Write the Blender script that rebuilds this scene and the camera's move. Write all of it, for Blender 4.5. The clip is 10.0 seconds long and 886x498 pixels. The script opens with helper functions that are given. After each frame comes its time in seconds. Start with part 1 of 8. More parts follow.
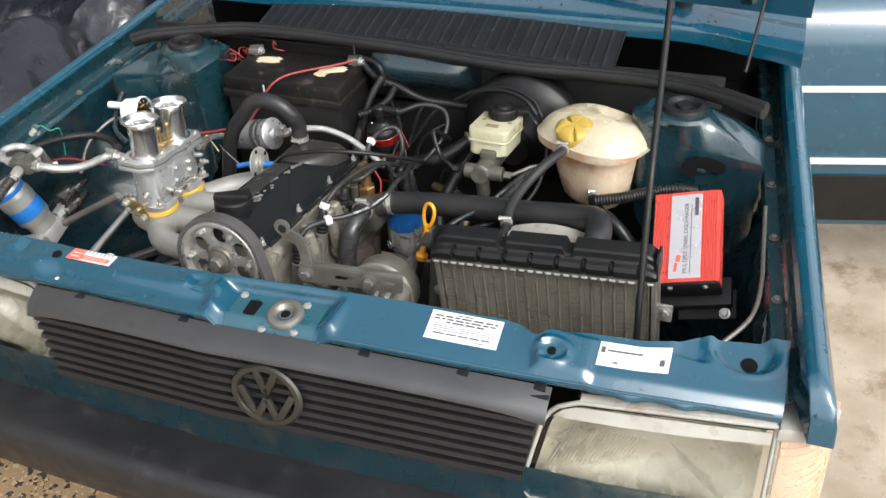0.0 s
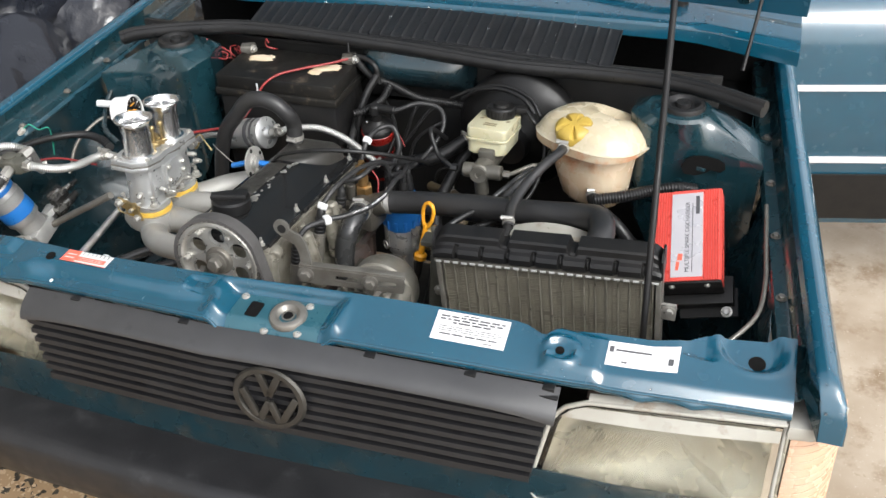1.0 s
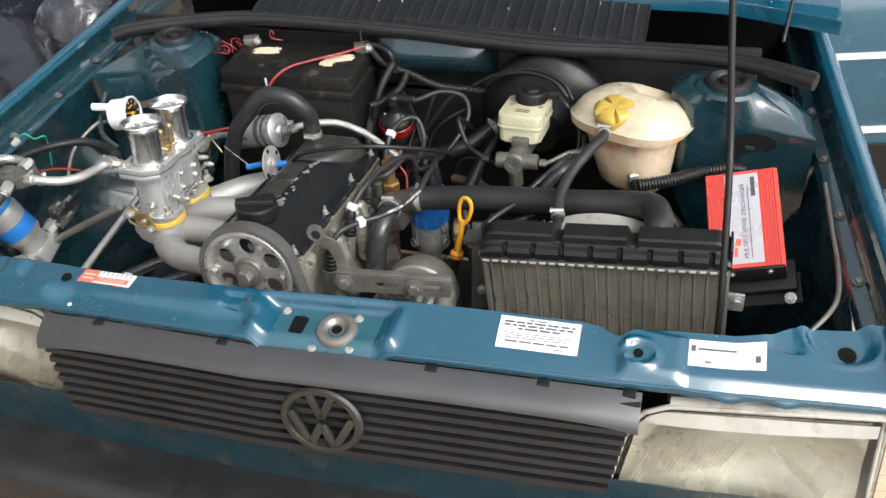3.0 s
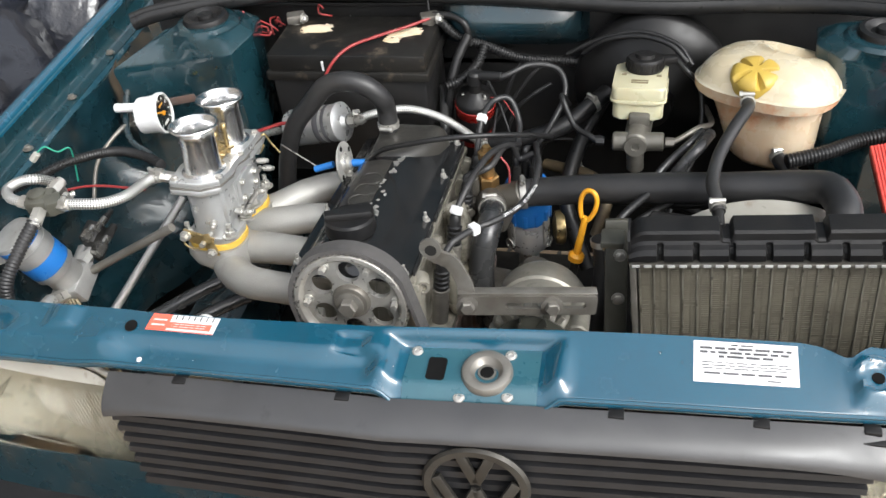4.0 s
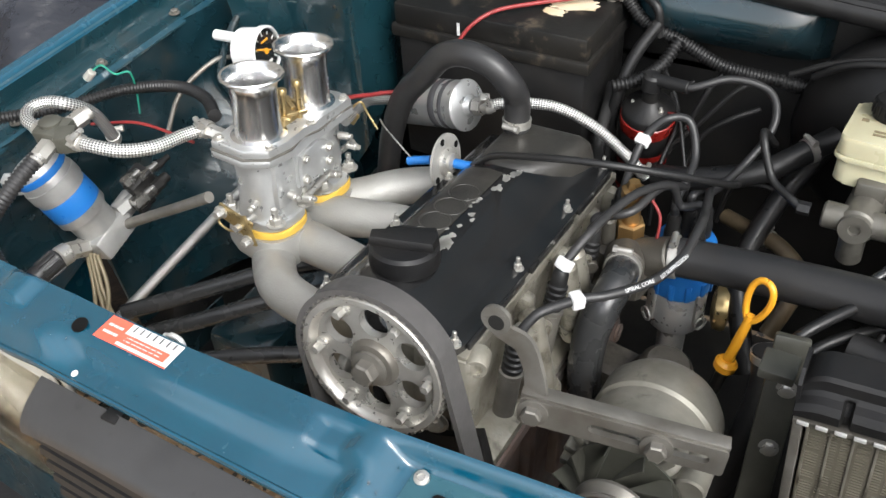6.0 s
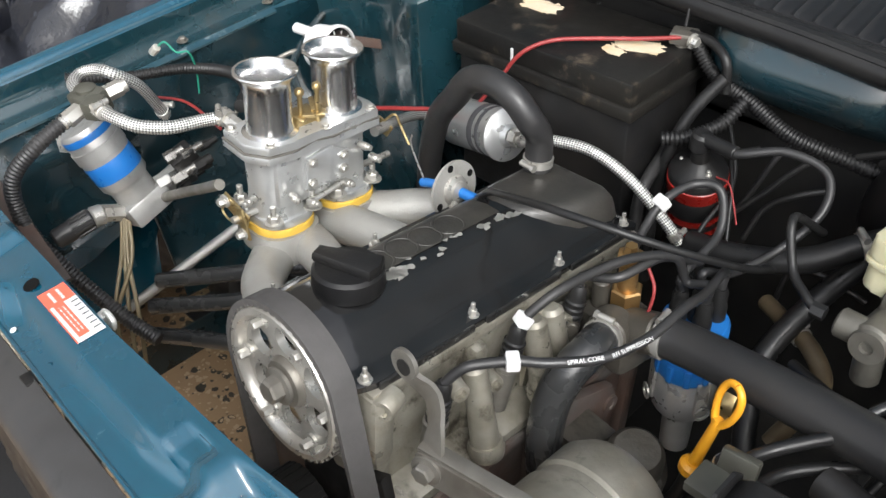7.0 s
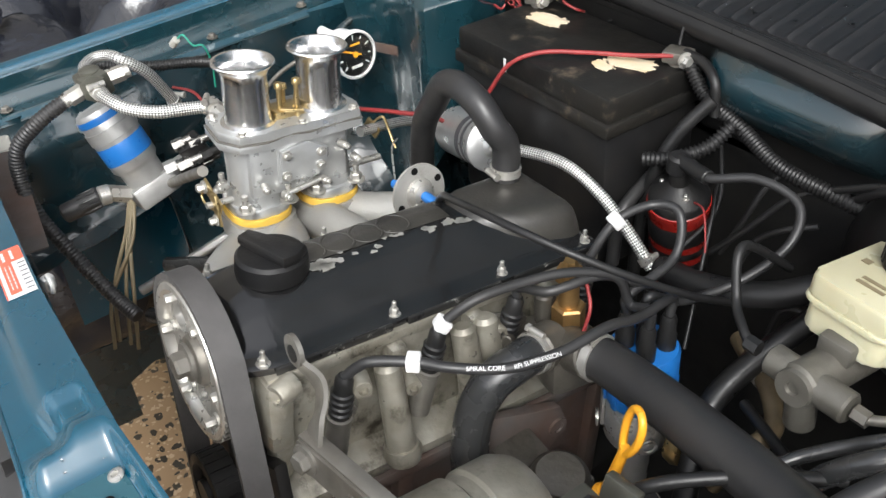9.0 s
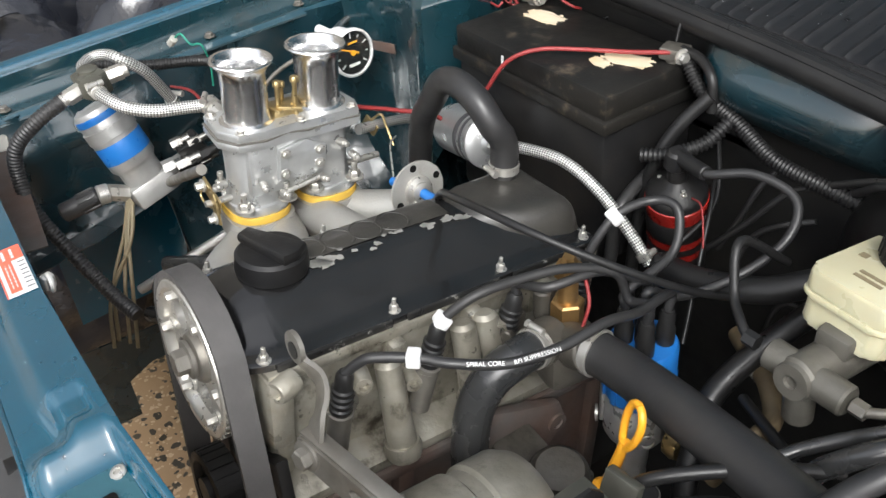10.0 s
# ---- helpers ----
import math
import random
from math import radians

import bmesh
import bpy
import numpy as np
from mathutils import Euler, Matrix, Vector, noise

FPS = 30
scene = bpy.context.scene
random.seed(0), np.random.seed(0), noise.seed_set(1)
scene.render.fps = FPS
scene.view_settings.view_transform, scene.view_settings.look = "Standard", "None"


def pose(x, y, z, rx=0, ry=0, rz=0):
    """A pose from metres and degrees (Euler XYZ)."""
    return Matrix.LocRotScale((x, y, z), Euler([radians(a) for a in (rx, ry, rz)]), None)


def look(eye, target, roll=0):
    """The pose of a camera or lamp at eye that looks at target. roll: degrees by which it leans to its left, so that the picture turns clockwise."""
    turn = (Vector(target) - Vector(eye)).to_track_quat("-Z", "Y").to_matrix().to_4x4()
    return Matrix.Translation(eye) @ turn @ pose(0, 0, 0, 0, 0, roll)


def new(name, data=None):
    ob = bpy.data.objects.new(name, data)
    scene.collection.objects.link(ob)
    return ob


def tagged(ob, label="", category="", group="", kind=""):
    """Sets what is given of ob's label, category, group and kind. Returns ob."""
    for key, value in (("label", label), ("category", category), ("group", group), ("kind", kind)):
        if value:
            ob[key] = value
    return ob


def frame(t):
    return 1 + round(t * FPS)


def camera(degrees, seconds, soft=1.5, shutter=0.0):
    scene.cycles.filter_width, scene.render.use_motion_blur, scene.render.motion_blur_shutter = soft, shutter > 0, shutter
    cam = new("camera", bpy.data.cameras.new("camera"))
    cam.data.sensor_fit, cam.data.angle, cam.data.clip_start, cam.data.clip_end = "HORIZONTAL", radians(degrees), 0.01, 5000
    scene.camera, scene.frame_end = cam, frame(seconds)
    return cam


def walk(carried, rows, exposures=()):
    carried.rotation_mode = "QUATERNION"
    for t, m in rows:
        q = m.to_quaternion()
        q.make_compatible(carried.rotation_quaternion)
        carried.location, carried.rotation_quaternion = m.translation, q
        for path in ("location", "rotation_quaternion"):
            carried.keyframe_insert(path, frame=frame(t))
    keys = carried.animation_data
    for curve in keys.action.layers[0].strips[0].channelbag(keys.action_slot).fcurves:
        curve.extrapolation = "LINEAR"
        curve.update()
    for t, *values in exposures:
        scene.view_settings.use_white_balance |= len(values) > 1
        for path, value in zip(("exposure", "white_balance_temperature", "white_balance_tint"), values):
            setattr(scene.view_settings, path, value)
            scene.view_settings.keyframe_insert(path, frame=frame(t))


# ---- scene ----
cam = camera(53.0, 10.0)
PATH = [
(0, (0.6096, -0.8349, 1.5492), (0.0418, 0.5940, 0.4331), -3.39),
    (0.5, (0.5881, -0.8369, 1.5474), (0.0448, 0.5997, 0.4290), -2.95),
    (1, (0.5669, -0.8388, 1.5431), (0.0482, 0.6069, 0.4247), -2.50),
    (1.5, (0.5560, -0.8335, 1.5395), (0.0455, 0.6138, 0.4193), -2.50),
    (2, (0.5380, -0.8184, 1.5322), (0.0330, 0.6293, 0.4100), -2.56),
    (2.2, (0.5260, -0.8082, 1.5313), (0.0263, 0.6368, 0.4035), -2.61),
    (3.3, (0.3571, -0.7625, 1.4998), (-0.0570, 0.6772, 0.3310), -4.24),
    (3.5, (0.3022, -0.7305, 1.4878), (-0.0923, 0.7009, 0.3022), -4.43),
    (4, (0.1659, -0.6257, 1.4267), (-0.2148, 0.7945, 0.2233), -6.51),
    (4.5, (0.0522, -0.5275, 1.3793), (-0.3190, 0.8797, 0.1579), -7.34),
    (5, (-0.0146, -0.4621, 1.3419), (-0.3641, 0.9193, 0.0851), -4.08),
    (5.5, (0.0789, -0.3888, 1.3036), (-0.4613, 0.9392, 0.0567), -3.70),
    (5.7, (0.1226, -0.3501, 1.2887), (-0.5126, 0.9420, 0.0489), -4.02),
    (6.8, (0.2832, -0.1618, 1.2513), (-0.7473, 0.8917, 0.0521), -2.88),
    (7, (0.3106, -0.1321, 1.2498), (-0.7760, 0.8723, 0.0580), -3.16),
    (7.5, (0.3555, -0.0836, 1.2377), (-0.8060, 0.8553, 0.0632), -2.03),
    (8, (0.3874, -0.0518, 1.2248), (-0.8270, 0.8522, 0.0768), -1.49),
    (8.5, (0.4095, -0.0283, 1.2203), (-0.8439, 0.8386, 0.0857), -2.54),
    (9, (0.4270, -0.0083, 1.2154), (-0.8568, 0.8207, 0.0863), -4.00),
    (9.5, (0.4290, -0.0090, 1.2153), (-0.8539, 0.8201, 0.0855), -4.19),
    (10, (0.4286, -0.0122, 1.2153), (-0.8503, 0.8217, 0.0844), -4.15),
]
EXPOSURE = 0.27
walk(cam, [(t, look(eye, target, roll)) for t, eye, target, roll in PATH], [(0, EXPOSURE), (2.2, EXPOSURE), (3.4, EXPOSURE + 0.07), (4.0, EXPOSURE + 0.15), (4.5, EXPOSURE + 0.26), (5.0, EXPOSURE + 0.22), (5.5, EXPOSURE + 0.20), (7.0, EXPOSURE + 0.10), (10, EXPOSURE + 0.10)])

# ---- light: an overcast sky and a weak, wide sun ----
world = bpy.data.worlds.new("overcast_sky")
scene.world = world
world.use_nodes = True
wn, wl = world.node_tree.nodes, world.node_tree.links
sky = wn.new("ShaderNodeTexSky")
sky.sky_type, sky.sun_disc = "NISHITA", False
sky.sun_elevation, sky.sun_rotation = radians(45), radians(126)
sky.air_density, sky.dust_density = 1.0, 4.0
grey = wn.new("ShaderNodeHueSaturation")
grey.inputs["Saturation"].default_value = 0.28
wl.new(sky.outputs[0], grey.inputs["Color"])
wl.new(grey.outputs[0], wn["Background"].inputs["Color"])
wn["Background"].inputs["Strength"].default_value = 0.31
sun_data = bpy.data.lights.new("sun", "SUN")
sun_data.energy, sun_data.angle, sun_data.color = 1.35, radians(25), (0.91, 0.98, 1.0)
sun = new("sun", sun_data)
sun.matrix_world = look((1.85, -1.20, 2.95), (0, 0.3, 0.7))

# ---- helpers of this scene ----
I4 = Matrix.Identity(4)
WORLD_OF = {}


def thing(name, at, label, category, group="", kind=""):
    ob = new(name)
    ob.empty_display_size = 0.03
    ob.location = at
    WORLD_OF[ob] = Matrix.Translation(at)
    return tagged(ob, label, category, group, kind)


def finish(bm, sharp=38):
    lim = radians(sharp)
    bmesh.ops.recalc_face_normals(bm, faces=bm.faces[:])
    for f in bm.faces:
        f.smooth = True
    for e in bm.edges:
        e.smooth = len(e.link_faces) != 2 or e.calc_face_angle(0.0) < lim
    return bm


def part(name, bm, material, parent=None, label="", sharp=38, at=None):
    """One mesh object under a thing or a part; at: the pose of a mesh built round its own origin."""
    finish(bm, sharp)
    me = bpy.data.meshes.new(name)
    bm.to_mesh(me)
    bm.free()
    me.materials.append(material)
    return place(name, me, parent, label, at)


def place(name, me, parent=None, label="", at=None):
    ob = new(name, me)
    m = at or I4
    if parent is not None:
        ob.parent = parent
        ob.matrix_parent_inverse = WORLD_OF[parent].inverted()
    ob.matrix_basis = m
    WORLD_OF[ob] = m
    if label:
        ob["label"] = label
    return ob


def fresh():
    return bmesh.new()


def frame_of(axis, up=(0, 0, 1)):
    z = Vector(axis).normalized()
    u = Vector(up)
    if abs(z.dot(u)) > 0.98:
        u = Vector((0, 1, 0))
    x = u.cross(z).normalized()
    return Matrix((x, z.cross(x), z)).transposed()


def box(bm, c, s, rot=None, bevel=0.0, seg=2, m=None):
    """Box of size s at c, turned by Euler degrees rot, with its edges rounded."""
    r = bmesh.ops.create_cube(bm, size=1.0)
    vs = r["verts"]
    bmesh.ops.scale(bm, vec=s, verts=vs)
    if bevel:
        es = list({e for v in vs for e in v.link_edges})
        out = bmesh.ops.bevel(bm, geom=es, offset=bevel, segments=seg, profile=0.5, affect="EDGES")
        vs = list({v for f in out["faces"] for v in f.verts} | {v for v in vs if v.is_valid})
    t = pose(*c, *(rot or (0, 0, 0)))
    bmesh.ops.transform(bm, matrix=(m @ t) if m is not None else t, verts=vs)
    return vs


def lathe(bm, base, axis, profile, seg=24, caps=True, up=(0, 0, 1)):
    """Surface of revolution: profile of (radius, height along the axis)."""
    R, b = frame_of(axis, up), Vector(base)
    rings = []
    for r, h in profile:
        rings.append([bm.verts.new(b + R @ Vector((r * math.cos(2 * math.pi * k / seg), r * math.sin(2 * math.pi * k / seg), h))) for k in range(seg)])
    for a, c in zip(rings, rings[1:]):
        for k in range(seg):
            bm.faces.new((a[k], a[(k + 1) % seg], c[(k + 1) % seg], c[k]))
    if caps:
        bm.faces.new(rings[0][::-1])
        bm.faces.new(rings[-1])
    return rings


def cyl(bm, p0, p1, r0, r1=None, seg=20, bevel=0.0):
    p0, p1 = Vector(p0), Vector(p1)
    d = p1 - p0
    L = d.length
    r1 = r0 if r1 is None else r1
    if bevel:
        prof = [(r0 - bevel, 0), (r0, bevel), (r1, L - bevel), (r1 - bevel, L)]
    else:
        prof = [(r0, 0), (r1, L)]
    return lathe(bm, p0, d, prof, seg)


def curve_pts(pts, n=8):
    """Catmull-Rom points through pts."""
    P = [Vector(p) for p in pts]
    P = [P[0] * 2 - P[1]] + P + [P[-1] * 2 - P[-2]]
    out = []
    for i in range(1, len(P) - 2):
        a, b, c, d = P[i - 1:i + 3]
        for k in range(n):
            t = k / n
            out.append(0.5 * (2 * b + (c - a) * t + (2 * a - 5 * b + 4 * c - d) * t * t + (3 * b - a - 3 * c + d) * t ** 3))
    out.append(P[-2])
    return out


def resample(pts, step):
    out, acc = [pts[0]], 0.0
    for a, b in zip(pts, pts[1:]):
        d = (b - a).length
        while d > 1e-9 and acc + d >= step:
            a = a + (b - a) * ((step - acc) / d)
            out.append(a.copy())
            d, acc = (b - a).length, 0.0
        acc += d
    out.append(pts[-1])
    return out


def tube(bm, pts, r, seg=12, n=8, ribs=None, smooth=True):
    """Hose along pts with uv (round, length); ribs=(pitch, depth) makes it corrugated."""
    P = curve_pts(pts, n) if smooth and len(pts) > 2 else [Vector(p) for p in pts]
    if ribs:
        P = resample(P, ribs[0] / 4)
    uv = bm.loops.layers.uv.verify()
    t0 = (P[1] - P[0]).normalized()
    x = Vector((0, 0, 1)).cross(t0)
    x = (x if x.length > 0.1 else Vector((1, 0, 0)).cross(t0)).normalized()
    rings, length, run = [], [], 0.0
    for i, p in enumerate(P):
        t = (P[min(i + 1, len(P) - 1)] - P[max(i - 1, 0)]).normalized()
        x = (x - t * x.dot(t)).normalized()
        y = t.cross(x)
        rr = r(i / (len(P) - 1)) if callable(r) else r
        if ribs:
            rr += ribs[1] * (0.0, 1.0, 1.0, 0.0)[i % 4] - ribs[1] * 0.5
        run += (p - P[i - 1]).length if i else 0.0
        length.append(run)
        rings.append([bm.verts.new(p + rr * (math.cos(2 * math.pi * k / seg) * x + math.sin(2 * math.pi * k / seg) * y)) for k in range(seg)])
    for i, (a, c) in enumerate(zip(rings, rings[1:])):
        for k in range(seg):
            f = bm.faces.new((a[k], a[(k + 1) % seg], c[(k + 1) % seg], c[k]))
            for loop, (u, v) in zip(f.loops, ((k, i), (k + 1, i), (k + 1, i + 1), (k, i + 1))):
                loop[uv].uv = (u / seg, length[v])
    bm.faces.new(rings[0][::-1])
    bm.faces.new(rings[-1])
    return P


def sheet(bm, fn, nu, nv, thick=0.0, closed=False):
    """Grid of fn(u, v); thick: a second skin that far below along the normal, closed at the rim."""
    V = [[bm.verts.new(fn(i / nu, j / nv)) for j in range(nv + 1)] for i in range(nu + 1)]
    F = [bm.faces.new((V[i][j], V[i + 1][j], V[i + 1][j + 1], V[i][j + 1])) for i in range(nu) for j in range(nv)]
    if thick:
        bm.normal_update()
        W = [[bm.verts.new(v.co - v.normal * thick) for v in row] for row in V]
        for i in range(nu):
            for j in range(nv):
                bm.faces.new((W[i][j], W[i][j + 1], W[i + 1][j + 1], W[i + 1][j]))
        rim = [(i, 0) for i in range(nu)] + [(nu, j) for j in range(nv)] + [(i, nv) for i in range(nu, 0, -1)] + [(0, j) for j in range(nv, 0, -1)]
        for (a, b), (c, d) in zip(rim, rim[1:] + rim[:1]):
            bm.faces.new((V[a][b], W[a][b], W[c][d], V[c][d]))
    return V


def boxes(name, items, material, parent, m=I4, label=""):
    """Many small boxes (centre, size) in one mesh."""
    vs, fs = [], []
    for c, s in items:
        b = len(vs)
        vs += [m @ Vector((c[0] + s[0] * i / 2, c[1] + s[1] * j / 2, c[2] + s[2] * k / 2)) for i in (-1, 1) for j in (-1, 1) for k in (-1, 1)]
        fs += [[b + q for q in f] for f in ((0, 1, 3, 2), (4, 6, 7, 5), (0, 4, 5, 1), (2, 3, 7, 6), (0, 2, 6, 4), (1, 5, 7, 3))]
    me = bpy.data.meshes.new(name)
    me.from_pydata(vs, [], fs)
    me.materials.append(material)
    return place(name, me, parent, label)


def prism(bm, outline, m, h, bevel=0.0, seg=2):
    """Outline of (x, y) raised by h along z, in the pose m."""
    lo = [bm.verts.new((x, y, 0)) for x, y in outline]
    hi = [bm.verts.new((x, y, h)) for x, y in outline]
    n = len(outline)
    fs = [bm.faces.new(lo[::-1]), bm.faces.new(hi)] + [bm.faces.new((lo[k], lo[(k + 1) % n], hi[(k + 1) % n], hi[k])) for k in range(n)]
    vs = lo + hi
    if bevel:
        es = list({e for f in fs[:2] for e in f.edges})
        out = bmesh.ops.bevel(bm, geom=es, offset=bevel, segments=seg, profile=0.5, affect="EDGES")
        vs = list({v for f in out["faces"] for v in f.verts} | {v for v in vs if v.is_valid})
    bmesh.ops.transform(bm, matrix=m, verts=vs)
    return vs


def rounded(w, d, r, n=5):
    """Outline of a rounded rectangle."""
    out = []
    for cx, cy, a0 in ((w / 2 - r, d / 2 - r, 0), (-w / 2 + r, d / 2 - r, 90), (-w / 2 + r, -d / 2 + r, 180), (w / 2 - r, -d / 2 + r, 270)):
        out += [(cx + r * math.cos(radians(a0 + 90 * k / n)), cy + r * math.sin(radians(a0 + 90 * k / n))) for k in range(n + 1)]
    return out


def basis(o, x, y):
    """Pose with origin o, x along x, y near y."""
    x = Vector(x).normalized()
    z = x.cross(Vector(y)).normalized()
    m = Matrix((x, z.cross(x), z)).transposed().to_4x4()
    m.translation = o
    return m


def facing(o, axis, up=(0, 0, 1)):
    """Pose with origin o and z along axis."""
    m = frame_of(axis, up).to_4x4()
    m.translation = o
    return m


def sstep(a, b, x):
    t = min(1.0, max(0.0, (x - a) / (b - a)))
    return t * t * (3 - 2 * t)


HEX = {}


def bolt(parent, at, axis, r=0.006, h=0.006, material=None, name="bolt", washer=True, stud=0.0):
    """Hexagon head on a washer; alike bolts share a mesh."""
    key = (r, h, washer, stud, material.name)
    if key not in HEX:
        bm = fresh()
        if washer:
            lathe(bm, (0, 0, 0), (0, 0, 1), [(r * 1.5, 0), (r * 1.5, h * 0.25), (r * 1.3, h * 0.3)], 16)
        lathe(bm, (0, 0, h * 0.2), (0, 0, 1), [(r, 0), (r, h * 0.85), (r * 0.85, h)], 6)
        if stud:
            cyl(bm, (0, 0, h), (0, 0, h + stud), r * 0.5, seg=10, bevel=r * 0.1)
        finish(bm)
        me = bpy.data.meshes.new("bolt")
        bm.to_mesh(me)
        bm.free()
        me.materials.append(material)
        HEX[key] = me
    return place(name, HEX[key], parent, "", facing(at, axis))


def clamp(parent, at, axis, r, material, w=0.009, screw=(0, 0, 1)):
    """Worm-drive hose clamp: band and screw housing."""
    bm = fresh()
    a = Vector(axis).normalized()
    lathe(bm, Vector(at) - a * w / 2, a, [(r, 0), (r + 0.0012, 0.0003), (r + 0.0012, w - 0.0003), (r, w), (r - 0.001, w), (r - 0.001, 0)], 28, caps=False)
    s = Vector(screw)
    s = (s - a * s.dot(a)).normalized()
    o = Vector(at) + s * (r + 0.0025)
    side = a.cross(s)
    cyl(bm, o - side * 0.008, o + side * 0.008, 0.0034, seg=10, bevel=0.0006)
    cyl(bm, o + side * 0.008, o + side * 0.012, 0.0042, seg=6)
    part("hose_clamp", bm, material, parent)

# ---- materials ----
def mat(name, col, rough=0.5, metal=0.0, col2=None, scale=30.0, mix=0.5, bump=0.0, bscale=200.0, rvar=0.12, coat=0.0, stain=None, stain_at=0.62, stain_scale=9.0, spec=0.5, trans=0.0, sss=0.0):
    """Principled surface with mottling at two scales, stains, uneven gloss and fine relief."""
    m = bpy.data.materials.new(name)
    m.use_nodes = True
    n, l = m.node_tree.nodes, m.node_tree.links
    p = n["Principled BSDF"]
    tc = n.new("ShaderNodeTexCoord")
    big = n.new("ShaderNodeTexNoise")
    big.inputs["Scale"].default_value, big.inputs["Detail"].default_value = scale, 6
    l.new(tc.outputs["Object"], big.inputs["Vector"])
    c2 = col2 or tuple(c * 0.72 for c in col)
    mx = n.new("ShaderNodeMix")
    mx.data_type = "RGBA"
    mx.inputs[6].default_value, mx.inputs[7].default_value = (*col, 1), (*c2, 1)
    ramp = n.new("ShaderNodeMapRange")
    ramp.inputs[1].default_value, ramp.inputs[2].default_value = 0.35, 0.7
    ramp.inputs[4].default_value = mix
    l.new(big.outputs[0], ramp.inputs[0])
    l.new(ramp.outputs[0], mx.inputs[0])
    out = mx.outputs[2]
    if stain:
        sn = n.new("ShaderNodeTexNoise")
        sn.inputs["Scale"].default_value, sn.inputs["Detail"].default_value, sn.inputs["Roughness"].default_value = stain_scale, 9, 0.68
        l.new(tc.outputs["Object"], sn.inputs["Vector"])
        sr = n.new("ShaderNodeMapRange")
        sr.inputs[1].default_value, sr.inputs[2].default_value = stain_at, stain_at + 0.14
        l.new(sn.outputs[0], sr.inputs[0])
        m2 = n.new("ShaderNodeMix")
        m2.data_type = "RGBA"
        m2.inputs[7].default_value = (*stain, 1)
        l.new(sr.outputs[0], m2.inputs[0])
        l.new(out, m2.inputs[6])
        out = m2.outputs[2]
    l.new(out, p.inputs["Base Color"])
    rn = n.new("ShaderNodeTexNoise")
    rn.inputs["Scale"].default_value, rn.inputs["Detail"].default_value = scale * 2.3, 5
    l.new(tc.outputs["Object"], rn.inputs["Vector"])
    rr = n.new("ShaderNodeMapRange")
    rr.inputs[1].default_value, rr.inputs[2].default_value = 0.3, 0.7
    rr.inputs[3].default_value, rr.inputs[4].default_value = max(0.02, rough - rvar), min(1.0, rough + rvar)
    l.new(rn.outputs[0], rr.inputs[0])
    l.new(rr.outputs[0], p.inputs["Roughness"])
    p.inputs["Metallic"].default_value = metal
    p.inputs["Specular IOR Level"].default_value = spec
    p.inputs["Coat Weight"].default_value = coat
    p.inputs["Coat Roughness"].default_value = 0.05
    p.inputs["Transmission Weight"].default_value = trans
    if sss:
        p.inputs["Subsurface Weight"].default_value = sss
        p.inputs["Subsurface Radius"].default_value = (0.02, 0.015, 0.01)
        p.inputs["Subsurface Scale"].default_value = 0.5
    if bump:
        bn = n.new("ShaderNodeTexNoise")
        bn.inputs["Scale"].default_value, bn.inputs["Detail"].default_value = bscale, 4
        l.new(tc.outputs["Object"], bn.inputs["Vector"])
        b = n.new("ShaderNodeBump")
        b.inputs["Strength"].default_value, b.inputs["Distance"].default_value = bump, 0.002
        l.new(bn.outputs[0], b.inputs["Height"])
        l.new(b.outputs[0], p.inputs["Normal"])
    return m


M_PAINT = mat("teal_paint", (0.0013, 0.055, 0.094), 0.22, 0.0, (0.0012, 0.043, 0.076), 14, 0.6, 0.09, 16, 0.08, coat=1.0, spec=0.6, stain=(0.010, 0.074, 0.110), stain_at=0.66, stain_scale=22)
# dusty body paint, darkened so that its colour also carries shade
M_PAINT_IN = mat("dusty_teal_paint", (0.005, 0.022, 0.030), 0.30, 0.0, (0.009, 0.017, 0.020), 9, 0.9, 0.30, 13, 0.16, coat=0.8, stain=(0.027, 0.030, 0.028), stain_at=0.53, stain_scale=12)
# grimy glossy copy of the body paint with engine-bay shade in its colour
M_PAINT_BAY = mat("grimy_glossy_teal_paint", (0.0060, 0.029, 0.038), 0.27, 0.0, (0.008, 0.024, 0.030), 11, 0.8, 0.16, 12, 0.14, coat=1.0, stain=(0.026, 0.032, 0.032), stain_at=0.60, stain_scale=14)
M_ALT = mat("oxidised_grey_alloy", (0.25, 0.238, 0.205), 0.44, 0.45, (0.15, 0.14, 0.115), 30, 0.8, 0.3, 130, stain=(0.05, 0.043, 0.034), stain_at=0.6, stain_scale=28)
M_MASTER = mat("dulled_cast_iron", (0.135, 0.128, 0.112), 0.42, 0.45, (0.08, 0.075, 0.062), 30, 0.8, 0.3, 130, stain=(0.045, 0.038, 0.030), stain_at=0.6, stain_scale=28)
M_STAY = mat("dusty_olive_steel", (0.085, 0.085, 0.070), 0.42, 0.3, (0.05, 0.048, 0.040), 25, 0.8, 0.15, 120)
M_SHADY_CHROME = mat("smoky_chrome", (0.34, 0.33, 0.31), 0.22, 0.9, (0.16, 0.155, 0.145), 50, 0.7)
M_LABEL = mat("silver_label_film", (0.56, 0.54, 0.56), 0.30, 0.35, (0.47, 0.455, 0.48), 9, 0.7)
M_ALLOY = mat("brushed_grey_alloy", (0.42, 0.42, 0.41), 0.42, 0.6, (0.30, 0.295, 0.28), 40, 0.8, 0.15, 200, stain=(0.16, 0.14, 0.11), stain_at=0.62, stain_scale=40)
M_BLACK = mat("black_plastic", (0.008, 0.008, 0.0085), 0.42, 0, (0.016, 0.015, 0.014), 20, 0.7, 0.12, 350, 0.12, spec=0.28)
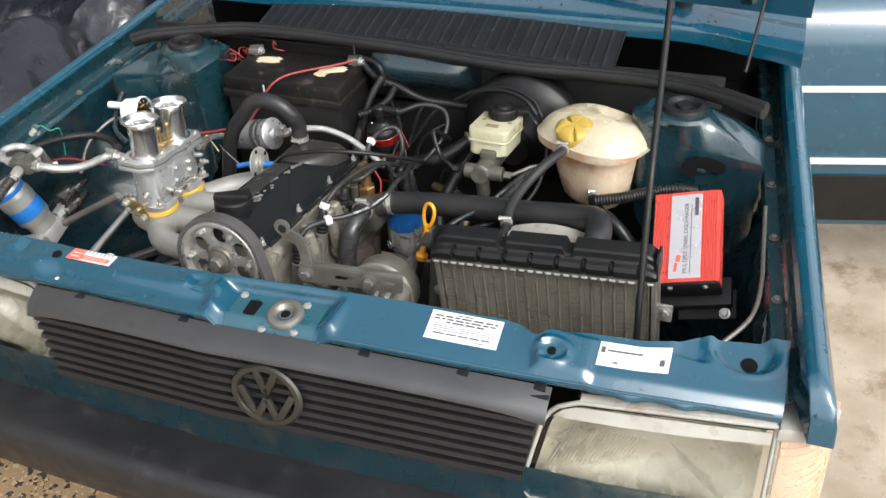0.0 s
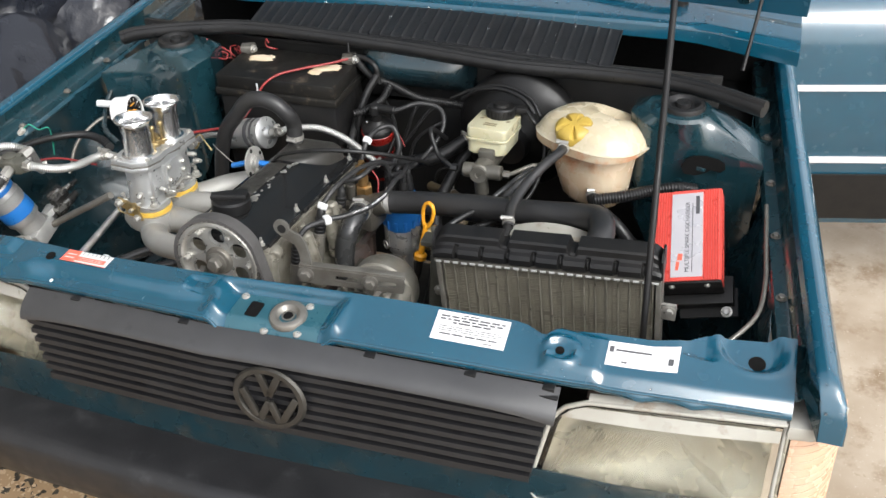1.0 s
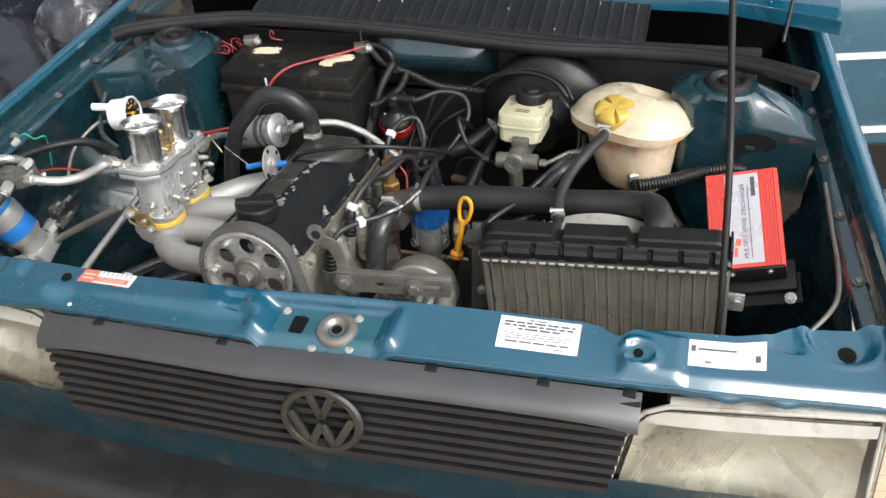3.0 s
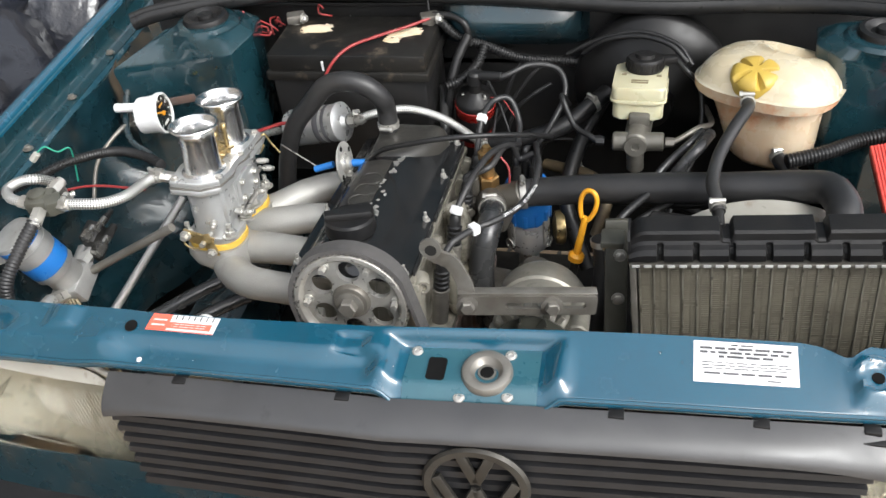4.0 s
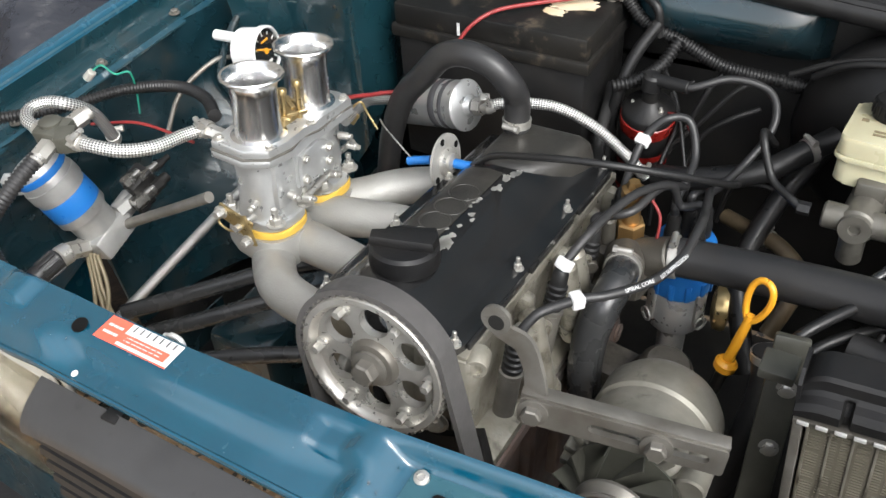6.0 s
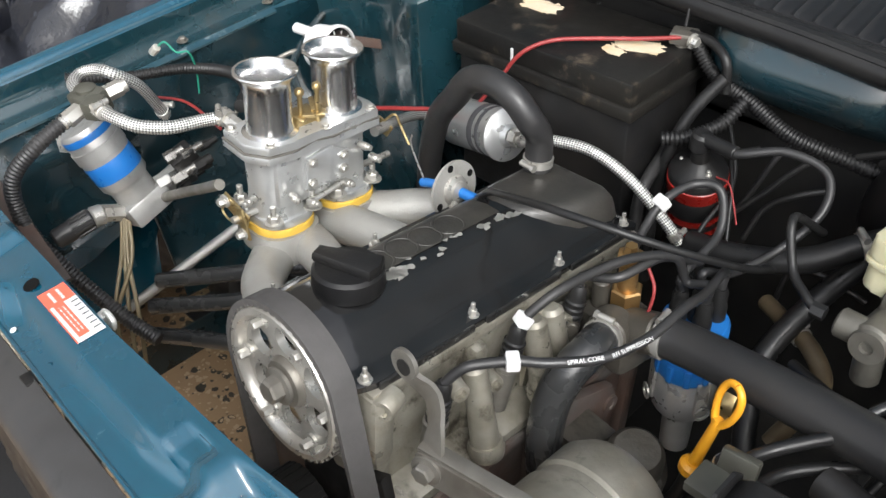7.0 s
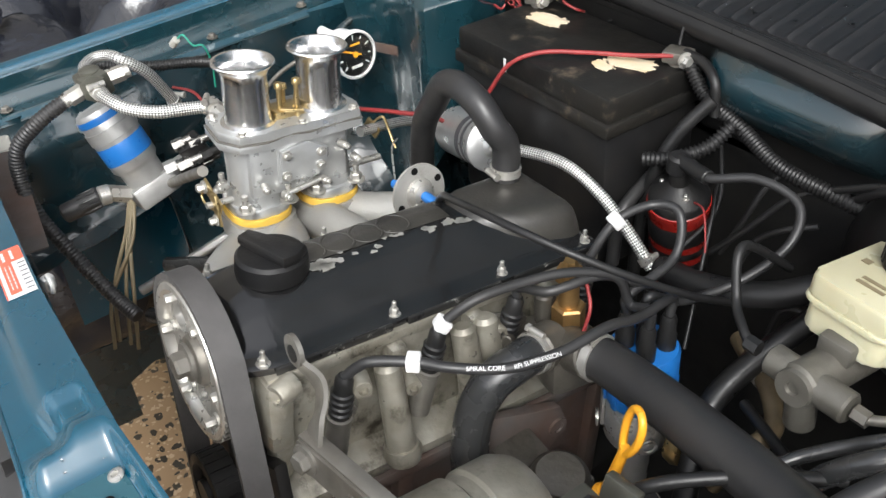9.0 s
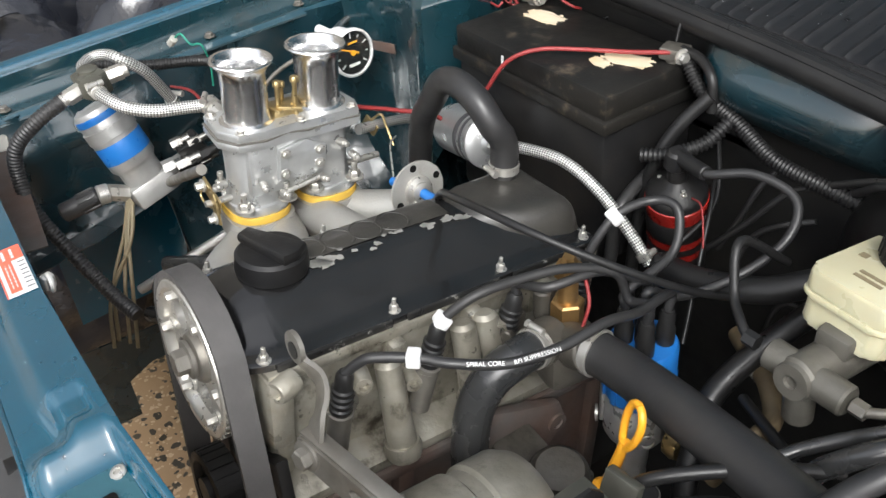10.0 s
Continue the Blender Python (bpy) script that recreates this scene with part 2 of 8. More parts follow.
M_LID = mat("dusty_lid_plastic", (0.012, 0.011, 0.0095), 0.45, 0, (0.006, 0.006, 0.006), 11, 0.9, 0.15, 200, 0.12, stain=(0.09, 0.07, 0.05), stain_at=0.56, stain_scale=16, spec=0.3)
M_BAND = mat("greyed_black_plastic", (0.026, 0.026, 0.0272), 0.40, 0, (0.036, 0.036, 0.0375), 14, 0.8, 0.06, 600, 0.12, spec=0.75, stain=(0.014, 0.014, 0.015), stain_at=0.6, stain_scale=24)
M_TRIM = mat("faded_black_plastic", (0.009, 0.009, 0.010), 0.42, 0, (0.014, 0.014, 0.015), 12, 0.8, 0.05, 600, 0.1, spec=0.45, stain=(0.018, 0.018, 0.019), stain_at=0.6, stain_scale=10)
M_BUMPER = mat("wet_grained_bumper_plastic", (0.015, 0.015, 0.016), 0.46, 0, (0.007, 0.007, 0.0078), 7, 0.9, 0.16, 260, 0.16, spec=0.45, stain=(0.034, 0.034, 0.036), stain_at=0.58, stain_scale=15)
M_WHITE_METAL = mat("bright_tinned_metal", (0.66, 0.66, 0.64), 0.4, 0.5, (0.5, 0.5, 0.48), 60, 0.5)
M_RUBBER = mat("black_rubber", (0.010, 0.010, 0.0105), 0.38, 0, (0.018, 0.0175, 0.017), 25, 0.6, 0.08, 220, 0.12, spec=0.35)
M_HOSE = mat("greyed_hose_rubber", (0.018, 0.018, 0.019), 0.4, 0, (0.030, 0.029, 0.028), 14, 0.8, 0.1, 160, 0.1, spec=0.4, stain=(0.045, 0.043, 0.04), stain_at=0.62, stain_scale=25)
M_HOSE_GLOSS = mat("slick_hose_rubber", (0.020, 0.021, 0.022), 0.26, 0, (0.034, 0.034, 0.034), 14, 0.8, 0.10, 90, 0.1, spec=0.6)
M_DARK = mat("grimy_dark_metal", (0.010, 0.010, 0.0105), 0.5, 0.0, (0.020, 0.019, 0.017), 15, 0.7, 0.2, 90, spec=0.25)
M_BADGE = mat("tarnished_badge", (0.055, 0.052, 0.046), 0.40, 0.6, (0.030, 0.028, 0.025), 30, 0.7, 0.1, 120)
M_CAST = mat("dirty_cast_aluminium", (0.33, 0.312, 0.265), 0.38, 0.55, (0.17, 0.155, 0.122), 30, 0.9, 0.45, 120, stain=(0.050, 0.040, 0.028), stain_at=0.55, stain_scale=24)
M_MANIFOLD = mat("sandblasted_aluminium", (0.34, 0.335, 0.315), 0.50, 0.4, (0.26, 0.25, 0.23), 16, 0.7, 0.28, 420, 0.08, stain=(0.22, 0.205, 0.18), stain_at=0.62, stain_scale=22)
M_CARB = mat("bright_cast_alloy", (0.54, 0.55, 0.55), 0.34, 0.7, (0.37, 0.37, 0.36), 25, 0.6, 0.12, 260)
M_POLISH = mat("polished_aluminium", (0.80, 0.80, 0.80), 0.25, 1.0, (0.74, 0.74, 0.74), 20, 0.5, 0.0, 60, 0.03)
M_STEEL = mat("zinc_plated_steel", (0.48, 0.47, 0.44), 0.34, 0.7, (0.32, 0.30, 0.27), 40, 0.7, 0.06, 150)
M_STEEL_DULL = mat("dull_grey_steel", (0.21, 0.20, 0.18), 0.44, 0.6, (0.12, 0.108, 0.09), 30, 0.8, 0.15, 120, stain=(0.09, 0.05, 0.03), stain_at=0.66, stain_scale=20)
M_BRASS = mat("brass", (0.36, 0.22, 0.09), 0.4, 0.8, (0.24, 0.14, 0.055), 60, 0.6, 0.05, 200)
M_GOLD = mat("yellow_zinc", (0.42, 0.32, 0.16), 0.35, 0.85, (0.3, 0.22, 0.1), 60, 0.6)
M_BLOCK = mat("rusty_grey_iron", (0.085, 0.075, 0.07), 0.7, 0.3, (0.1, 0.055, 0.04), 18, 0.8, 0.3, 110)
M_COVER = mat("satin_black_enamel", (0.0080, 0.0080, 0.0084), 0.17, 0, (0.015, 0.0147, 0.0145), 18, 0.8, 0.10, 150, 0.10, spec=0.65, stain=(0.040, 0.037, 0.032), stain_at=0.70, stain_scale=30)
M_COVER_TOP = mat("dull_crinkled_black_enamel", (0.022, 0.021, 0.019), 0.40, 0, (0.040, 0.037, 0.032), 26, 0.8, 0.16, 240, spec=0.5)
M_BELT = mat("worn_belt_rubber", (0.05, 0.048, 0.047), 0.62, 0, (0.075, 0.07, 0.068), 35, 0.6, 0.1, 400)
M_GASKET = mat("yellow_gasket", (0.62, 0.4, 0.06), 0.55, 0, (0.5, 0.3, 0.05), 60, 0.6)
M_RED = mat("red_anodised_aluminium", (0.66, 0.078, 0.060), 0.36, 0.10, (0.58, 0.066, 0.050), 30, 0.4)
M_RED_COIL = mat("red_enamel", (0.26, 0.014, 0.01), 0.3, 0, (0.18, 0.01, 0.008), 30, 0.5)
M_WHITE = mat("white_print", (0.60, 0.60, 0.60), 0.5, 0, (0.52, 0.52, 0.51), 50, 0.5)
M_INK = mat("dark_ink", (0.06, 0.06, 0.065), 0.6)
M_INK_RED = mat("red_ink", (0.75, 0.12, 0.07), 0.55, 0, (0.68, 0.12, 0.08), 80, 0.5)
M_TANK = mat("yellowed_milky_plastic", (0.50, 0.45, 0.34), 0.26, 0, (0.43, 0.36, 0.24), 12, 0.8, 0.03, 60, sss=0.3, stain=(0.40, 0.30, 0.17), stain_at=0.60, stain_scale=14)
M_TANK_LOW = mat("coolant_stained_plastic", (0.50, 0.43, 0.32), 0.26, 0, (0.46, 0.30, 0.18), 14, 0.9, 0.03, 60, sss=0.3, stain=(0.44, 0.16, 0.06), stain_at=0.53, stain_scale=9)
M_RESV = mat("ivory_plastic", (0.45, 0.43, 0.30), 0.34, 0, (0.37, 0.335, 0.22), 14, 0.6, 0.03, 80, sss=0.3)
M_YELLOW = mat("yellow_plastic", (0.43, 0.30, 0.055), 0.42, 0, (0.30, 0.20, 0.04), 26, 0.8, 0.08, 120)
M_ORANGE = mat("amber_plastic_handle", (0.75, 0.34, 0.02), 0.35, 0, (0.6, 0.26, 0.02), 50, 0.7)
M_BLUE = mat("bright_blue_plastic", (0.012, 0.13, 0.40), 0.38, 0, (0.012, 0.11, 0.4), 40, 0.5)
M_CORE = mat("grimy_radiator_fins", (0.17, 0.156, 0.122), 0.50, 0.35, (0.095, 0.086, 0.066), 16, 0.8, 0.2, 300, stain=(0.26, 0.245, 0.20), stain_at=0.66, stain_scale=40)
M_WIRE_RED = mat("red_cable", (0.24, 0.025, 0.025), 0.5, 0, (0.14, 0.016, 0.016), 60)
M_WIRE_GREEN = mat("green_cable", (0.02, 0.25, 0.17), 0.5)
M_WIRE_TAN = mat("tan_cable", (0.18, 0.145, 0.085), 0.55)
M_BAG = mat("black_bin_bag", (0.011, 0.012, 0.016), 0.17, 0, (0.018, 0.020, 0.026), 6, 0.6, 1.0, 20, 0.06)
for nd in M_BAG.node_tree.nodes:
    if nd.bl_idname == "ShaderNodeBump":
        nd.inputs["Distance"].default_value = 0.006
M_GRIME = mat("grimy_oiled_alloy", (0.085, 0.078, 0.066), 0.42, 0.3, (0.040, 0.036, 0.030), 22, 0.9, 0.3, 120, stain=(0.020, 0.017, 0.014), stain_at=0.55, stain_scale=26)
M_OCHRE = mat("rust_ochre_pipe", (0.16, 0.12, 0.07), 0.42, 0.3, (0.075, 0.058, 0.036), 30, 0.9, 0.2, 120)
M_SERVO = mat("black_stove_enamel", (0.0045, 0.0045, 0.0048), 0.40, 0, (0.008, 0.0078, 0.0075), 12, 0.7, 0.06, 120, spec=0.3)
M_CHIPPED = mat("chipped_black_enamel", (0.010, 0.010, 0.010), 0.35, 0, (0.02, 0.019, 0.018), 30, 0.6, 0.2, 200, stain=(0.42, 0.41, 0.38), stain_at=0.58, stain_scale=90)
# near-black colour standing in for the shade inside holes and gaps
M_HOLE_SHADE = mat("dark_void", (0.005, 0.005, 0.005), 0.9, spec=0.1)
M_AMBER = mat("faded_amber_lens", (0.60, 0.36, 0.23), 0.28, 0, (0.56, 0.42, 0.32), 8, 0.8, trans=0.15)
M_PAPER = mat("torn_paper_label", (0.6, 0.52, 0.4), 0.7, 0, (0.55, 0.4, 0.22), 28, 0.9, 0.2, 200)
M_REFLECT = mat("dulled_reflector", (0.36, 0.345, 0.285), 0.30, 0.6, (0.25, 0.235, 0.18), 9, 0.7)
M_BEZEL = mat("grey_white_plastic", (0.36, 0.35, 0.315), 0.34, 0, (0.25, 0.235, 0.20), 12, 0.8, 0.05, 90, stain=(0.17, 0.125, 0.085), stain_at=0.58, stain_scale=16)


def braid_material():
    m = mat("braided_steel", (0.66, 0.66, 0.64), 0.38, 0.7, (0.56, 0.56, 0.54), 90, 0.4)
    n, l = m.node_tree.nodes, m.node_tree.links
    uv = n.new("ShaderNodeUVMap")
    sx = n.new("ShaderNodeSeparateXYZ")
    l.new(uv.outputs[0], sx.inputs[0])

    def wave(sign):
        a = n.new("ShaderNodeMath")
        a.operation = "MULTIPLY"
        a.inputs[1].default_value = 2 * math.pi * 8
        l.new(sx.outputs[0], a.inputs[0])
        b = n.new("ShaderNodeMath")
        b.operation = "MULTIPLY"
        b.inputs[1].default_value = sign * 2 * math.pi * 165
        l.new(sx.outputs[1], b.inputs[0])
        c = n.new("ShaderNodeMath")
        l.new(a.outputs[0], c.inputs[0])
        l.new(b.outputs[0], c.inputs[1])
        d = n.new("ShaderNodeMath")
        d.operation = "SINE"
        l.new(c.outputs[0], d.inputs[0])
        return d

    e = n.new("ShaderNodeMath")
    e.operation = "MULTIPLY"
    l.new(wave(1).outputs[0], e.inputs[0])
    l.new(wave(-1).outputs[0], e.inputs[1])
    pr = n["Principled BSDF"]
    old = pr.inputs["Base Color"].links[0].from_socket
    gap = n.new("ShaderNodeMapRange")
    gap.inputs[1].default_value, gap.inputs[2].default_value = -0.45, 0.35
    l.new(e.outputs[0], gap.inputs[0])
    shade = n.new("ShaderNodeMix")
    shade.data_type = "RGBA"
    shade.inputs[6].default_value = (0.09, 0.09, 0.085, 1)
    l.new(gap.outputs[0], shade.inputs[0])
    l.new(old, shade.inputs[7])
    l.new(shade.outputs[2], pr.inputs["Base Color"])
    b = n.new("ShaderNodeBump")
    b.inputs["Strength"].default_value, b.inputs["Distance"].default_value = 0.5, 0.0008
    l.new(e.outputs[0], b.inputs["Height"])
    l.new(b.outputs[0], n["Principled BSDF"].inputs["Normal"])
    return m


M_BRAID = braid_material()


def glass_material(name, tint=(1, 1, 1), rough=0.03):
    m = bpy.data.materials.new(name)
    m.use_nodes = True
    p = m.node_tree.nodes["Principled BSDF"]
    p.inputs["Base Color"].default_value = (*tint, 1)
    p.inputs["Roughness"].default_value = rough
    p.inputs["Transmission Weight"].default_value = 1.0
    p.inputs["IOR"].default_value = 1.45
    return m


M_PALE_TEAL = mat("hazed_worn_teal_paint", (0.022, 0.082, 0.105), 0.36, 0, (0.012, 0.060, 0.085), 24, 0.8, 0.12, 60, 0.14, coat=0.5, stain=(0.09, 0.15, 0.17), stain_at=0.60, stain_scale=26)
M_SCUFF = mat("scuffed_teal_paint", (0.01, 0.05, 0.075), 0.4, 0, (0.03, 0.07, 0.09), 60, 1.0, 0.2, 90, 0.15, stain=(0.30, 0.33, 0.34), stain_at=0.60, stain_scale=38)
M_GLASS = glass_material("clear_glass", (0.95, 0.95, 0.92), 0.05)
M_LENS = glass_material("clouded_lamp_glass", (0.97, 0.96, 0.92), 0.12)
M_DROP = glass_material("water", (1, 1, 1), 0.0)


def ground_material(name, base, base2, chip, chip2, chip_scale, chip_at, rough, stain=None):
    """Floor with stone chips set in a mottled matrix."""
    m = mat(name, base, rough, 0, base2, 5.0, 0.9, 0.35, 45, 0.15, stain=stain, stain_at=0.52, stain_scale=7)
    n, l = m.node_tree.nodes, m.node_tree.links
    p = n["Principled BSDF"]
    old = p.inputs["Base Color"].links[0].from_socket
    tc = n.new("ShaderNodeTexCoord")
    w = n.new("ShaderNodeTexNoise")
    w.inputs["Scale"].default_value = 40
    l.new(tc.outputs["Object"], w.inputs["Vector"])
    wa = n.new("ShaderNodeMix")
    wa.data_type = "VECTOR"
    wa.inputs[0].default_value = 0.02
    l.new(tc.outputs["Object"], wa.inputs[4])
    l.new(w.outputs[1], wa.inputs[5])
    for k, (colour, sc, lim) in enumerate(((chip, chip_scale, chip_at), (chip2, chip_scale * 1.7, chip_at * 0.8))):
        v = n.new("ShaderNodeTexVoronoi")
        v.inputs["Scale"].default_value = sc
        l.new(wa.outputs[1], v.inputs["Vector"])
        wn2 = n.new("ShaderNodeTexWhiteNoise")
        l.new(v.outputs["Color"], wn2.inputs["Vector"])
        th = n.new("ShaderNodeMath")
        th.operation = "MULTIPLY"
        th.inputs[1].default_value = lim
        l.new(wn2.outputs[0], th.inputs[0])
        c = n.new("ShaderNodeMath")
        c.operation = "LESS_THAN"
        l.new(v.outputs["Distance"], c.inputs[0])
        l.new(th.outputs[0], c.inputs[1])
        mx = n.new("ShaderNodeMix")
        mx.data_type = "RGBA"
        mx.inputs[7].default_value = (*colour, 1)
        l.new(c.outputs[0], mx.inputs[0])
        l.new(old, mx.inputs[6])
        old = mx.outputs[2]
    l.new(old, p.inputs["Base Color"])
    return m


# kept dark so that the added walls throw little light into reflections
M_WALL = mat("dull_plaster", (0.17, 0.16, 0.14), 0.85, 0, (0.12, 0.11, 0.098), 2.0, 0.7, 0.3, 60)
M_TERRAZZO = ground_material("terrazzo", (0.29, 0.195, 0.11), (0.22, 0.145, 0.08), (0.035, 0.03, 0.022), (0.38, 0.28, 0.18), 58, 0.60, 0.45)
M_CONCRETE = ground_material("worn_concrete", (0.40, 0.335, 0.26), (0.25, 0.19, 0.13), (0.30, 0.24, 0.17), (0.46, 0.40, 0.33), 80, 0.25, 0.8, (0.21, 0.15, 0.095))

# ---- ground ----
bm = fresh()
sheet(bm, lambda u, v: (-300 + 600 * u, -300 + 600 * v, 0.0), 2, 2)
tagged(part("ground", bm, M_CONCRETE), "pale worn concrete yard with brown stains", "ground", kind="structure")
bm = fresh()
box(bm, (-2.35, 0.2, 0.0), (5.3, 5.6, 0.008))
tagged(part("floor", bm, M_TERRAZZO), "brown terrazzo floor with dark stone chips", "floor", kind="structure")

# unseen walls added behind and beside the car; the tall west one blocks sky light
for nm, at, size, lab in (("wall_west", (-2.9, 1.0, 2.4), (0.15, 7.4, 4.8), "plain dull wall added out of view"), ("wall_north", (-0.4, 4.6, 1.45), (5.2, 0.15, 2.9), "plain dull wall added out of view")):
    bm = fresh()
    box(bm, at, size)
    tagged(part(nm, bm, M_WALL), lab, "wall", kind="structure")

# ---- car body ----
car = thing("car", (0, 0.8, 0), "teal hatchback with its bonnet open, wet from rain", "car")


def along(x, stations):
    """Value at x on the line through stations of (x, value)."""
    return float(np.interp(x, [p[0] for p in stations], [p[1] for p in stations]))


FRONT = [(-0.70, 0.004), (-0.56, -0.014), (-0.40, -0.025), (-0.25, -0.032), (-0.07, -0.038), (0.11, -0.030), (0.20, -0.025), (0.30, -0.019), (0.40, -0.011), (0.50, -0.002), (0.58, 0.010), (0.71, 0.031)]
REAR = [(-0.70, 0.052), (-0.45, 0.037), (-0.27, 0.030), (-0.07, 0.031), (0.10, 0.043), (0.20, 0.049), (0.345, 0.055), (0.365, 0.052), (0.386, 0.040), (0.396, 0.042), (0.412, 0.056), (0.46, 0.066), (0.53, 0.075), (0.565, 0.088), (0.595, 0.112), (0.63, 0.125), (0.72, 0.145)]


def front_y(x):
    return along(x, FRONT)


def rear_y(x):
    return along(x, REAR)


def front_z(x):
    return 0.735 - 0.07 * x * x


def rear_z(x):
    return 0.757 - 0.05 * x * x


def panel_point(x, s):
    """Top of the lock panel: s runs from its front edge (0) to its rear edge (1)."""
    y = front_y(x) + (rear_y(x) - front_y(x)) * s
    left = sstep(-0.42, -0.36, x) * (1 - sstep(-0.10, -0.075, x))
    sr = 0.50 + 0.12 * sstep(-0.16, -0.09, x)
    plain = 0.80 * sstep(-0.003, 0.016, s * (rear_y(x) - front_y(x))) + 0.20 * s
    even = sstep(0.104, 0.122, x) * (1 - 0.35 * sstep(0.385, 0.405, x))
    plain = plain * (1 - even) + s * even
    stepped = 0.20 * s / sr if s < sr - 0.24 else 0.20 * (sr - 0.24) / sr + 0.72 * sstep(sr - 0.26, sr + 0.02, s) + 0.08 * s
    z = front_z(x) + (rear_z(x) - front_z(x)) * (plain * (1 - left) + stepped * left)
    r = sstep(-0.086, -0.056, x) * (1 - sstep(0.086, 0.114, x)) * (1 - sstep(0.86, 0.95, s))
    z -= 0.019 * r + 0.002 * r * s
    y -= 0.005 * r * (1 - s)
    q = math.hypot((x - 0.655) / 0.046, (y - 0.111) / 0.040)
    z -= 0.011 * (1 - sstep(0.72, 1.0, q))
    z += 0.0018 * math.exp(-((q - 1.08) / 0.07) ** 2)
    q = math.hypot((x + 0.62) / 0.085, (s - 0.55) / 0.46)
    z -= 0.022 * (1 - sstep(0.55, 1.0, q))
    z -= 0.006 * sstep(-0.40, -0.46, x) * (1 - s)
    q = math.hypot((x - 0.415) / 0.028, (y - 0.022) / 0.024)
    z += 0.004 * (1 - sstep(0.7, 1.05, q)) - 0.006 * (1 - sstep(0.5, 0.7, q))
    q = max(abs(x - 0.432) / 0.040, abs(y - 0.026) / 0.034)
    z += 0.005 * (1 - sstep(0.80, 1.0, q))
    q = max(abs(x - 0.589) / 0.020, abs(y - 0.100) / 0.030)
    z -= 0.005 * (1 - sstep(0.85, 1.0, q))
    q = max(abs(x + 0.116) / 0.018, abs(y - 0.008) / 0.014)
    z -= 0.006 * (1 - sstep(0.70, 1.0, q))
    q = max(abs(x + 0.475) / 0.022, abs(y - 0.022) / 0.018)
    z += 0.008 * (1 - sstep(0.5, 1.0, q))
    return Vector((x, y, z))


def panel_sheet(u, v):
    x = -0.70 + 1.412 * u
    if v < 0.12:
        p = panel_point(x, 0.0)
        k = 1 - v / 0.12
        scal = 0.006 * (math.exp(-((x - 0.525) / 0.014) ** 2) + math.exp(-((x - 0.592) / 0.014) ** 2))
        return p + Vector((0, -0.002 * math.sin(math.pi * k) - scal * k, -0.012 * k))
    if v > 0.9:
        p = panel_point(x, 1.0)
        k = (v - 0.9) / 0.1
        return p + Vector((0, 0.004 * k, -0.045 * k))
    return panel_point(x, (v - 0.12) / 0.78)


bm = fresh()
sheet(bm, panel_sheet, 230, 40, 0.0015)
lock_panel = part("lock_panel", bm, M_PAINT, car, "teal pressed-steel panel with a lock recess", 60)

# bead added along the front edge so that it catches a bright highlight
bm = fresh()
tube(bm, [panel_point(-0.69 + 1.39 * k / 120, 0.0) + Vector((0, -0.0012, -0.0008)) for k in range(121)], 0.0022, 8, 1)
part("folded_edge", bm, M_PAINT, lock_panel)

# the recess floor is a paler, duller teal than the panel
bm = fresh()
sheet(bm, lambda u, v: panel_point(-0.055 + 0.141 * u, 0.03 + 0.82 * v) + Vector((0, 0, 0.0008)), 40, 16)
part("recess_floor", bm, M_PALE_TEAL, lock_panel, "paler, duller teal paint in the lock recess", 60)

# slots, screws and the striker cup in the lock recess
bm = fresh()
prism(bm, rounded(0.020, 0.030, 0.004), pose(-0.022, -0.006, 0.7335, 5, 0, 0), 0.003)
part("lock_slot", bm, M_HOLE_SHADE, lock_panel)
bm = fresh()
cup = facing((0.032, -0.006, 0.7345), (0, -0.12, 1))
lathe(bm, cup.translation, cup.to_3x3() @ Vector((0, 0, 1)), [(0.0275, -0.002), (0.0275, 0.003), (0.0255, 0.0065), (0.0215, 0.008), (0.017, 0.007), (0.0125, 0.001), (0.010, 0.000), (0.0095, 0.003), (0.0075, 0.003), (0.007, -0.004)], 40)
striker = part("striker_cup", bm, M_STEEL_DULL, lock_panel, "worn bare-metal striker cup")
bm = fresh()
lathe(bm, cup @ Vector((0, 0, 0.0015)), cup.to_3x3() @ Vector((0, 0, 1)), [(0.0072, 0), (0.0072, 0.0006)], 20)
part("striker_hole", bm, M_HOLE_SHADE, striker)
for sx, sy in ((-0.047, 0.017), (0.054, 0.021), (0.006, -0.029), (0.056, -0.025)):
    p = panel_point(sx, (sy - front_y(sx)) / (rear_y(sx) - front_y(sx)))
    bm = fresh()
    lathe(bm, (0, 0, 0), (0, 0, 1), [(0.0062, 0), (0.0058, 0.0018), (0.003, 0.0026), (0.0024, 0.0012)], 16)
    part("screw", bm, M_STEEL, lock_panel, at=pose(p.x, p.y, p.z + 0.001, 14, 0, 0))
# flat discs; the dark of each hole's depth is painted on
for hx, hy, hr in ((-0.381, 0.010, 0.0075), (-0.362, -0.022, 0.003), (0.664, 0.095, 0.011), (0.415, 0.022, 0.006)):
    p = panel_point(hx, (hy - front_y(hx)) / (rear_y(hx) - front_y(hx)))
    bm = fresh()
    lathe(bm, (0, 0, 0), (0, 0, 1), [(hr * 1.02, 0.0004), (hr, 0.0008)], 20)
    part("panel_hole", bm, M_HOLE_SHADE if hr != 0.003 else M_WHITE, lock_panel, at=pose(p.x, p.y, p.z + 0.001, 16, 0, 0))


# ---- grille, valance, bumper ----
def grille_y(x):
    return front_y(x) - 0.038


GX0, GX1 = -0.402, 0.425


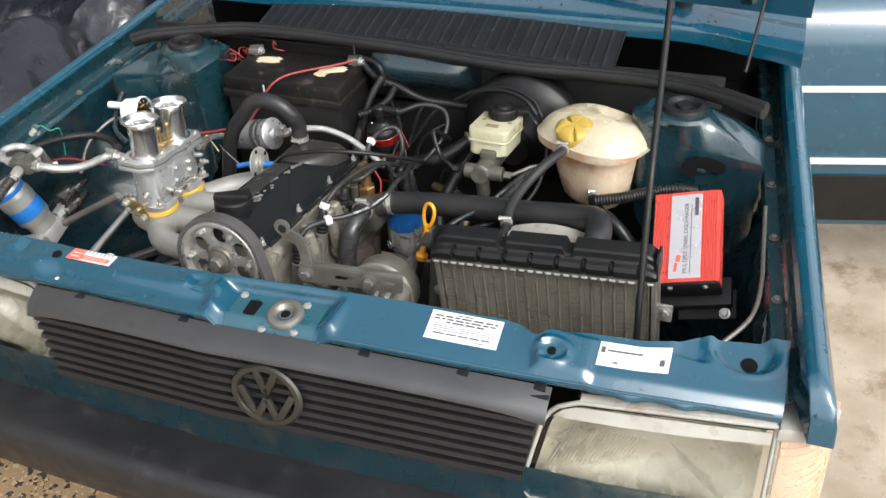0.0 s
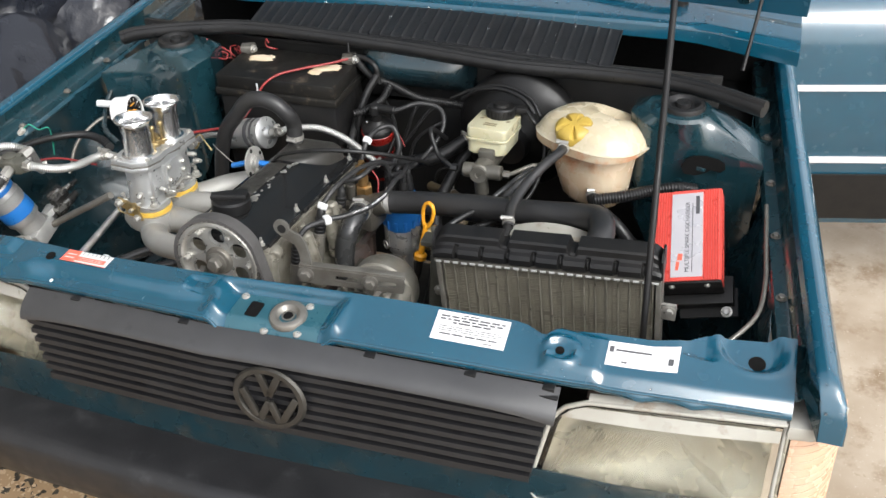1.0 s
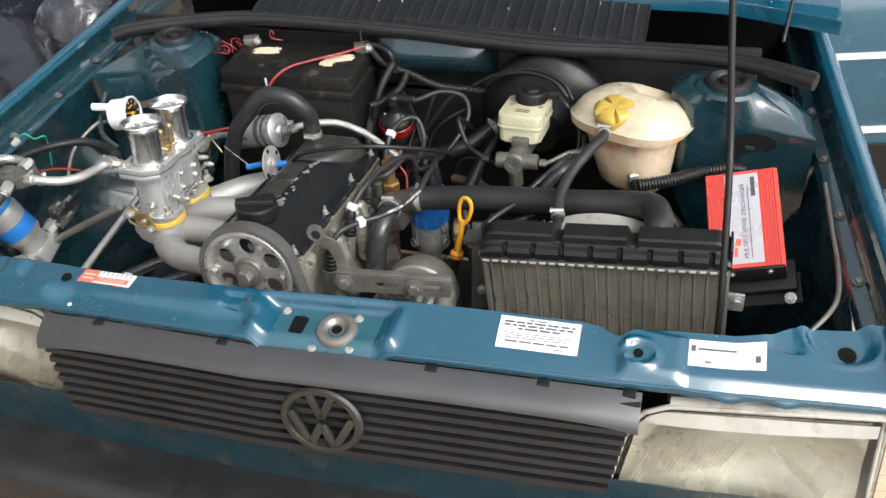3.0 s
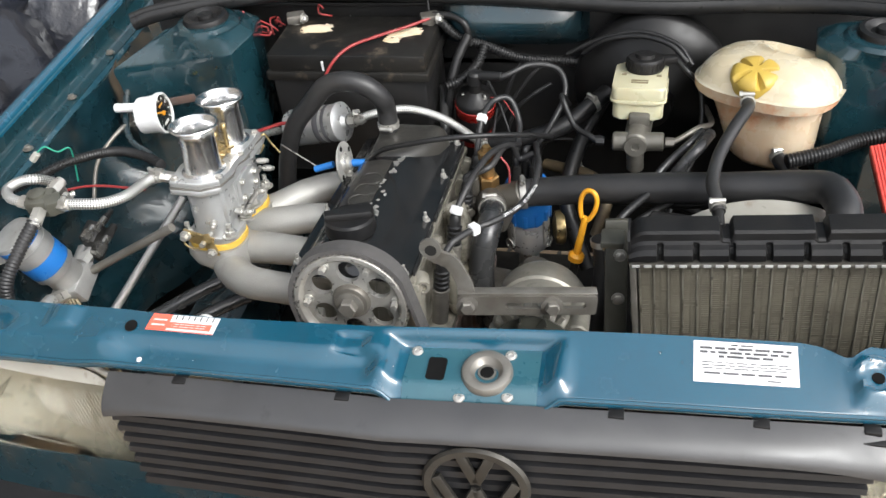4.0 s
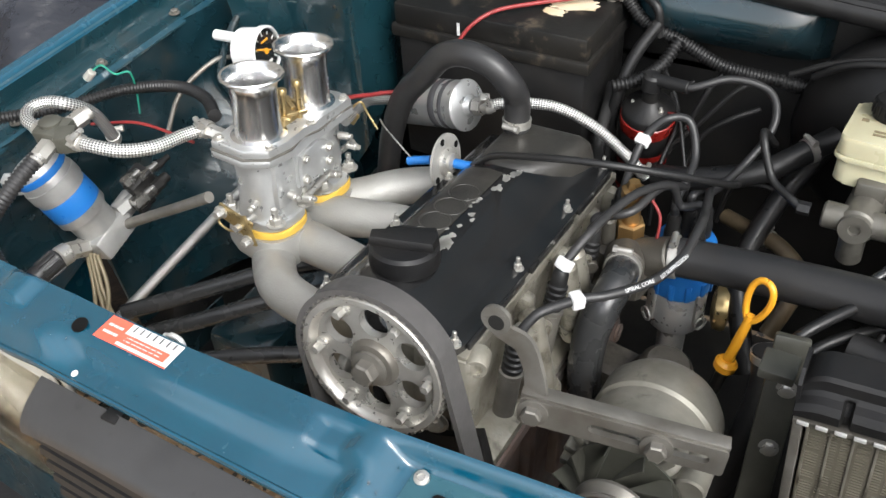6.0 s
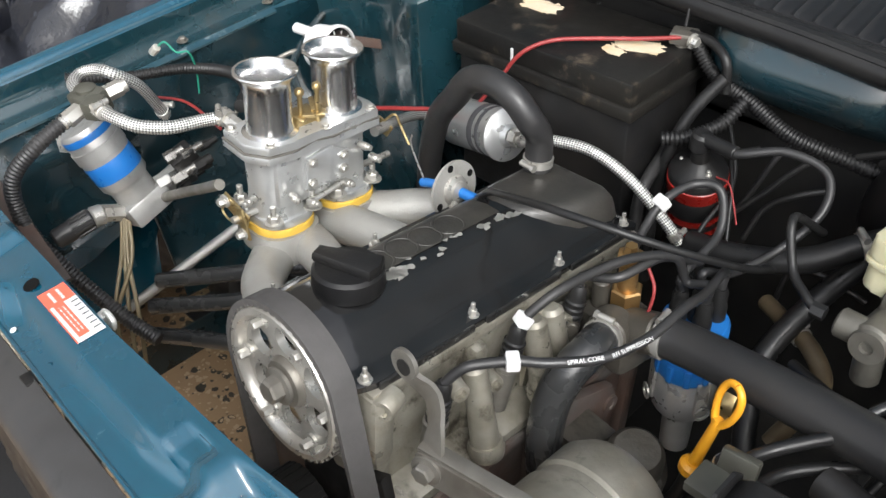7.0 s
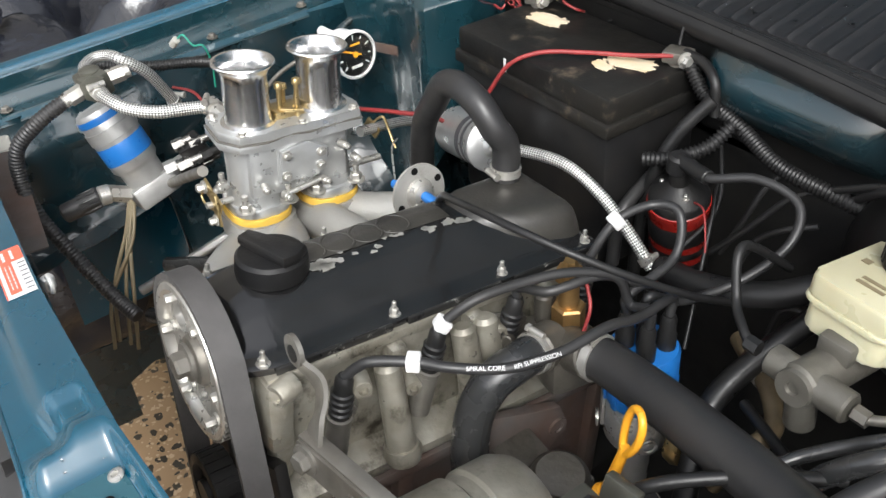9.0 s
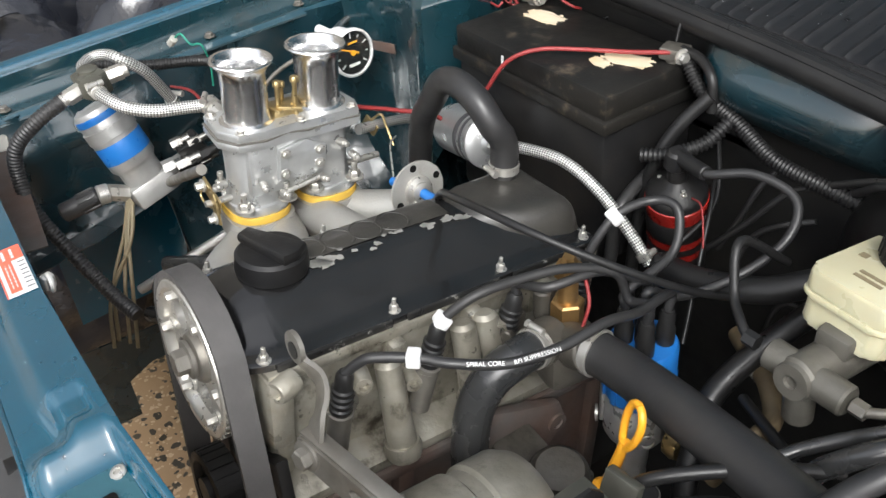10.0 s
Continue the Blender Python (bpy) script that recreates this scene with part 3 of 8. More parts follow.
def band(u, v):
    x = GX0 + (GX1 - GX0) * u
    k = v
    y = front_y(x) - 0.003 - 0.036 * math.sin(k * math.pi / 2)
    z = front_z(x) - 0.014 - 0.013 * k - 0.008 * (1 - math.cos(k * math.pi / 2))
    return Vector((x, y, z - 0.012 * abs(2 * u - 1) ** 8 * k))


bm = fresh()
sheet(bm, band, 60, 8, 0.003)
grille = part("grille", bm, M_BAND, car, "faded black plastic grille")


def strip(z0, z1, dy0, dy1, dz=0.0, n=40):
    """Curved bar of the grille between heights z0 and z1."""
    bm = fresh()
    V = []
    for i in range(n + 1):
        x = GX0 + 0.006 + (GX1 - GX0 - 0.012) * i / n
        slant = 0.034 * (0.70 - z0) / 0.14
        x = x + slant * 0.4 * max(0.0, (0.05 - x) / 0.4) - (0.002 + 0.022 * (0.70 - z0) / 0.14) * max(0.0, (x - 0.05) / 0.35)
        y = grille_y(x)
        d = front_z(x) - 0.735
        V.append([bm.verts.new((x, y + dy0, z0 + d)), bm.verts.new((x, y + dy0 + 0.002, z1 + d)), bm.verts.new((x, y + dy1, z1 + d + dz)), bm.verts.new((x, y + dy1, z0 + d + dz))])
    for a, b in zip(V, V[1:]):
        for k in range(4):
            bm.faces.new((a[k], b[k], b[(k + 1) % 4], a[(k + 1) % 4]))
    bm.faces.new(V[0])
    bm.faces.new(V[-1][::-1])
    return bm


for k in range(6):
    z = 0.688 - 0.0172 * k
    part("slat", strip(z - 0.0072, z, -0.001 - 0.0012 * k, 0.030, 0.002), M_TRIM, grille)
# near-black sheet paints the shade behind the slats
part("grille_back", strip(0.574, 0.70, 0.030, 0.034), M_HOLE_SHADE, grille)
part("grille_lower_edge", strip(0.574, 0.584, -0.008, 0.02), M_TRIM, grille)
for tx in (-0.31, -0.118, 0.166, 0.306, 0.41):
    bm = fresh()
    p = panel_point(tx, 0)
    box(bm, (tx, p.y - 0.006, p.z - 0.014), (0.016, 0.012, 0.006), bevel=0.001)
    box(bm, (tx, p.y - 0.014, p.z - 0.019), (0.030, 0.014, 0.003), bevel=0.001)
    part("clip_tab", bm, M_BLACK, grille)

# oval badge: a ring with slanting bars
bm = fresh()
badge = pose(0.027, grille_y(0.027) - 0.008, 0.646, 78, 0, 0)
ring = [(0.056, 0), (0.058, 0.004), (0.055, 0.008), (0.0475, 0.008), (0.045, 0.003), (0.045, 0)]
rings = lathe(bm, (0, 0, 0), (0, 0, 1), ring, 48, caps=False)
bmesh.ops.scale(bm, vec=(1.0, 0.86, 1.0), verts=bm.verts[:])
for x0, y0, x1, y1 in ((-0.016, 0.039, 0.0, 0.004), (0.016, 0.039, 0.0, 0.004), (-0.0, -0.006, -0.016, -0.038), (0.0, -0.006, 0.016, -0.038), (-0.043, 0.008, -0.018, -0.038), (0.043, 0.008, 0.018, -0.038)):
    a, b = Vector((x0, y0, 0.004)), Vector((x1, y1, 0.004))
    d = b - a
    box(bm, (a + b) / 2, (d.length, 0.0108, 0.006), (0, 0, math.degrees(math.atan2(d.y, d.x))), 0.001)
bmesh.ops.transform(bm, matrix=badge, verts=bm.verts[:])
part("badge", bm, M_BADGE, grille, "dull grey oval badge")

bm = fresh()


def valance(u, v):
    x = -0.74 + 1.49 * u
    return Vector((x, grille_y(x) + 0.012 - 0.010 * v, front_z(x) - 0.152 - 0.12 * v))


sheet(bm, valance, 50, 4, 0.002)
# body-colour strip; the darker teal paints in its shade
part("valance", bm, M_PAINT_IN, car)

bm = fresh()
SEC = [(0.03, 0.492), (-0.050, 0.500), (-0.078, 0.500), (-0.088, 0.488), (-0.092, 0.455), (-0.088, 0.415), (-0.072, 0.395), (0.0, 0.385)]


def bumper_pt(u, v):
    x = -0.80 + 1.60 * u
    k = v * (len(SEC) - 1)
    i = min(int(k), len(SEC) - 2)
    f = k - i
    dy, z = SEC[i][0] * (1 - f) + SEC[i + 1][0] * f, SEC[i][1] * (1 - f) + SEC[i + 1][1] * f
    end = sstep(0.66, 0.80, abs(x)) * 0.10
    return Vector((x, grille_y(x) + dy + end, z - 0.05 * x * x))


sheet(bm, bumper_pt, 70, 21, 0.003)
part("bumper", bm, M_BUMPER, car, "faded black plastic bumper beaded with water", 50)


# ---- headlamps ----
def lamp_y(a):
    return -0.002 + 0.11 * (a - 0.392)


def headlamp(side, x_in, x_out, cx):
    """side: +1 or -1; x_in and x_out measured from the middle cx."""

    def face(u, v, grow=0.0):
        c = max(0.0, (abs(2 * v - 1) - 0.45) / 0.55)
        inset = (0.040 if v > 0.5 else 0.016) * (1 - math.sqrt(max(0.0, 1 - c * c)))
        a0 = x_in + 0.016 * (v - 0.5) * 2 + inset - grow
        a = a0 + (x_out + grow - a0) * u
        z0, z1 = 0.520 + 0.012 * u - grow, 0.672 + 0.004 * u + grow
        z = z0 + (z1 - z0) * v
        bulge = 0.012 * math.sin(math.pi * min(1, max(0, u))) * math.sin(math.pi * v)
        return Vector((cx + side * a, lamp_y(a) - 0.042 + 0.040 * v - bulge, z))

    bm = fresh()
    sheet(bm, face, 30, 20, 0.003)
    lamp = part("headlamp", bm, M_LENS, car, "clouded glass headlamp with fluted lens", 60)
    lamp.visible_shadow = False
    bm = fresh()

    def bowl(u, v):
        q = math.hypot((u - 0.52) / 0.50, (v - 0.52) / 0.62)
        return face(0.03 + 0.94 * u, 0.04 + 0.92 * v) + Vector((0, 0.010 + 0.048 * max(0.0, 1 - q * q), 0))

    sheet(bm, bowl, 36, 24)
    part("reflector", bm, M_REFLECT, lamp, "dulled bowl reflector", 60)
    for k in range(34):
        u = 0.10 + 0.34 * k / 19 if k < 20 else 0.60 + 0.20 * (k - 20) / 13
        lean = 0.035 if k < 20 else -0.05
        lo, hi = (0.34 + 0.012 * k, 0.80) if k < 20 else (0.62 - 0.03 * (k - 20), 0.80 - 0.022 * (k - 20))
        bm = fresh()
        cyl(bm, face(u - lean, lo) + Vector((0, -0.0002, 0)), face(u + lean * 0.6, hi) + Vector((0, -0.0002, 0)), 0.0010, seg=6)
        part("lens_flute", bm, M_LENS, lamp)
    for k in range(30):
        u = 0.14 + 0.60 * k / 29
        bm = fresh()
        cyl(bm, face(u, 0.22) + Vector((0, -0.0002, 0)), face(u + 0.010, 0.255) + Vector((0, -0.0002, 0)), 0.0012, seg=6)
        part("lens_rib", bm, M_LENS, lamp)
    bm = fresh()
    sheet(bm, lambda u, v: face(0.004 + 0.99 * u, 0.880 + 0.115 * v - 0.015 * u) + Vector((0, -0.0022, 0)), 24, 4, 0.0012)
    part("lens_band", bm, M_BEZEL, lamp, "whitish moulded band along the lens top")
    bm = fresh()
    edge = [face(0, v / 16, 0.003) for v in range(17)] + [face(u / 16, 1, 0.003) for u in range(1, 17)] + [face(1, 1 - v / 12, 0.003) for v in range(1, 13)] + [face(1 - u / 16, 0, 0.003) for u in range(1, 17)]
    tube(bm, [p + Vector((0, 0.004, 0)) for p in edge], 0.0036, 10, 1)
    part("lamp_bezel", bm, M_BEZEL, lamp, "grey-cream lamp rim")
    bm = fresh()

    def brow(u, v):
        return face(u * 0.985 + 0.008, 1.0, 0.004) + Vector((0, 0.002 + 0.012 * v, 0.001 + 0.006 * math.sin(v * 1.5)))

    sheet(bm, brow, 24, 5, 0.003)
    part("lamp_brow", bm, M_BEZEL, lamp)
    bm = fresh()

    def shelf(u, v):
        return face(u, 1.0, 0.006) + Vector((0, 0.013 + 0.045 * v, -0.001 - 0.004 * v))

    sheet(bm, shelf, 20, 3, 0.002)
    part("lamp_shelf", bm, M_BLOCK, car, "rusty brown shelf behind the lamp")
    bm = fresh()

    def corner(u, v):
        a = x_out + 0.012 + 0.068 * math.sin(u * 1.5)
        return Vector((cx + side * a, lamp_y(x_out) - 0.036 + 0.036 * v + 0.085 * (1 - math.cos(u * 1.5)), 0.520 + 0.138 * v + 0.014 * u))

    sheet(bm, corner, 16, 10, 0.006)
    ind = part("indicator", bm, M_AMBER, car, "faded amber indicator lens")
    for k in range(11):
        bm = fresh()
        tube(bm, [corner(u / 8, (k + 0.6) / 11.5) + Vector((0, -0.0004, 0)) for u in range(9)], 0.0016, 6, 2)
        part("rib", bm, M_AMBER, ind)
    bm = fresh()
    e = Vector((cx + side * (x_out + 0.007), lamp_y(x_out) + 0.004, 0.590))
    box(bm, e + Vector((0, -0.018, 0)), (0.004, 0.02, 0.150), (-14, 0, 0), bevel=0.001)
    part("lamp_spacer", bm, M_REFLECT, car)
    bm = fresh()
    prism(bm, [(-0.002, -0.010), (0.030, -0.006), (0.058, 0.016), (0.072, 0.050), (0.060, 0.056), (-0.002, 0.050)] if side > 0 else [(0.002, 0.050), (-0.060, 0.056), (-0.072, 0.050), (-0.058, 0.016), (-0.030, -0.006), (0.002, -0.010)], pose(e.x, e.y, e.z + 0.070), 0.024, 0.005)
    part("corner_filler", bm, M_BEZEL, car, "grey-white filler piece above the indicator")


headlamp(1, 0.386, 0.686, 0.02)
headlamp(-1, 0.432, 0.716, 0.02)
# near-black sheet added to paint shade into the gap behind the lamp
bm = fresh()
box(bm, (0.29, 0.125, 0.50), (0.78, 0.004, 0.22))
part("radiator_support", bm, M_HOLE_SHADE, car)


# ---- wings, inner wings, strut towers ----
def wing_x(side, y):
    return (0.762 - 0.09 * y) if side > 0 else (-0.800 - 0.01 * y)


def wing_z(y):
    return 0.752 + 0.05 * y


WSEC = [(-0.062, -0.062), (-0.058, -0.050), (-0.040, -0.048), (-0.034, -0.040), (-0.030, -0.012), (-0.024, -0.003), (-0.012, 0.0), (0.0, -0.006), (0.009, -0.020), (0.014, -0.05), (0.018, -0.14), (0.022, -0.18), (0.026, -0.30), (0.018, -0.46)]
for side in (1, -1):
    bm = fresh()

    def wing(u, v, side=side):
        k = v * (len(WSEC) - 1)
        i = min(int(k), len(WSEC) - 2)
        f = k - i
        dx, dz = (WSEC[i][j] * (1 - f) + WSEC[i + 1][j] * f for j in (0, 1))
        flange = dx < -0.033
        y0 = 0.050 if flange else 0.014 + 0.085 * sstep(0.040, 0.125, -dz) ** 1.6
        y = y0 + (1.15 - y0) * u ** 1.25
        k = min(1.0, (y - y0) / 0.055)
        z = min(wing_z(y) + dz, wing_z(y) - 0.072 * (1 - math.sqrt(max(0.0, 1 - (1 - k) ** 2)))) if dz > -0.10 and not flange else wing_z(y) + dz
        if dz < -0.13:
            arch = math.hypot(y - 0.62, z - 0.30)
            if arch < 0.335:
                z = max(z, 0.30 + math.sqrt(max(0.0, 0.335 ** 2 - (y - 0.62) ** 2)))
        return Vector((wing_x(side, y) + side * (dx if flange else max(dx, -0.030 + 0.014 * (1 - k))), y, z))

    CUT = 4 / (len(WSEC) - 1)
    sheet(bm, lambda u, v: wing(u, CUT + (1 - CUT) * v), 60, 40, 0.0012)
    skin = part("wing", bm, M_PAINT, car, "wet teal front wing", 50)
    # gutter split from the wing; its darker paint stands in for shade
    bm = fresh()
    sheet(bm, lambda u, v: wing(u, CUT * v), 60, 16, 0.0012)
    part("wing_gutter", bm, M_PAINT_BAY, skin, "grimy rain gutter inside the wing edge, its shade painted dark", 50)
    for k in range(5):
        y_ = 0.10 + 0.145 * k
        bolt(skin, (wing_x(side, y_) - side * 0.049, y_, wing_z(y_) - 0.0475), (0, 0, 1), 0.0055, 0.005, M_STEEL_DULL)
    bm = fresh()

    def inner(u, v, side=side):
        y = 0.06 + 0.74 * u
        z = wing_z(y) - 0.055 - v * 0.34
        x = wing_x(side, y) - side * 0.062
        x -= side * (0.05 * sstep(0.35, 1.0, v) + 0.10 * sstep(0.35, 0.75, u) * sstep(0.25, 0.8, v))
        w = 0.015 * noise.noise(Vector((y * 9, z * 9, side * 3.0))) + 0.006 * noise.noise(Vector((y * 24, z * 24, side)))
        x -= side * (w + 0.012 * math.exp(-((z - 0.60 - 0.06 * math.sin(y * 7)) / 0.03) ** 2))
        if side < 0 and y < 0.26:
            z = max(z, 0.50 + (y - 0.06) * 0.2)
        return Vector((x, y, z))

    sheet(bm, inner, 60, 36, 0.0012)
    # both paints carry shade in their colour, the left one more
    part("inner_wing", bm, M_PAINT_BAY if side > 0 else M_PAINT_IN, car, "dusty teal inner wing with shade put into its paint", 60)
    tx, ty = (-0.530, 0.637) if side < 0 else (0.503, 0.597)
    bm = fresh()
    RIM = [(0.145, -0.070), (0.070, -0.050), (0.0, -0.048), (-0.060, -0.040), (-0.088, -0.005), (-0.080, 0.060), (-0.030, 0.085), (0.060, 0.085), (0.120, 0.065), (0.142, 0.020)] if side > 0 else [(0.158, -0.092), (0.115, -0.058), (0.070, -0.048), (0.0, -0.060), (-0.066, -0.080), (-0.085, -0.020), (-0.070, 0.055), (0.0, 0.075), (0.09, 0.070), (0.140, 0.03)]
    loops = []
    for grow, dz, spread in ((0.030, 0.0, 0.0), (0.048, -0.003, 0.0), (0.054, -0.008, 0.0), (0.0, -0.016, 0.30), (0.0, -0.027, 0.62), (0.0, -0.037, 0.93), (0.0, -0.0385, 0.97), (0.0, -0.0405, 1.0), (0.0, -0.046, 1.005), (0.0, -0.060, 0.97), (0.0, -0.14, 0.96), (0.0, -0.40, 0.95)):
        row = []
        for k in range(60):
            a = 2 * math.pi * k / 60
            c, sn = math.cos(a), math.sin(a)
            far = 1.0
            for (ax, ay), (bx, by) in zip(RIM, RIM[1:] + RIM[:1]):
                det = c * (ay - by) - sn * (ax - bx)
                if abs(det) > 1e-9:
                    r_ = (ax * (ay - by) - ay * (ax - bx)) / det
                    w_ = (c * ay - sn * ax) / det
                    if r_ > 0 and -1e-6 <= w_ <= 1 + 1e-6:
                        far = min(far, r_)
            r_ = grow or 0.054 + (far - 0.054) * spread
            swell = 0.003 * math.sin(math.pi * spread) if spread < 1 else 0.0
            row.append(bm.verts.new((tx + side * c * r_, ty + sn * r_, 0.826 + dz * (1.0 if grow else 1.0 + 0.55 * c * (1 if spread <= 1.005 else 0.5)) + swell)))
        loops.append(row)
    for a, b in zip(loops, loops[1:]):
        for k in range(60):
            bm.faces.new((a[k], a[(k + 1) % 60], b[(k + 1) % 60], b[k]))
    bm.faces.new(loops[0])
    # darker teal puts the tower walls' shade into the paint
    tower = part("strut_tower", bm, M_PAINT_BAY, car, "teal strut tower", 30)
    if side > 0:
        bm = fresh()
        # flat kidney shape, the shade inside the hole painted near-black
        prism(bm, [(-0.036, -0.004), (-0.030, 0.010), (-0.016, 0.017), (0.004, 0.017), (0.024, 0.012), (0.036, 0.006), (0.038, -0.006), (0.030, -0.012), (0.014, -0.008), (0.004, -0.014), (-0.012, -0.019), (-0.030, -0.017)], facing((tx + 0.048, ty - 0.056, 0.748), (0.16, -1, 0.05)), 0.004)
        part("drain_hole", bm, M_HOLE_SHADE, tower)
        bm = fresh()
        box(bm, (tx + 0.046, ty - 0.0605, 0.741), (0.016, 0.002, 0.007), (0, 12, 8), 0.0008)
        part("hole_tab", bm, M_PAINT_BAY, tower)
    bm = fresh()
    lathe(bm, (tx, ty, 0.820), (0, 0, 1), [(0.037, -0.004), (0.038, 0.006), (0.0355, 0.012), (0.029, 0.014), (0.022, 0.010), (0.020, 0.007), (0.0135, 0.007), (0.0125, 0.014), (0.008, 0.015), (0.0, 0.012)], 36)
    part("strut_cap", bm, M_RUBBER, tower, "dusty black rubber strut cap")

for x0 in (-0.765, 0.672):
    bm = fresh()
    lathe(bm, (x0 - 0.05, 0.62, 0.272), (1, 0, 0), [(0.17, 0.004), (0.20, 0.0), (0.255, 0.004), (0.270, 0.015), (0.272, 0.05), (0.270, 0.085), (0.255, 0.096), (0.20, 0.10), (0.17, 0.096)], 48, caps=False)
    wheel = part("wheel", bm, M_RUBBER, car, "black rubber tyre on a steel wheel")
    bm = fresh()
    lathe(bm, (x0 - 0.045, 0.62, 0.272), (1, 0, 0), [(0.172, 0.0), (0.165, 0.01), (0.155, 0.05), (0.06, 0.07), (0.0, 0.07)], 40)
    part("rim", bm, M_STEEL_DULL, wheel)
for x0, y0 in ((-0.50, 0.26), (0.46, 0.06)):
    bm = fresh()
    box(bm, (x0, (y0 + 0.82) / 2, 0.37), (0.10, 0.82 - y0, 0.13), bevel=0.012)
    part("chassis_rail", bm, M_PAINT_IN, car)

for nm, x0, x1, y0, y1 in (("undershield", -0.12, 0.66, 0.14, 0.74), ("undershield", -0.79, -0.12, 0.29, 0.74)):
    bm = fresh()
    box(bm, ((x0 + x1) / 2, (y0 + y1) / 2, 0.27), (x1 - x0, y1 - y0, 0.006), bevel=0.001)
    part(nm, bm, M_DARK, car, "grimy black undershield")

# added panel that keeps the gap behind the lamp dark, hiding the floor
bm = fresh()
prism(bm, [(0.03, 0.25), (0.112, 0.25), (0.112, 0.318), (0.150, 0.336), (0.36, 0.336), (0.36, 0.385), (0.03, 0.40)], basis((-0.62, 0, 0), (0, 1, 0), (0, 0, 1)), 0.003)
part("front_apron", bm, M_PAINT_IN, car, "dark teal panel added behind the lamp to block the bright floor")

# worn paint along the wing edges
for side, v0, v1 in ((-1, 0.012, 0.060), (-1, 0.325, 0.345), (1, 0.012, 0.05)):
    bm = fresh()
    sheet(bm, lambda a, b: wing(0.06 + 0.9 * a, v0 + (v1 - v0) * b, side) + Vector((-side * 0.0006, 0, 0.0012)), 50, 3)
    part("worn_edge", bm, M_SCUFF, car, "scuffed wing edge with bare pale scratches")

# ---- bulkhead, plenum, scuttle ----
bm = fresh()
box(bm, (-0.06, 0.745, 0.55), (1.24, 0.010, 0.54), bevel=0.002)
bulk = part("bulkhead", bm, M_DARK, car, "near-black bulkhead")
bm = fresh()


def hump(u, v):
    x = -0.155 + 0.245 * u
    e = max(abs(2 * u - 1) ** 6, 0)
    return Vector((x, 0.738 - 0.055 * (1 - e) * math.sin(math.pi * (0.15 + 0.6 * v)), 0.745 + 0.075 * v))


sheet(bm, hump, 30, 12, 0.002)
# body paint in the darker teal, which paints in the bulge's shade
part("bulkhead_bulge", bm, M_PAINT_IN, bulk, "teal bulge with its shade painted dark")
bm = fresh()
box(bm, (-0.06, 0.738, 0.808), (1.20, 0.024, 0.008), bevel=0.002)
part("bulkhead_lip", bm, M_DARK, bulk)
# plenum sheets in near-black, painting the shade of the void
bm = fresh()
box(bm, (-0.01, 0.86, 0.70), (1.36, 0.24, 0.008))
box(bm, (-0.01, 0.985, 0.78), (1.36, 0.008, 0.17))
part("plenum", bm, M_HOLE_SHADE, car)

SEAL = [(-0.665, 0.640, 0.818), (-0.62, 0.655, 0.828), (-0.50, 0.690, 0.836), (-0.36, 0.708, 0.840), (-0.07, 0.706, 0.832), (0.17, 0.690, 0.824), (0.34, 0.690, 0.826), (0.46, 0.668, 0.834), (0.55, 0.635, 0.838), (0.635, 0.592, 0.838)]
bm = fresh()
seal = thing("bonnet_seal", (0, 0.70, 0.82), "thick black rubber seal lying along the bulkhead lip", "seal")
tube(bm, SEAL, 0.0145, 14, 10)
part("bulb", bm, M_RUBBER, seal)
for off in (0.0115, -0.009):
    bm = fresh()
    tube(bm, [(x, y - off * 0.4, z + abs(off)) for x, y, z in SEAL], 0.006, 8, 10)
    part("lip", bm, M_RUBBER, seal)

cover = thing("plenum_cover", (0, 0.8, 0.83), "ribbed black plastic air intake cover", "cover")
bm = fresh()
NR = 33


def ribbed(u, v):
    x = -0.415 + 0.775 * u
    y = 0.733 + 0.128 * v - 0.03 * u
    k = u * NR
    rib = 0.0022 * (1 if (k % 1.0) < 0.14 else 0) * (1 if 0.04 < v < 0.97 else 0)
    z = 0.832 + 0.026 * v + 0.012 * math.sin(math.pi * u) - 0.02 * (1 - sstep(0, 0.05, v)) + rib
    return Vector((x, y, z))


sheet(bm, ribbed, NR * 7, 24, 0.002)
part("ribbed_top", bm, M_TRIM, cover)
bm = fresh()
tube(bm, [ribbed(u / 10, 0.0) + Vector((0, 0, 0.014)) for u in range(11)], 0.006, 8, 3)
part("front_edge", bm, M_RUBBER, cover)

bm = fresh()


def scuttle(u, v):
    x = -0.66 + 1.345 * u
    y0 = 0.826 - 0.24 * max(0.0, x - 0.50)
    drop = 0.05 * max(0.0, x - 0.45)
    if v < 0.16:
        k = v / 0.16
        return Vector((x, y0 + 0.004 * k, 0.848 - drop + 0.028 * k))
    w = (v - 0.16) / 0.84
    crown = 0.010 * sstep(0.495, 0.510, x) * (1 - sstep(0.02, 0.05, w)) + 0.012 * sstep(0.500, 0.515, x) * sstep(0.22, 0.28, w)
    return Vector((x, y0 + 0.006 + (1.15 - y0) * w, 0.877 - drop + 0.050 * w - crown * 0.5 - 0.008 * math.exp(-((w - 0.62) / 0.10) ** 2)))


sheet(bm, scuttle, 90, 50, 0.0015)
part("scuttle", bm, M_PAINT, car, "wet teal scuttle panel below the windscreen", 40)
bm = fresh()
sheet(bm, lambda u, v: Vector((-0.62 + 1.24 * u, 1.15 + 0.55 * v - 0.10 * (2 * u - 1) ** 2 * 0, 0.905 + 0.42 * v)), 8, 8, 0.005)
part("windscreen", bm, M_GLASS, car)
bm = fresh()
tube(bm, [(0.10, 0.955, 0.912), (0.25, 0.940, 0.915), (0.40, 0.925, 0.922), (0.455, 0.915, 0.912)], 0.007, 8)
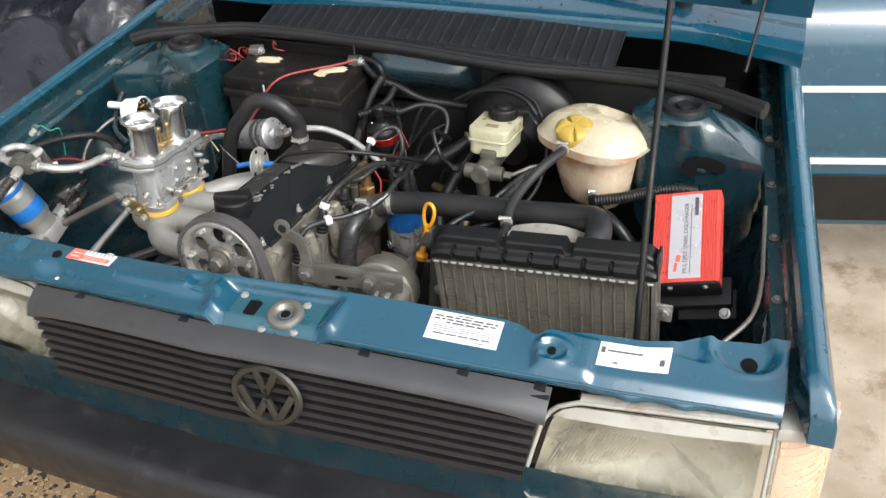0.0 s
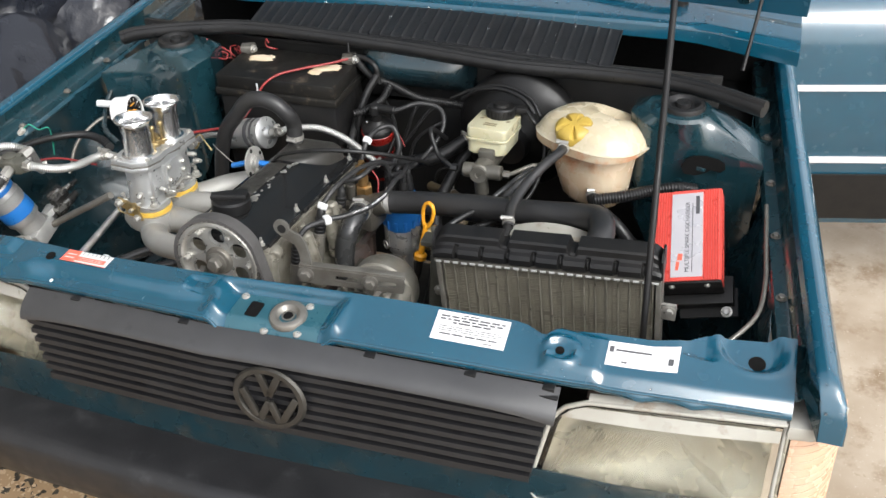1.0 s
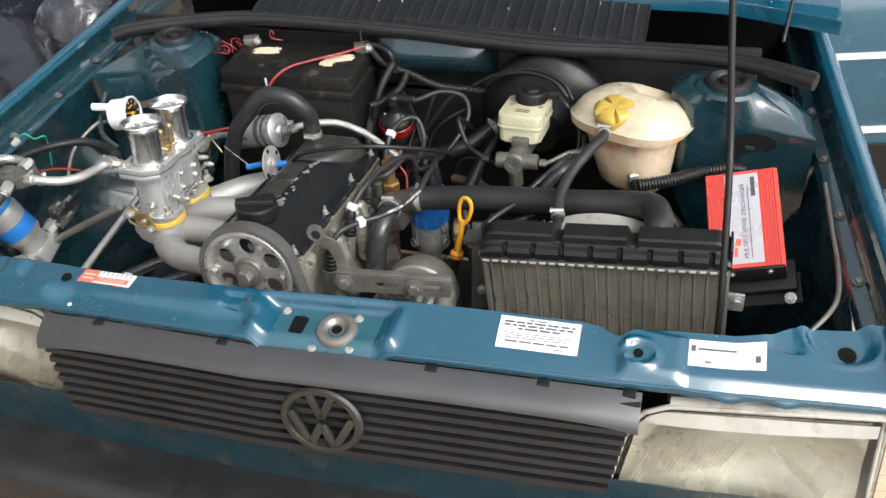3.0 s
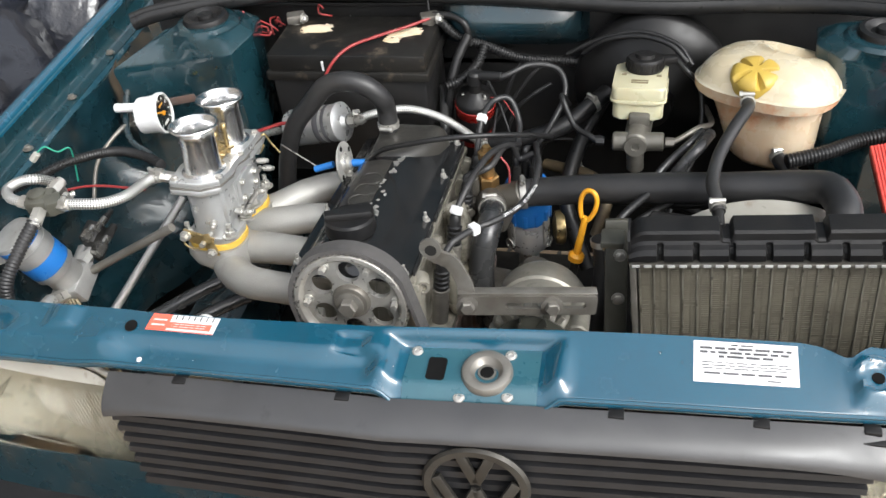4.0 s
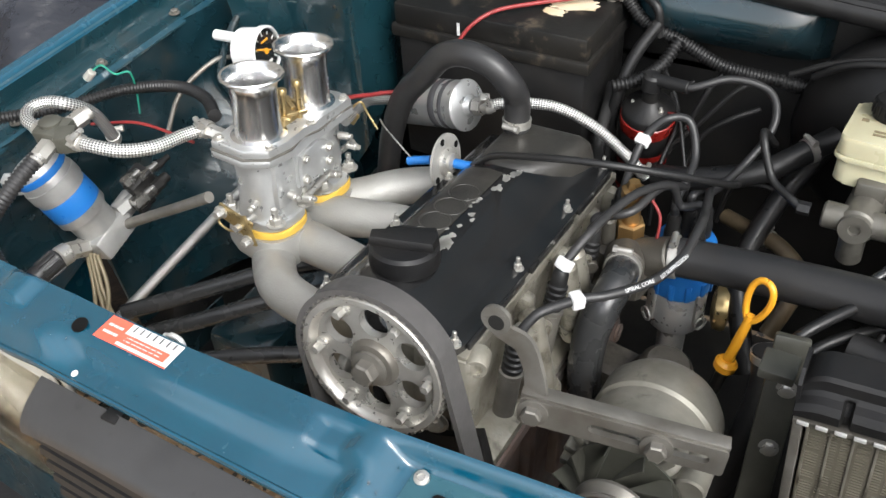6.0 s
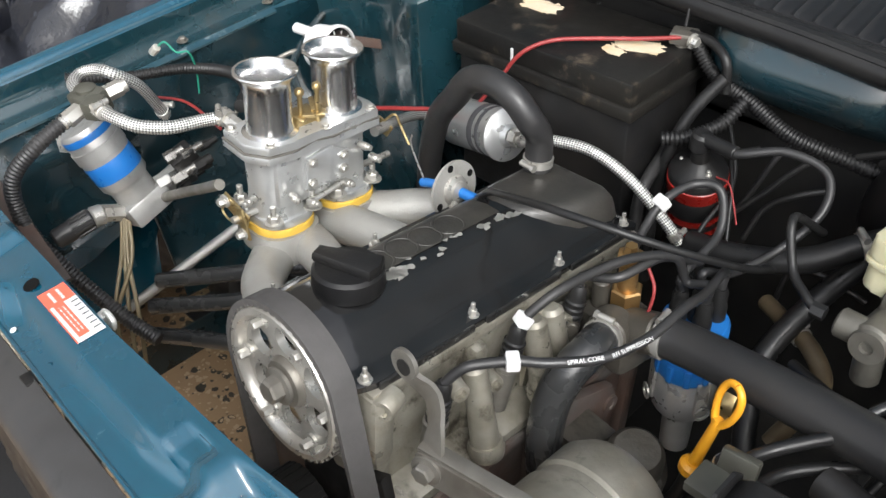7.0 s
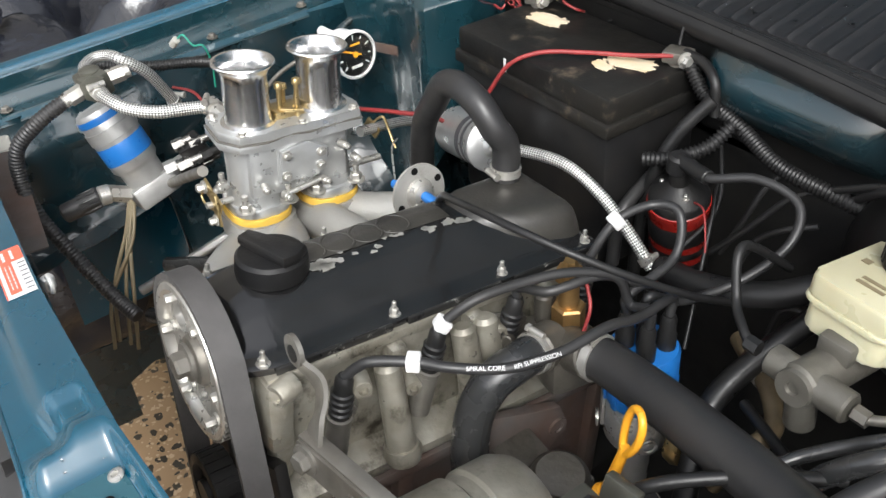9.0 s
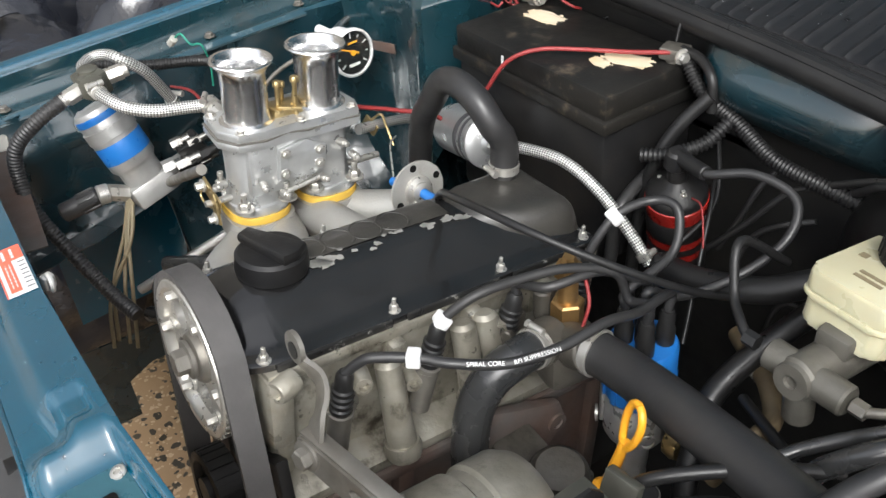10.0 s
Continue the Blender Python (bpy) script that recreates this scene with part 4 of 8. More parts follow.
tube(bm, [(-0.10, 0.985, 0.918), (0.15, 0.965, 0.918), (0.36, 0.955, 0.918)], 0.005, 8)
lathe(bm, (0.455, 0.915, 0.872), (0, 0, 1), [(0.018, 0), (0.018, 0.035), (0.012, 0.045)], 16)
part("wiper_arm", bm, M_BLACK, car)
bm = fresh()
tube(bm, [(0.592, 0.745, 0.835), (0.603, 0.80, 0.93), (0.612, 0.85, 1.02)], 0.0034, 8)
part("hinge_strut", bm, M_BLACK, car)

# ---- bonnet, propped open ----
bm = fresh()
HY, HZ, HA = 0.86, 0.90, radians(70)


def bonnet_pt(u, v):
    x = -0.70 + 1.40 * u
    d = 0.92 * v
    crown = 0.03 * (1 - (2 * u - 1) ** 2)
    return Vector((x * (1 - 0.03 * v) - 0.01, HY - d * math.cos(HA) + crown * math.sin(HA), HZ + d * math.sin(HA) + crown * math.cos(HA)))


sheet(bm, bonnet_pt, 30, 30, 0.004)
bonnet = part("bonnet", bm, M_PAINT, car, "teal bonnet propped upright")
bm = fresh()
for u0 in (0.05, 0.35, 0.62, 0.92):
    tube(bm, [bonnet_pt(u0 + (0.5 - u0) * 0.15 * k / 6, 0.04 + 0.9 * k / 6) + Vector((0, -0.012, -0.006)) for k in range(7)], 0.016, 8, 3)
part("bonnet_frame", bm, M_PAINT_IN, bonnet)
rod = thing("prop_rod", (0.512, 0.131, 0.70), "thin black steel rod propping the bonnet", "prop rod")
bm = fresh()
tube(bm, [(0.512, 0.131, 0.690), (0.509, 0.145, 0.76), (0.499, 0.222, 0.90), (0.487, 0.345, 1.00), (0.470, 0.52, 1.15), (0.455, 0.665, 1.30)], 0.0048, 10, 8)
part("rod", bm, M_BLACK, rod)

# ---- open door ----
door_m = basis((0.645, 1.13, 0.0), (math.cos(radians(14)), math.sin(radians(14)), 0), (0, 0, 1))


def door_pt(u, v):
    b = 0.075 * math.sin(math.pi * min(1, v * 0.85 + 0.1)) ** 0.8 - 3.4 * max(0.0, v - 0.80) ** 2
    return door_m @ Vector((1.15 * u, 0.28 + 0.62 * v, b))


bm = fresh()
sheet(bm, door_pt, 24, 24, 0.05)
door = part("front_door", bm, M_PAINT, car, "open teal front door with white pinstripes")
for z0, z1, m_, nm in ((0.30, 0.440, M_BLACK, "door_sill_strip"), (0.475, 0.490, M_WHITE, "pinstripe"), (0.655, 0.668, M_WHITE, "pinstripe")):
    bm = fresh()

    def strip_pt(u, v, z0=z0, z1=z1):
        w = (z0 + (z1 - z0) * v - 0.28) / 0.62
        return door_pt(0.01 + 0.98 * u, w) + door_m.to_3x3() @ Vector((0, 0, 0.006))

    sheet(bm, strip_pt, 20, 3, 0.005)
    part(nm, bm, m_, door)

# ---- rain water standing in beads on the car ----
def beads(label, fn, u0, u1, v0, v1, n, seed, r0=0.0012, r1=0.0034):
    r3 = random.Random(seed)
    bm = fresh()
    base = bmesh.new()
    bmesh.ops.create_icosphere(base, subdivisions=2, radius=1.0)
    bv = [v.co.copy() for v in base.verts]
    bf = [[v.index for v in f.verts] for f in base.faces]
    base.free()
    V, F = [], []
    for _ in range(n):
        u, v = r3.uniform(u0, u1), r3.uniform(v0, v1)
        p = fn(u, v)
        du, dv = fn(min(1, u + 0.004), v) - p, fn(u, min(1, v + 0.004)) - p
        nrm = du.cross(dv)
        if nrm.length < 1e-9:
            continue
        nrm.normalize()
        nrm = nrm if nrm.z > 0 else -nrm
        m = facing(p, nrm).to_3x3()
        r = r0 + (r1 - r0) * r3.random() ** 3
        o = len(V)
        V += [p + m @ Vector((c.x * r * r3.uniform(0.95, 1.05), c.y * r, max(c.z, -0.2) * r * 0.55)) for c in bv]
        F += [[o + i for i in f] for f in bf]
    bm.free()
    me = bpy.data.meshes.new("water_beads")
    me.from_pydata([tuple(p) for p in V], [], F)
    for poly in me.polygons:
        poly.use_smooth = True
    me.materials.append(M_DROP)
    tagged(new("water_beads", me), label, "water drops", kind="stuff")


beads("clear rain beads on the front wing", lambda u, v: wing(u, v, 1), 0.02, 0.95, 0.30, 0.62, 330, 1, 0.0010, 0.0030)
beads("clear rain beads on the grille edge", band, 0.02, 0.98, 0.10, 0.98, 110, 2, 0.0008, 0.0026)
beads("clear rain beads on the bumper", bumper_pt, 0.05, 0.95, 0.10, 0.40, 420, 3, 0.0012, 0.005)
beads("clear rain beads on the scuttle", scuttle, 0.45, 0.98, 0.1, 0.95, 220, 4)
beads("clear rain beads on the intake cover", ribbed, 0.05, 0.98, 0.1, 0.9, 160, 5)
beads("clear rain beads on the lock panel", panel_sheet, 0.02, 0.99, 0.15, 0.85, 60, 6, 0.0008, 0.002)

# ---- rubbish bags beside the car ----
def bag(at, r, seed, sq=(1, 1, 0.8)):
    b = thing("rubbish_bag", (at[0], at[1], 0), "knotted shiny black plastic rubbish bag", "rubbish bag", "rubbish bags")
    bm = fresh()
    bmesh.ops.create_icosphere(bm, subdivisions=5, radius=1.0)
    for v in bm.verts:
        d = v.co.normalized()
        q = d * 2.2 + Vector((seed, seed * 2.1, 0))
        th = math.atan2(d.y, d.x)
        fold = abs(math.sin(9 * th + 4 * noise.noise(q * 1.7))) ** 0.6
        k = 1 + 0.14 * noise.noise(q) + 0.05 * fold * (1 - d.z * d.z * 0.6) + 0.05 * abs(noise.noise(q * 4.1)) - 0.05 * abs(noise.noise(Vector((q.x * 7, q.y * 7, q.z * 2)))) - 0.035 * abs(noise.noise(Vector((q.x * 14, q.y * 14, q.z * 5))))
        v.co = Vector((d.x * sq[0], d.y * sq[1], d.z * sq[2])) * r * k + Vector((at[0], at[1], at[2]))
        v.co.z = max(v.co.z, 0.005)
    part("sack", bm, M_BAG, b, sharp=80)
    bm = fresh()
    tube(bm, [(at[0], at[1], at[2] + r * sq[2] * 0.9), (at[0] + 0.02, at[1], at[2] + r * sq[2] * 1.05), (at[0] + 0.05, at[1] + 0.03, at[2] + r * sq[2] * 1.15)], lambda t: 0.02 + 0.03 * t, 12)
    part("knot", bm, M_BAG, b)


bag((-1.14, 0.62, 0.42), 0.34, 1.3, (0.9, 1.1, 1.15))
bag((-1.20, 1.20, 0.46), 0.40, 4.1, (1, 1.1, 1.05))
bag((-1.72, 0.85, 0.50), 0.48, 7.7, (1, 1.1, 1.0))
bag((-1.22, 0.12, 0.34), 0.30, 9.2, (1, 1, 1.1))
bag((-1.40, 0.95, 0.82), 0.36, 12.9, (1, 1.3, 0.8))
bag((-1.80, 1.60, 0.55), 0.52, 15.2)
bag((-1.75, 0.15, 0.42), 0.42, 18.4)

# ---- engine ----
engine = thing("engine", (-0.15, 0.3, 0.25), "four-cylinder petrol engine with black cam cover and cast alloy head", "engine")
E = pose(-0.163, 0.27, 0.706, -6.5, 0, 0)
E3 = E.to_3x3()


def on_engine(x, y, z):
    return E @ Vector((x, y, z))


# cam cover
CSEC = [(-0.078, 0.0), (-0.078, 0.006), (-0.064, 0.007), (-0.061, 0.014), (-0.051, 0.025), (-0.037, 0.0340), (-0.018, 0.0378), (0.004, 0.0370), (0.018, 0.0340), (0.033, 0.0272), (0.047, 0.0180), (0.058, 0.010), (0.078, 0.007), (0.078, 0.0)]


def cover_pt(u, v):
    y = -0.139 + 0.377 * v
    k = u * (len(CSEC) - 1)
    i = min(int(k), len(CSEC) - 2)
    f = k - i
    x, z = (CSEC[i][j] * (1 - f) + CSEC[i + 1][j] * f for j in (0, 1))
    nose = max(0.0, 1 - v / 0.13)
    end = math.sqrt(max(0.0, 1 - nose ** 2.4)) * min(1.0, sstep(0.0, 0.05, 1 - v)) ** 0.6
    z = min(z, 0.007) + max(0.0, z - 0.007) * end
    x *= 1 - 0.12 * max(0.0, 1 - v / 0.09) ** 2
    return on_engine(x, y, z)


bm = fresh()
sheet(bm, cover_pt, 60, 50, 0.002)
cam_cover = part("cam_cover", bm, M_COVER, engine, "black enamelled cam cover with chipped paint", 45)
bm = fresh()
HUMP = [(-0.036, 0.118), (-0.022, 0.112), (0.004, 0.116), (0.020, 0.126), (0.038, 0.150), (0.050, 0.175), (0.057, 0.218), (0.054, 0.229), (0.044, 0.234), (-0.040, 0.234), (-0.048, 0.222), (-0.044, 0.140)]
loops = []
for h, k in ((0.006, 1.06), (0.022, 1.0), (0.032, 0.95), (0.0385, 0.86), (0.0410, 0.74), (0.0415, 0.55)):
    loops.append([bm.verts.new(on_engine(-0.004 + (x + 0.004) * k, 0.165 + (y - 0.165) * k + 0.012 * (1 - k), h)) for x, y in HUMP])
for a, b in zip(loops, loops[1:]):
    for k in range(len(HUMP)):
        bm.faces.new((a[k], a[(k + 1) % len(HUMP)], b[(k + 1) % len(HUMP)], b[k]))
bm.faces.new(loops[-1])
bm.faces.new(loops[0][::-1])
part("breather_housing", bm, M_COVER_TOP, cam_cover, "dull dusty black raised housing", 50)
bm = fresh()


def dull(u, v):
    a = cover_pt(0.34 + 0.185 * u, 0.16 + 0.50 * v)
    return a + E3 @ Vector((0, 0, 0.0008))


sheet(bm, dull, 12, 24)
part("cover_crown", bm, M_COVER_TOP, cam_cover)
# raised ring marks on the crown and worn spots where bare metal shows
for k in range(4):
    bm = fresh()
    c = on_engine(-0.016, -0.035 + 0.030 * k, 0.0385)
    lathe(bm, c, E3 @ Vector((0, 0, 1)), [(0.017, 0), (0.0165, 0.0005), (0.0150, 0.0005), (0.0145, 0)], 28, caps=False)
    part("raised_ring", bm, M_COVER_TOP, cam_cover)
rng = random.Random(5)
bm = fresh()
for cu, cv, n, s in ((0.555, 0.27, 11, 0.008), (0.56, 0.30, 7, 0.006), (0.565, 0.42, 4, 0.004), (0.54, 0.50, 3, 0.004), (0.555, 0.58, 5, 0.005), (0.555, 0.64, 5, 0.006), (0.575, 0.68, 4, 0.007), (0.52, 0.47, 3, 0.004), (0.535, 0.36, 2, 0.004)):
    for _ in range(n):
        u, v = cu + rng.gauss(0, 0.010), cv + rng.gauss(0, 0.014)
        c = cover_pt(u, v)
        du, dv = (cover_pt(u + 0.01, v) - c).normalized(), (cover_pt(u, v + 0.01) - c).normalized()
        nrm = du.cross(dv).normalized()
        nrm = nrm if nrm.z > 0 else -nrm
        q = [bm.verts.new(c + nrm * 0.0009 + (du * math.cos(a) + dv * 1.6 * math.sin(a)) * s * rng.uniform(0.25, 0.75)) for a in np.linspace(0, 2 * math.pi, 10)[:-1]]
        bm.faces.new(q)
chips = part("chipped_paint", bm, M_MANIFOLD, cam_cover)
chips["kind"] = "stuff"
for x, y in ((0.069, -0.122), (0.069, 0.002), (0.069, 0.121), (-0.070, -0.11), (-0.070, 0.01), (-0.070, 0.12), (0.069, 0.226)):
    bolt(cam_cover, on_engine(x, y, 0.0065), E3 @ Vector((0, 0, 1)), 0.0042, 0.0062, M_STEEL, stud=0.008)
for y0, y1 in ((-0.116, -0.006), (0.010, 0.113), (0.129, 0.220)):
    bm = fresh()
    box(bm, (0.0795, (y0 + y1) / 2, 0.0035), (0.003, y1 - y0, 0.0075), bevel=0.001, m=E)
    part("flange_edge", bm, M_CHIPPED, cam_cover, "black flange edge chipped to bare metal")
# oil filler cap
CAP = on_engine(-0.008, -0.074, 0.029)
bm = fresh()
up = E3 @ Vector((0, 0, 1))
lathe(bm, CAP, up, [(0.028, -0.012), (0.028, 0.003), (0.0245, 0.005), (0.0315, 0.007), (0.0325, 0.011), (0.0315, 0.024), (0.0285, 0.027), (0.0, 0.027)], 40)
cap = part("oil_filler_cap", bm, M_BLACK, engine, "black plastic twist cap")
bm = fresh()
prism(bm, [(-0.031, -0.007), (0.027, -0.015), (0.031, 0.0), (0.027, 0.015), (-0.031, 0.007)], Matrix.Translation(CAP) @ E3.to_4x4() @ pose(0, 0, 0.025, 0, 0, 24), 0.012, 0.004)
part("cap_grip", bm, M_BLACK, cap)

# cylinder head with bosses on the plug side
bm = fresh()
box(bm, (0.002, 0.055, -0.066), (0.150, 0.352, 0.130), bevel=0.006, m=E)
head = part("cylinder_head", bm, M_CAST, engine, "oily cast alloy cylinder head")
for nm, at, size, rot, bev in [("head_rail", (0.004, 0.055, -0.006), (0.158, 0.362, 0.012), (0, 0, 0), 0.003), ("head_foot", (0.080, 0.05, -0.126), (0.056, 0.35, 0.020), (0, 14, 0), 0.008), ("end_boss", (0.06, -0.118, -0.04), (0.06, 0.024, 0.075), (0, 0, 0), 0.008)] + [("cast_rib", (0.074, y, -0.066), (0.026, 0.020, 0.110), (0, 6, 0), 0.008) for y in (-0.115, -0.005, 0.080, 0.165, 0.22)]:
    bm = fresh()
    box(bm, at, size, rot, bev, m=E)
    part(nm, bm, M_CAST, head)
for p0, p1 in (((-0.068, 0.246, 0.690), (-0.050, 0.242, 0.592)), ((-0.068, 0.326, 0.688), (-0.052, 0.326, 0.60)), ((-0.070, 0.352, 0.684), (-0.056, 0.352, 0.61))):
    bm = fresh()
    p0, p1 = Vector(p0), Vector(p1)
    cyl(bm, p0, p1, 0.0118, 0.0138, 20, 0.004)
    lathe(bm, p1, p1 - p0, [(0.016, -0.012), (0.018, -0.006), (0.016, 0.004)], 20)
    part("oil_drain_boss", bm, M_CAST, head)
for y, z in ((-0.138, -0.035), (-0.138, -0.075), (-0.06, -0.055), (0.10, -0.03)):
    ax = E3 @ Vector((0.25 if y < -0.1 else 1, -1 if y < -0.1 else 0, 0))
    bolt(head, on_engine(0.060 if y < -0.1 else 0.09, y, z), ax, 0.008, 0.006, M_STEEL_DULL)
for p_, r_ in (((-0.051, 0.2126, 0.693), 0.0085), ((-0.073, 0.1476, 0.709), 0.0105), ((-0.060, 0.265, 0.655), 0.008), ((-0.058, 0.36, 0.665), 0.009)):
    bm = fresh()
    ax = Vector((1, -0.25, 0.1)) if r_ < 0.010 else Vector((0.4, -1, 0.1))
    lathe(bm, Vector(p_) - ax.normalized() * 0.018, ax, [(r_ * 1.15, 0), (r_, 0.019), (r_ * 0.9, 0.0205), (r_ * 0.55, 0.0205), (r_ * 0.45, 0.016), (0.0, 0.016)], 24)
    part("boss_eye", bm, M_CAST, head)
bm = fresh()
box(bm, (0.0, 0.075, -0.280), (0.184, 0.40, 0.29), bevel=0.012, m=E)
block = part("engine_block", bm, M_BLOCK, engine, "rust-brown iron engine block")
for k in range(5):
    bm = fresh()
    box(bm, (0.096, -0.09 + 0.085 * k, -0.24), (0.018, 0.020, 0.18), bevel=0.006, m=E)
    part("block_rib", bm, M_BLOCK, block)
bm = fresh()
box(bm, (0.098, 0.075, -0.148), (0.022, 0.39, 0.016), bevel=0.005, m=E)
part("block_ledge", bm, M_BLOCK, block)
bm = fresh()
prism(bm, [(-0.05, -0.045), (0.045, -0.05), (0.06, -0.02), (0.075, -0.005), (0.062, 0.02), (0.03, 0.03), (-0.03, 0.05), (-0.055, 0.02)], basis(on_engine(0.118, 0.10, -0.155), E3 @ Vector((0, 1, 0)), E3 @ Vector((0, 0, 1))), 0.012, 0.003)
fl = part("block_flange", bm, M_BLOCK, block)
for a, b in ((0.06, -0.005), (-0.02, -0.03)):
    p = basis(on_engine(0.118, 0.10, -0.155), E3 @ Vector((0, 1, 0)), E3 @ Vector((0, 0, 1))) @ Vector((a, b, 0.012))
    bm = fresh()
    lathe(bm, p, (1, 0, 0), [(0.011, -0.002), (0.011, 0.003), (0.006, 0.003), (0.005, 0.0015)], 20)
    part("flange_eye", bm, M_BLOCK, fl)

# belt drive
SP = Vector((-0.153, 0.107, 0.711))
NF = (E3 @ Vector((0, -1, 0))).normalized()
sprocket = thing("cam_sprocket", SP, "worn steel adjustable cam sprocket with round holes", "sprocket")


def disc_with_holes(bm, m, r_out, r_in, hole_r, hole_c, n_holes, thick, per=24, turn=0.0):
    """Flat ring with round holes, both faces and walls, built sector by sector."""
    for s in range(n_holes):
        a0 = 2 * math.pi * (s - 0.5) / n_holes + turn
        a1 = 2 * math.pi * (s + 0.5) / n_holes + turn
        ac = (a0 + a1) / 2
        c = Vector((hole_c * math.cos(ac), hole_c * math.sin(ac)))
        outer, hole = [], []
        for k in range(per):
            t = 2 * math.pi * k / per + ac
            d = Vector((math.cos(t), math.sin(t)))
            hole.append(c + d * hole_r)
            lo, hi = hole_r, 3 * r_out
            for _ in range(40):
                mid = (lo + hi) / 2
                q = c + d * mid
                ang = (math.atan2(q.y, q.x) - ac + math.pi) % (2 * math.pi) - math.pi
                inside = r_in < q.length < r_out and abs(ang) < math.pi / n_holes
                lo, hi = (mid, hi) if inside else (lo, mid)
            outer.append(c + d * lo)
        for z in (0, thick):
            vo = [bm.verts.new(m @ Vector((p.x, p.y, z))) for p in outer]
            vh = [bm.verts.new(m @ Vector((p.x, p.y, z))) for p in hole]
            for k in range(per):
                bm.faces.new((vo[k], vo[(k + 1) % per], vh[(k + 1) % per], vh[k]))
        va = [bm.verts.new(m @ Vector((p.x, p.y, 0))) for p in hole]
        vb = [bm.verts.new(m @ Vector((p.x, p.y, thick))) for p in hole]
        for k in range(per):
            bm.faces.new((va[k], va[(k + 1) % per], vb[(k + 1) % per], vb[k]))


FACE = Matrix.Translation(SP) @ Matrix((Vector((1, 0, 0)), (E3 @ Vector((0, 0, 1))), NF)).transposed().to_4x4()
bm = fresh()
disc_with_holes(bm, FACE @ pose(0, 0, -0.016), 0.060, 0.020, 0.0142, 0.0415, 6, 0.008, 28, radians(30))
bmesh.ops.remove_doubles(bm, verts=bm.verts[:], dist=2e-5)
part("web", bm, M_STEEL, sprocket, "grey machined web with six holes", 30)
bm = fresh()
lathe(bm, SP - NF * 0.022, NF, [(0.070, 0), (0.070, 0.022), (0.069, 0.0235), (0.064, 0.0235), (0.0605, 0.020), (0.0595, 0.012), (0.0595, 0.002)], 72, caps=False)
part("rim", bm, M_STEEL, sprocket, "bright worn rim")
bm = fresh()
for k in range(46):
    a = 2 * math.pi * k / 46
    box(bm, (0.0707 * math.cos(a), 0.0707 * math.sin(a), -0.011), (0.0035, 0.0045, 0.022), (0, 0, math.degrees(a)), m=FACE)
part("teeth", bm, M_STEEL_DULL, sprocket)
bm = fresh()
lathe(bm, SP - NF * 0.018, NF, [(0.024, 0), (0.024, 0.012), (0.021, 0.016), (0.016, 0.017), (0.016, 0.019)], 32)
part("hub", bm, M_STEEL_DULL, sprocket)
bolt(sprocket, SP + NF * 0.0, NF, 0.0115, 0.012, M_STEEL_DULL, "centre_bolt")
for k in range(6):
    a = radians(60 * k + 62)
    bolt(sprocket, FACE @ Vector((0.055 * math.cos(a), 0.055 * math.sin(a), -0.008)), NF, 0.0045, 0.010, M_STEEL, "rim_bolt")



def belt_loop(r_top, n=48):
    """Outline in the sprocket's plane: round the cam sprocket, down to the two lower pulleys."""
    pts = [(r_top * math.cos(a), r_top * math.sin(a)) for a in np.linspace(radians(28), radians(196), n)]
    w = r_top - 0.0725
    pts += [(0.022 + (0.046 + w) * math.cos(a), -0.300 + (0.046 + w) * math.sin(a)) for a in np.linspace(radians(190), radians(300), 12)]
    pts += [(0.088 + (0.046 + w) * math.cos(a), -0.235 + (0.046 + w) * math.sin(a)) for a in np.linspace(radians(-60), radians(25), 12)]
    return pts


bm = fresh()
inner_l, outer_l = belt_loop(0.0725), belt_loop(0.0775)
rows = []
for (xi, yi), (xo, yo) in zip(inner_l, outer_l):
    rows.append([bm.verts.new(FACE @ Vector(p)) for p in ((xi, yi, -0.0225), (xi, yi, 0.0005), (xo, yo, 0.0005), (xo, yo, -0.0225))])
for a, b in zip(rows, rows[1:] + rows[:1]):
    for k in range(4):
        bm.faces.new((a[k], b[k], b[(k + 1) % 4], a[(k + 1) % 4]))
belt = thing("timing_belt", SP, "worn dark grey toothed timing belt round the cam sprocket", "belt")
part("band", bm, M_BELT, belt)
tm_ = bpy.data.meshes.new("belt_tooth")
tb = fresh()
box(tb, (0, 0, 0), (0.0022, 0.0040, 0.0225), bevel=0.0006)
tb.to_mesh(tm_)
tb.free()
tm_.materials.append(M_BELT)
for k in range(30):
    a = radians(22 + 6.0 * k)
    ob = new("tooth", tm_)
    ob.parent = belt
    ob.matrix_parent_inverse = WORLD_OF[belt].inverted()
    ob.matrix_basis = FACE @ pose(0.0718 * math.cos(a), 0.0718 * math.sin(a), -0.011, 0, 0, math.degrees(a))
for x, y, r in ((0.088, -0.235, 0.044), (0.022, -0.30, 0.044), (-0.005, -0.165, 0.040)):
    bm = fresh()
    lathe(bm, FACE @ Vector((x, y, -0.024)), NF, [(r, 0), (r, 0.025), (r * 0.8, 0.026), (r * 0.75, 0.018), (0.016, 0.018), (0.015, 0.028)], 40)
    pul = part("lower_pulley", bm, M_DARK, engine, "grimy toothed pulley")
    for k in range(24):
        a = 2 * math.pi * k / 24
        bm = fresh()
        box(bm, (x + r * math.cos(a), y + r * math.sin(a), -0.012), (0.003, r * 0.13, 0.024), (0, 0, math.degrees(a)), m=FACE)
        part("tooth", bm, M_DARK, pul)
bm = fresh()
prism(bm, [(-0.02, -0.05), (-0.01, -0.085), (0.05, -0.085), (0.092, -0.06), (0.13, -0.20), (0.12, -0.33), (0.0, -0.36), (-0.012, -0.2)], FACE @ pose(0, 0, -0.040), 0.012, 0.003)
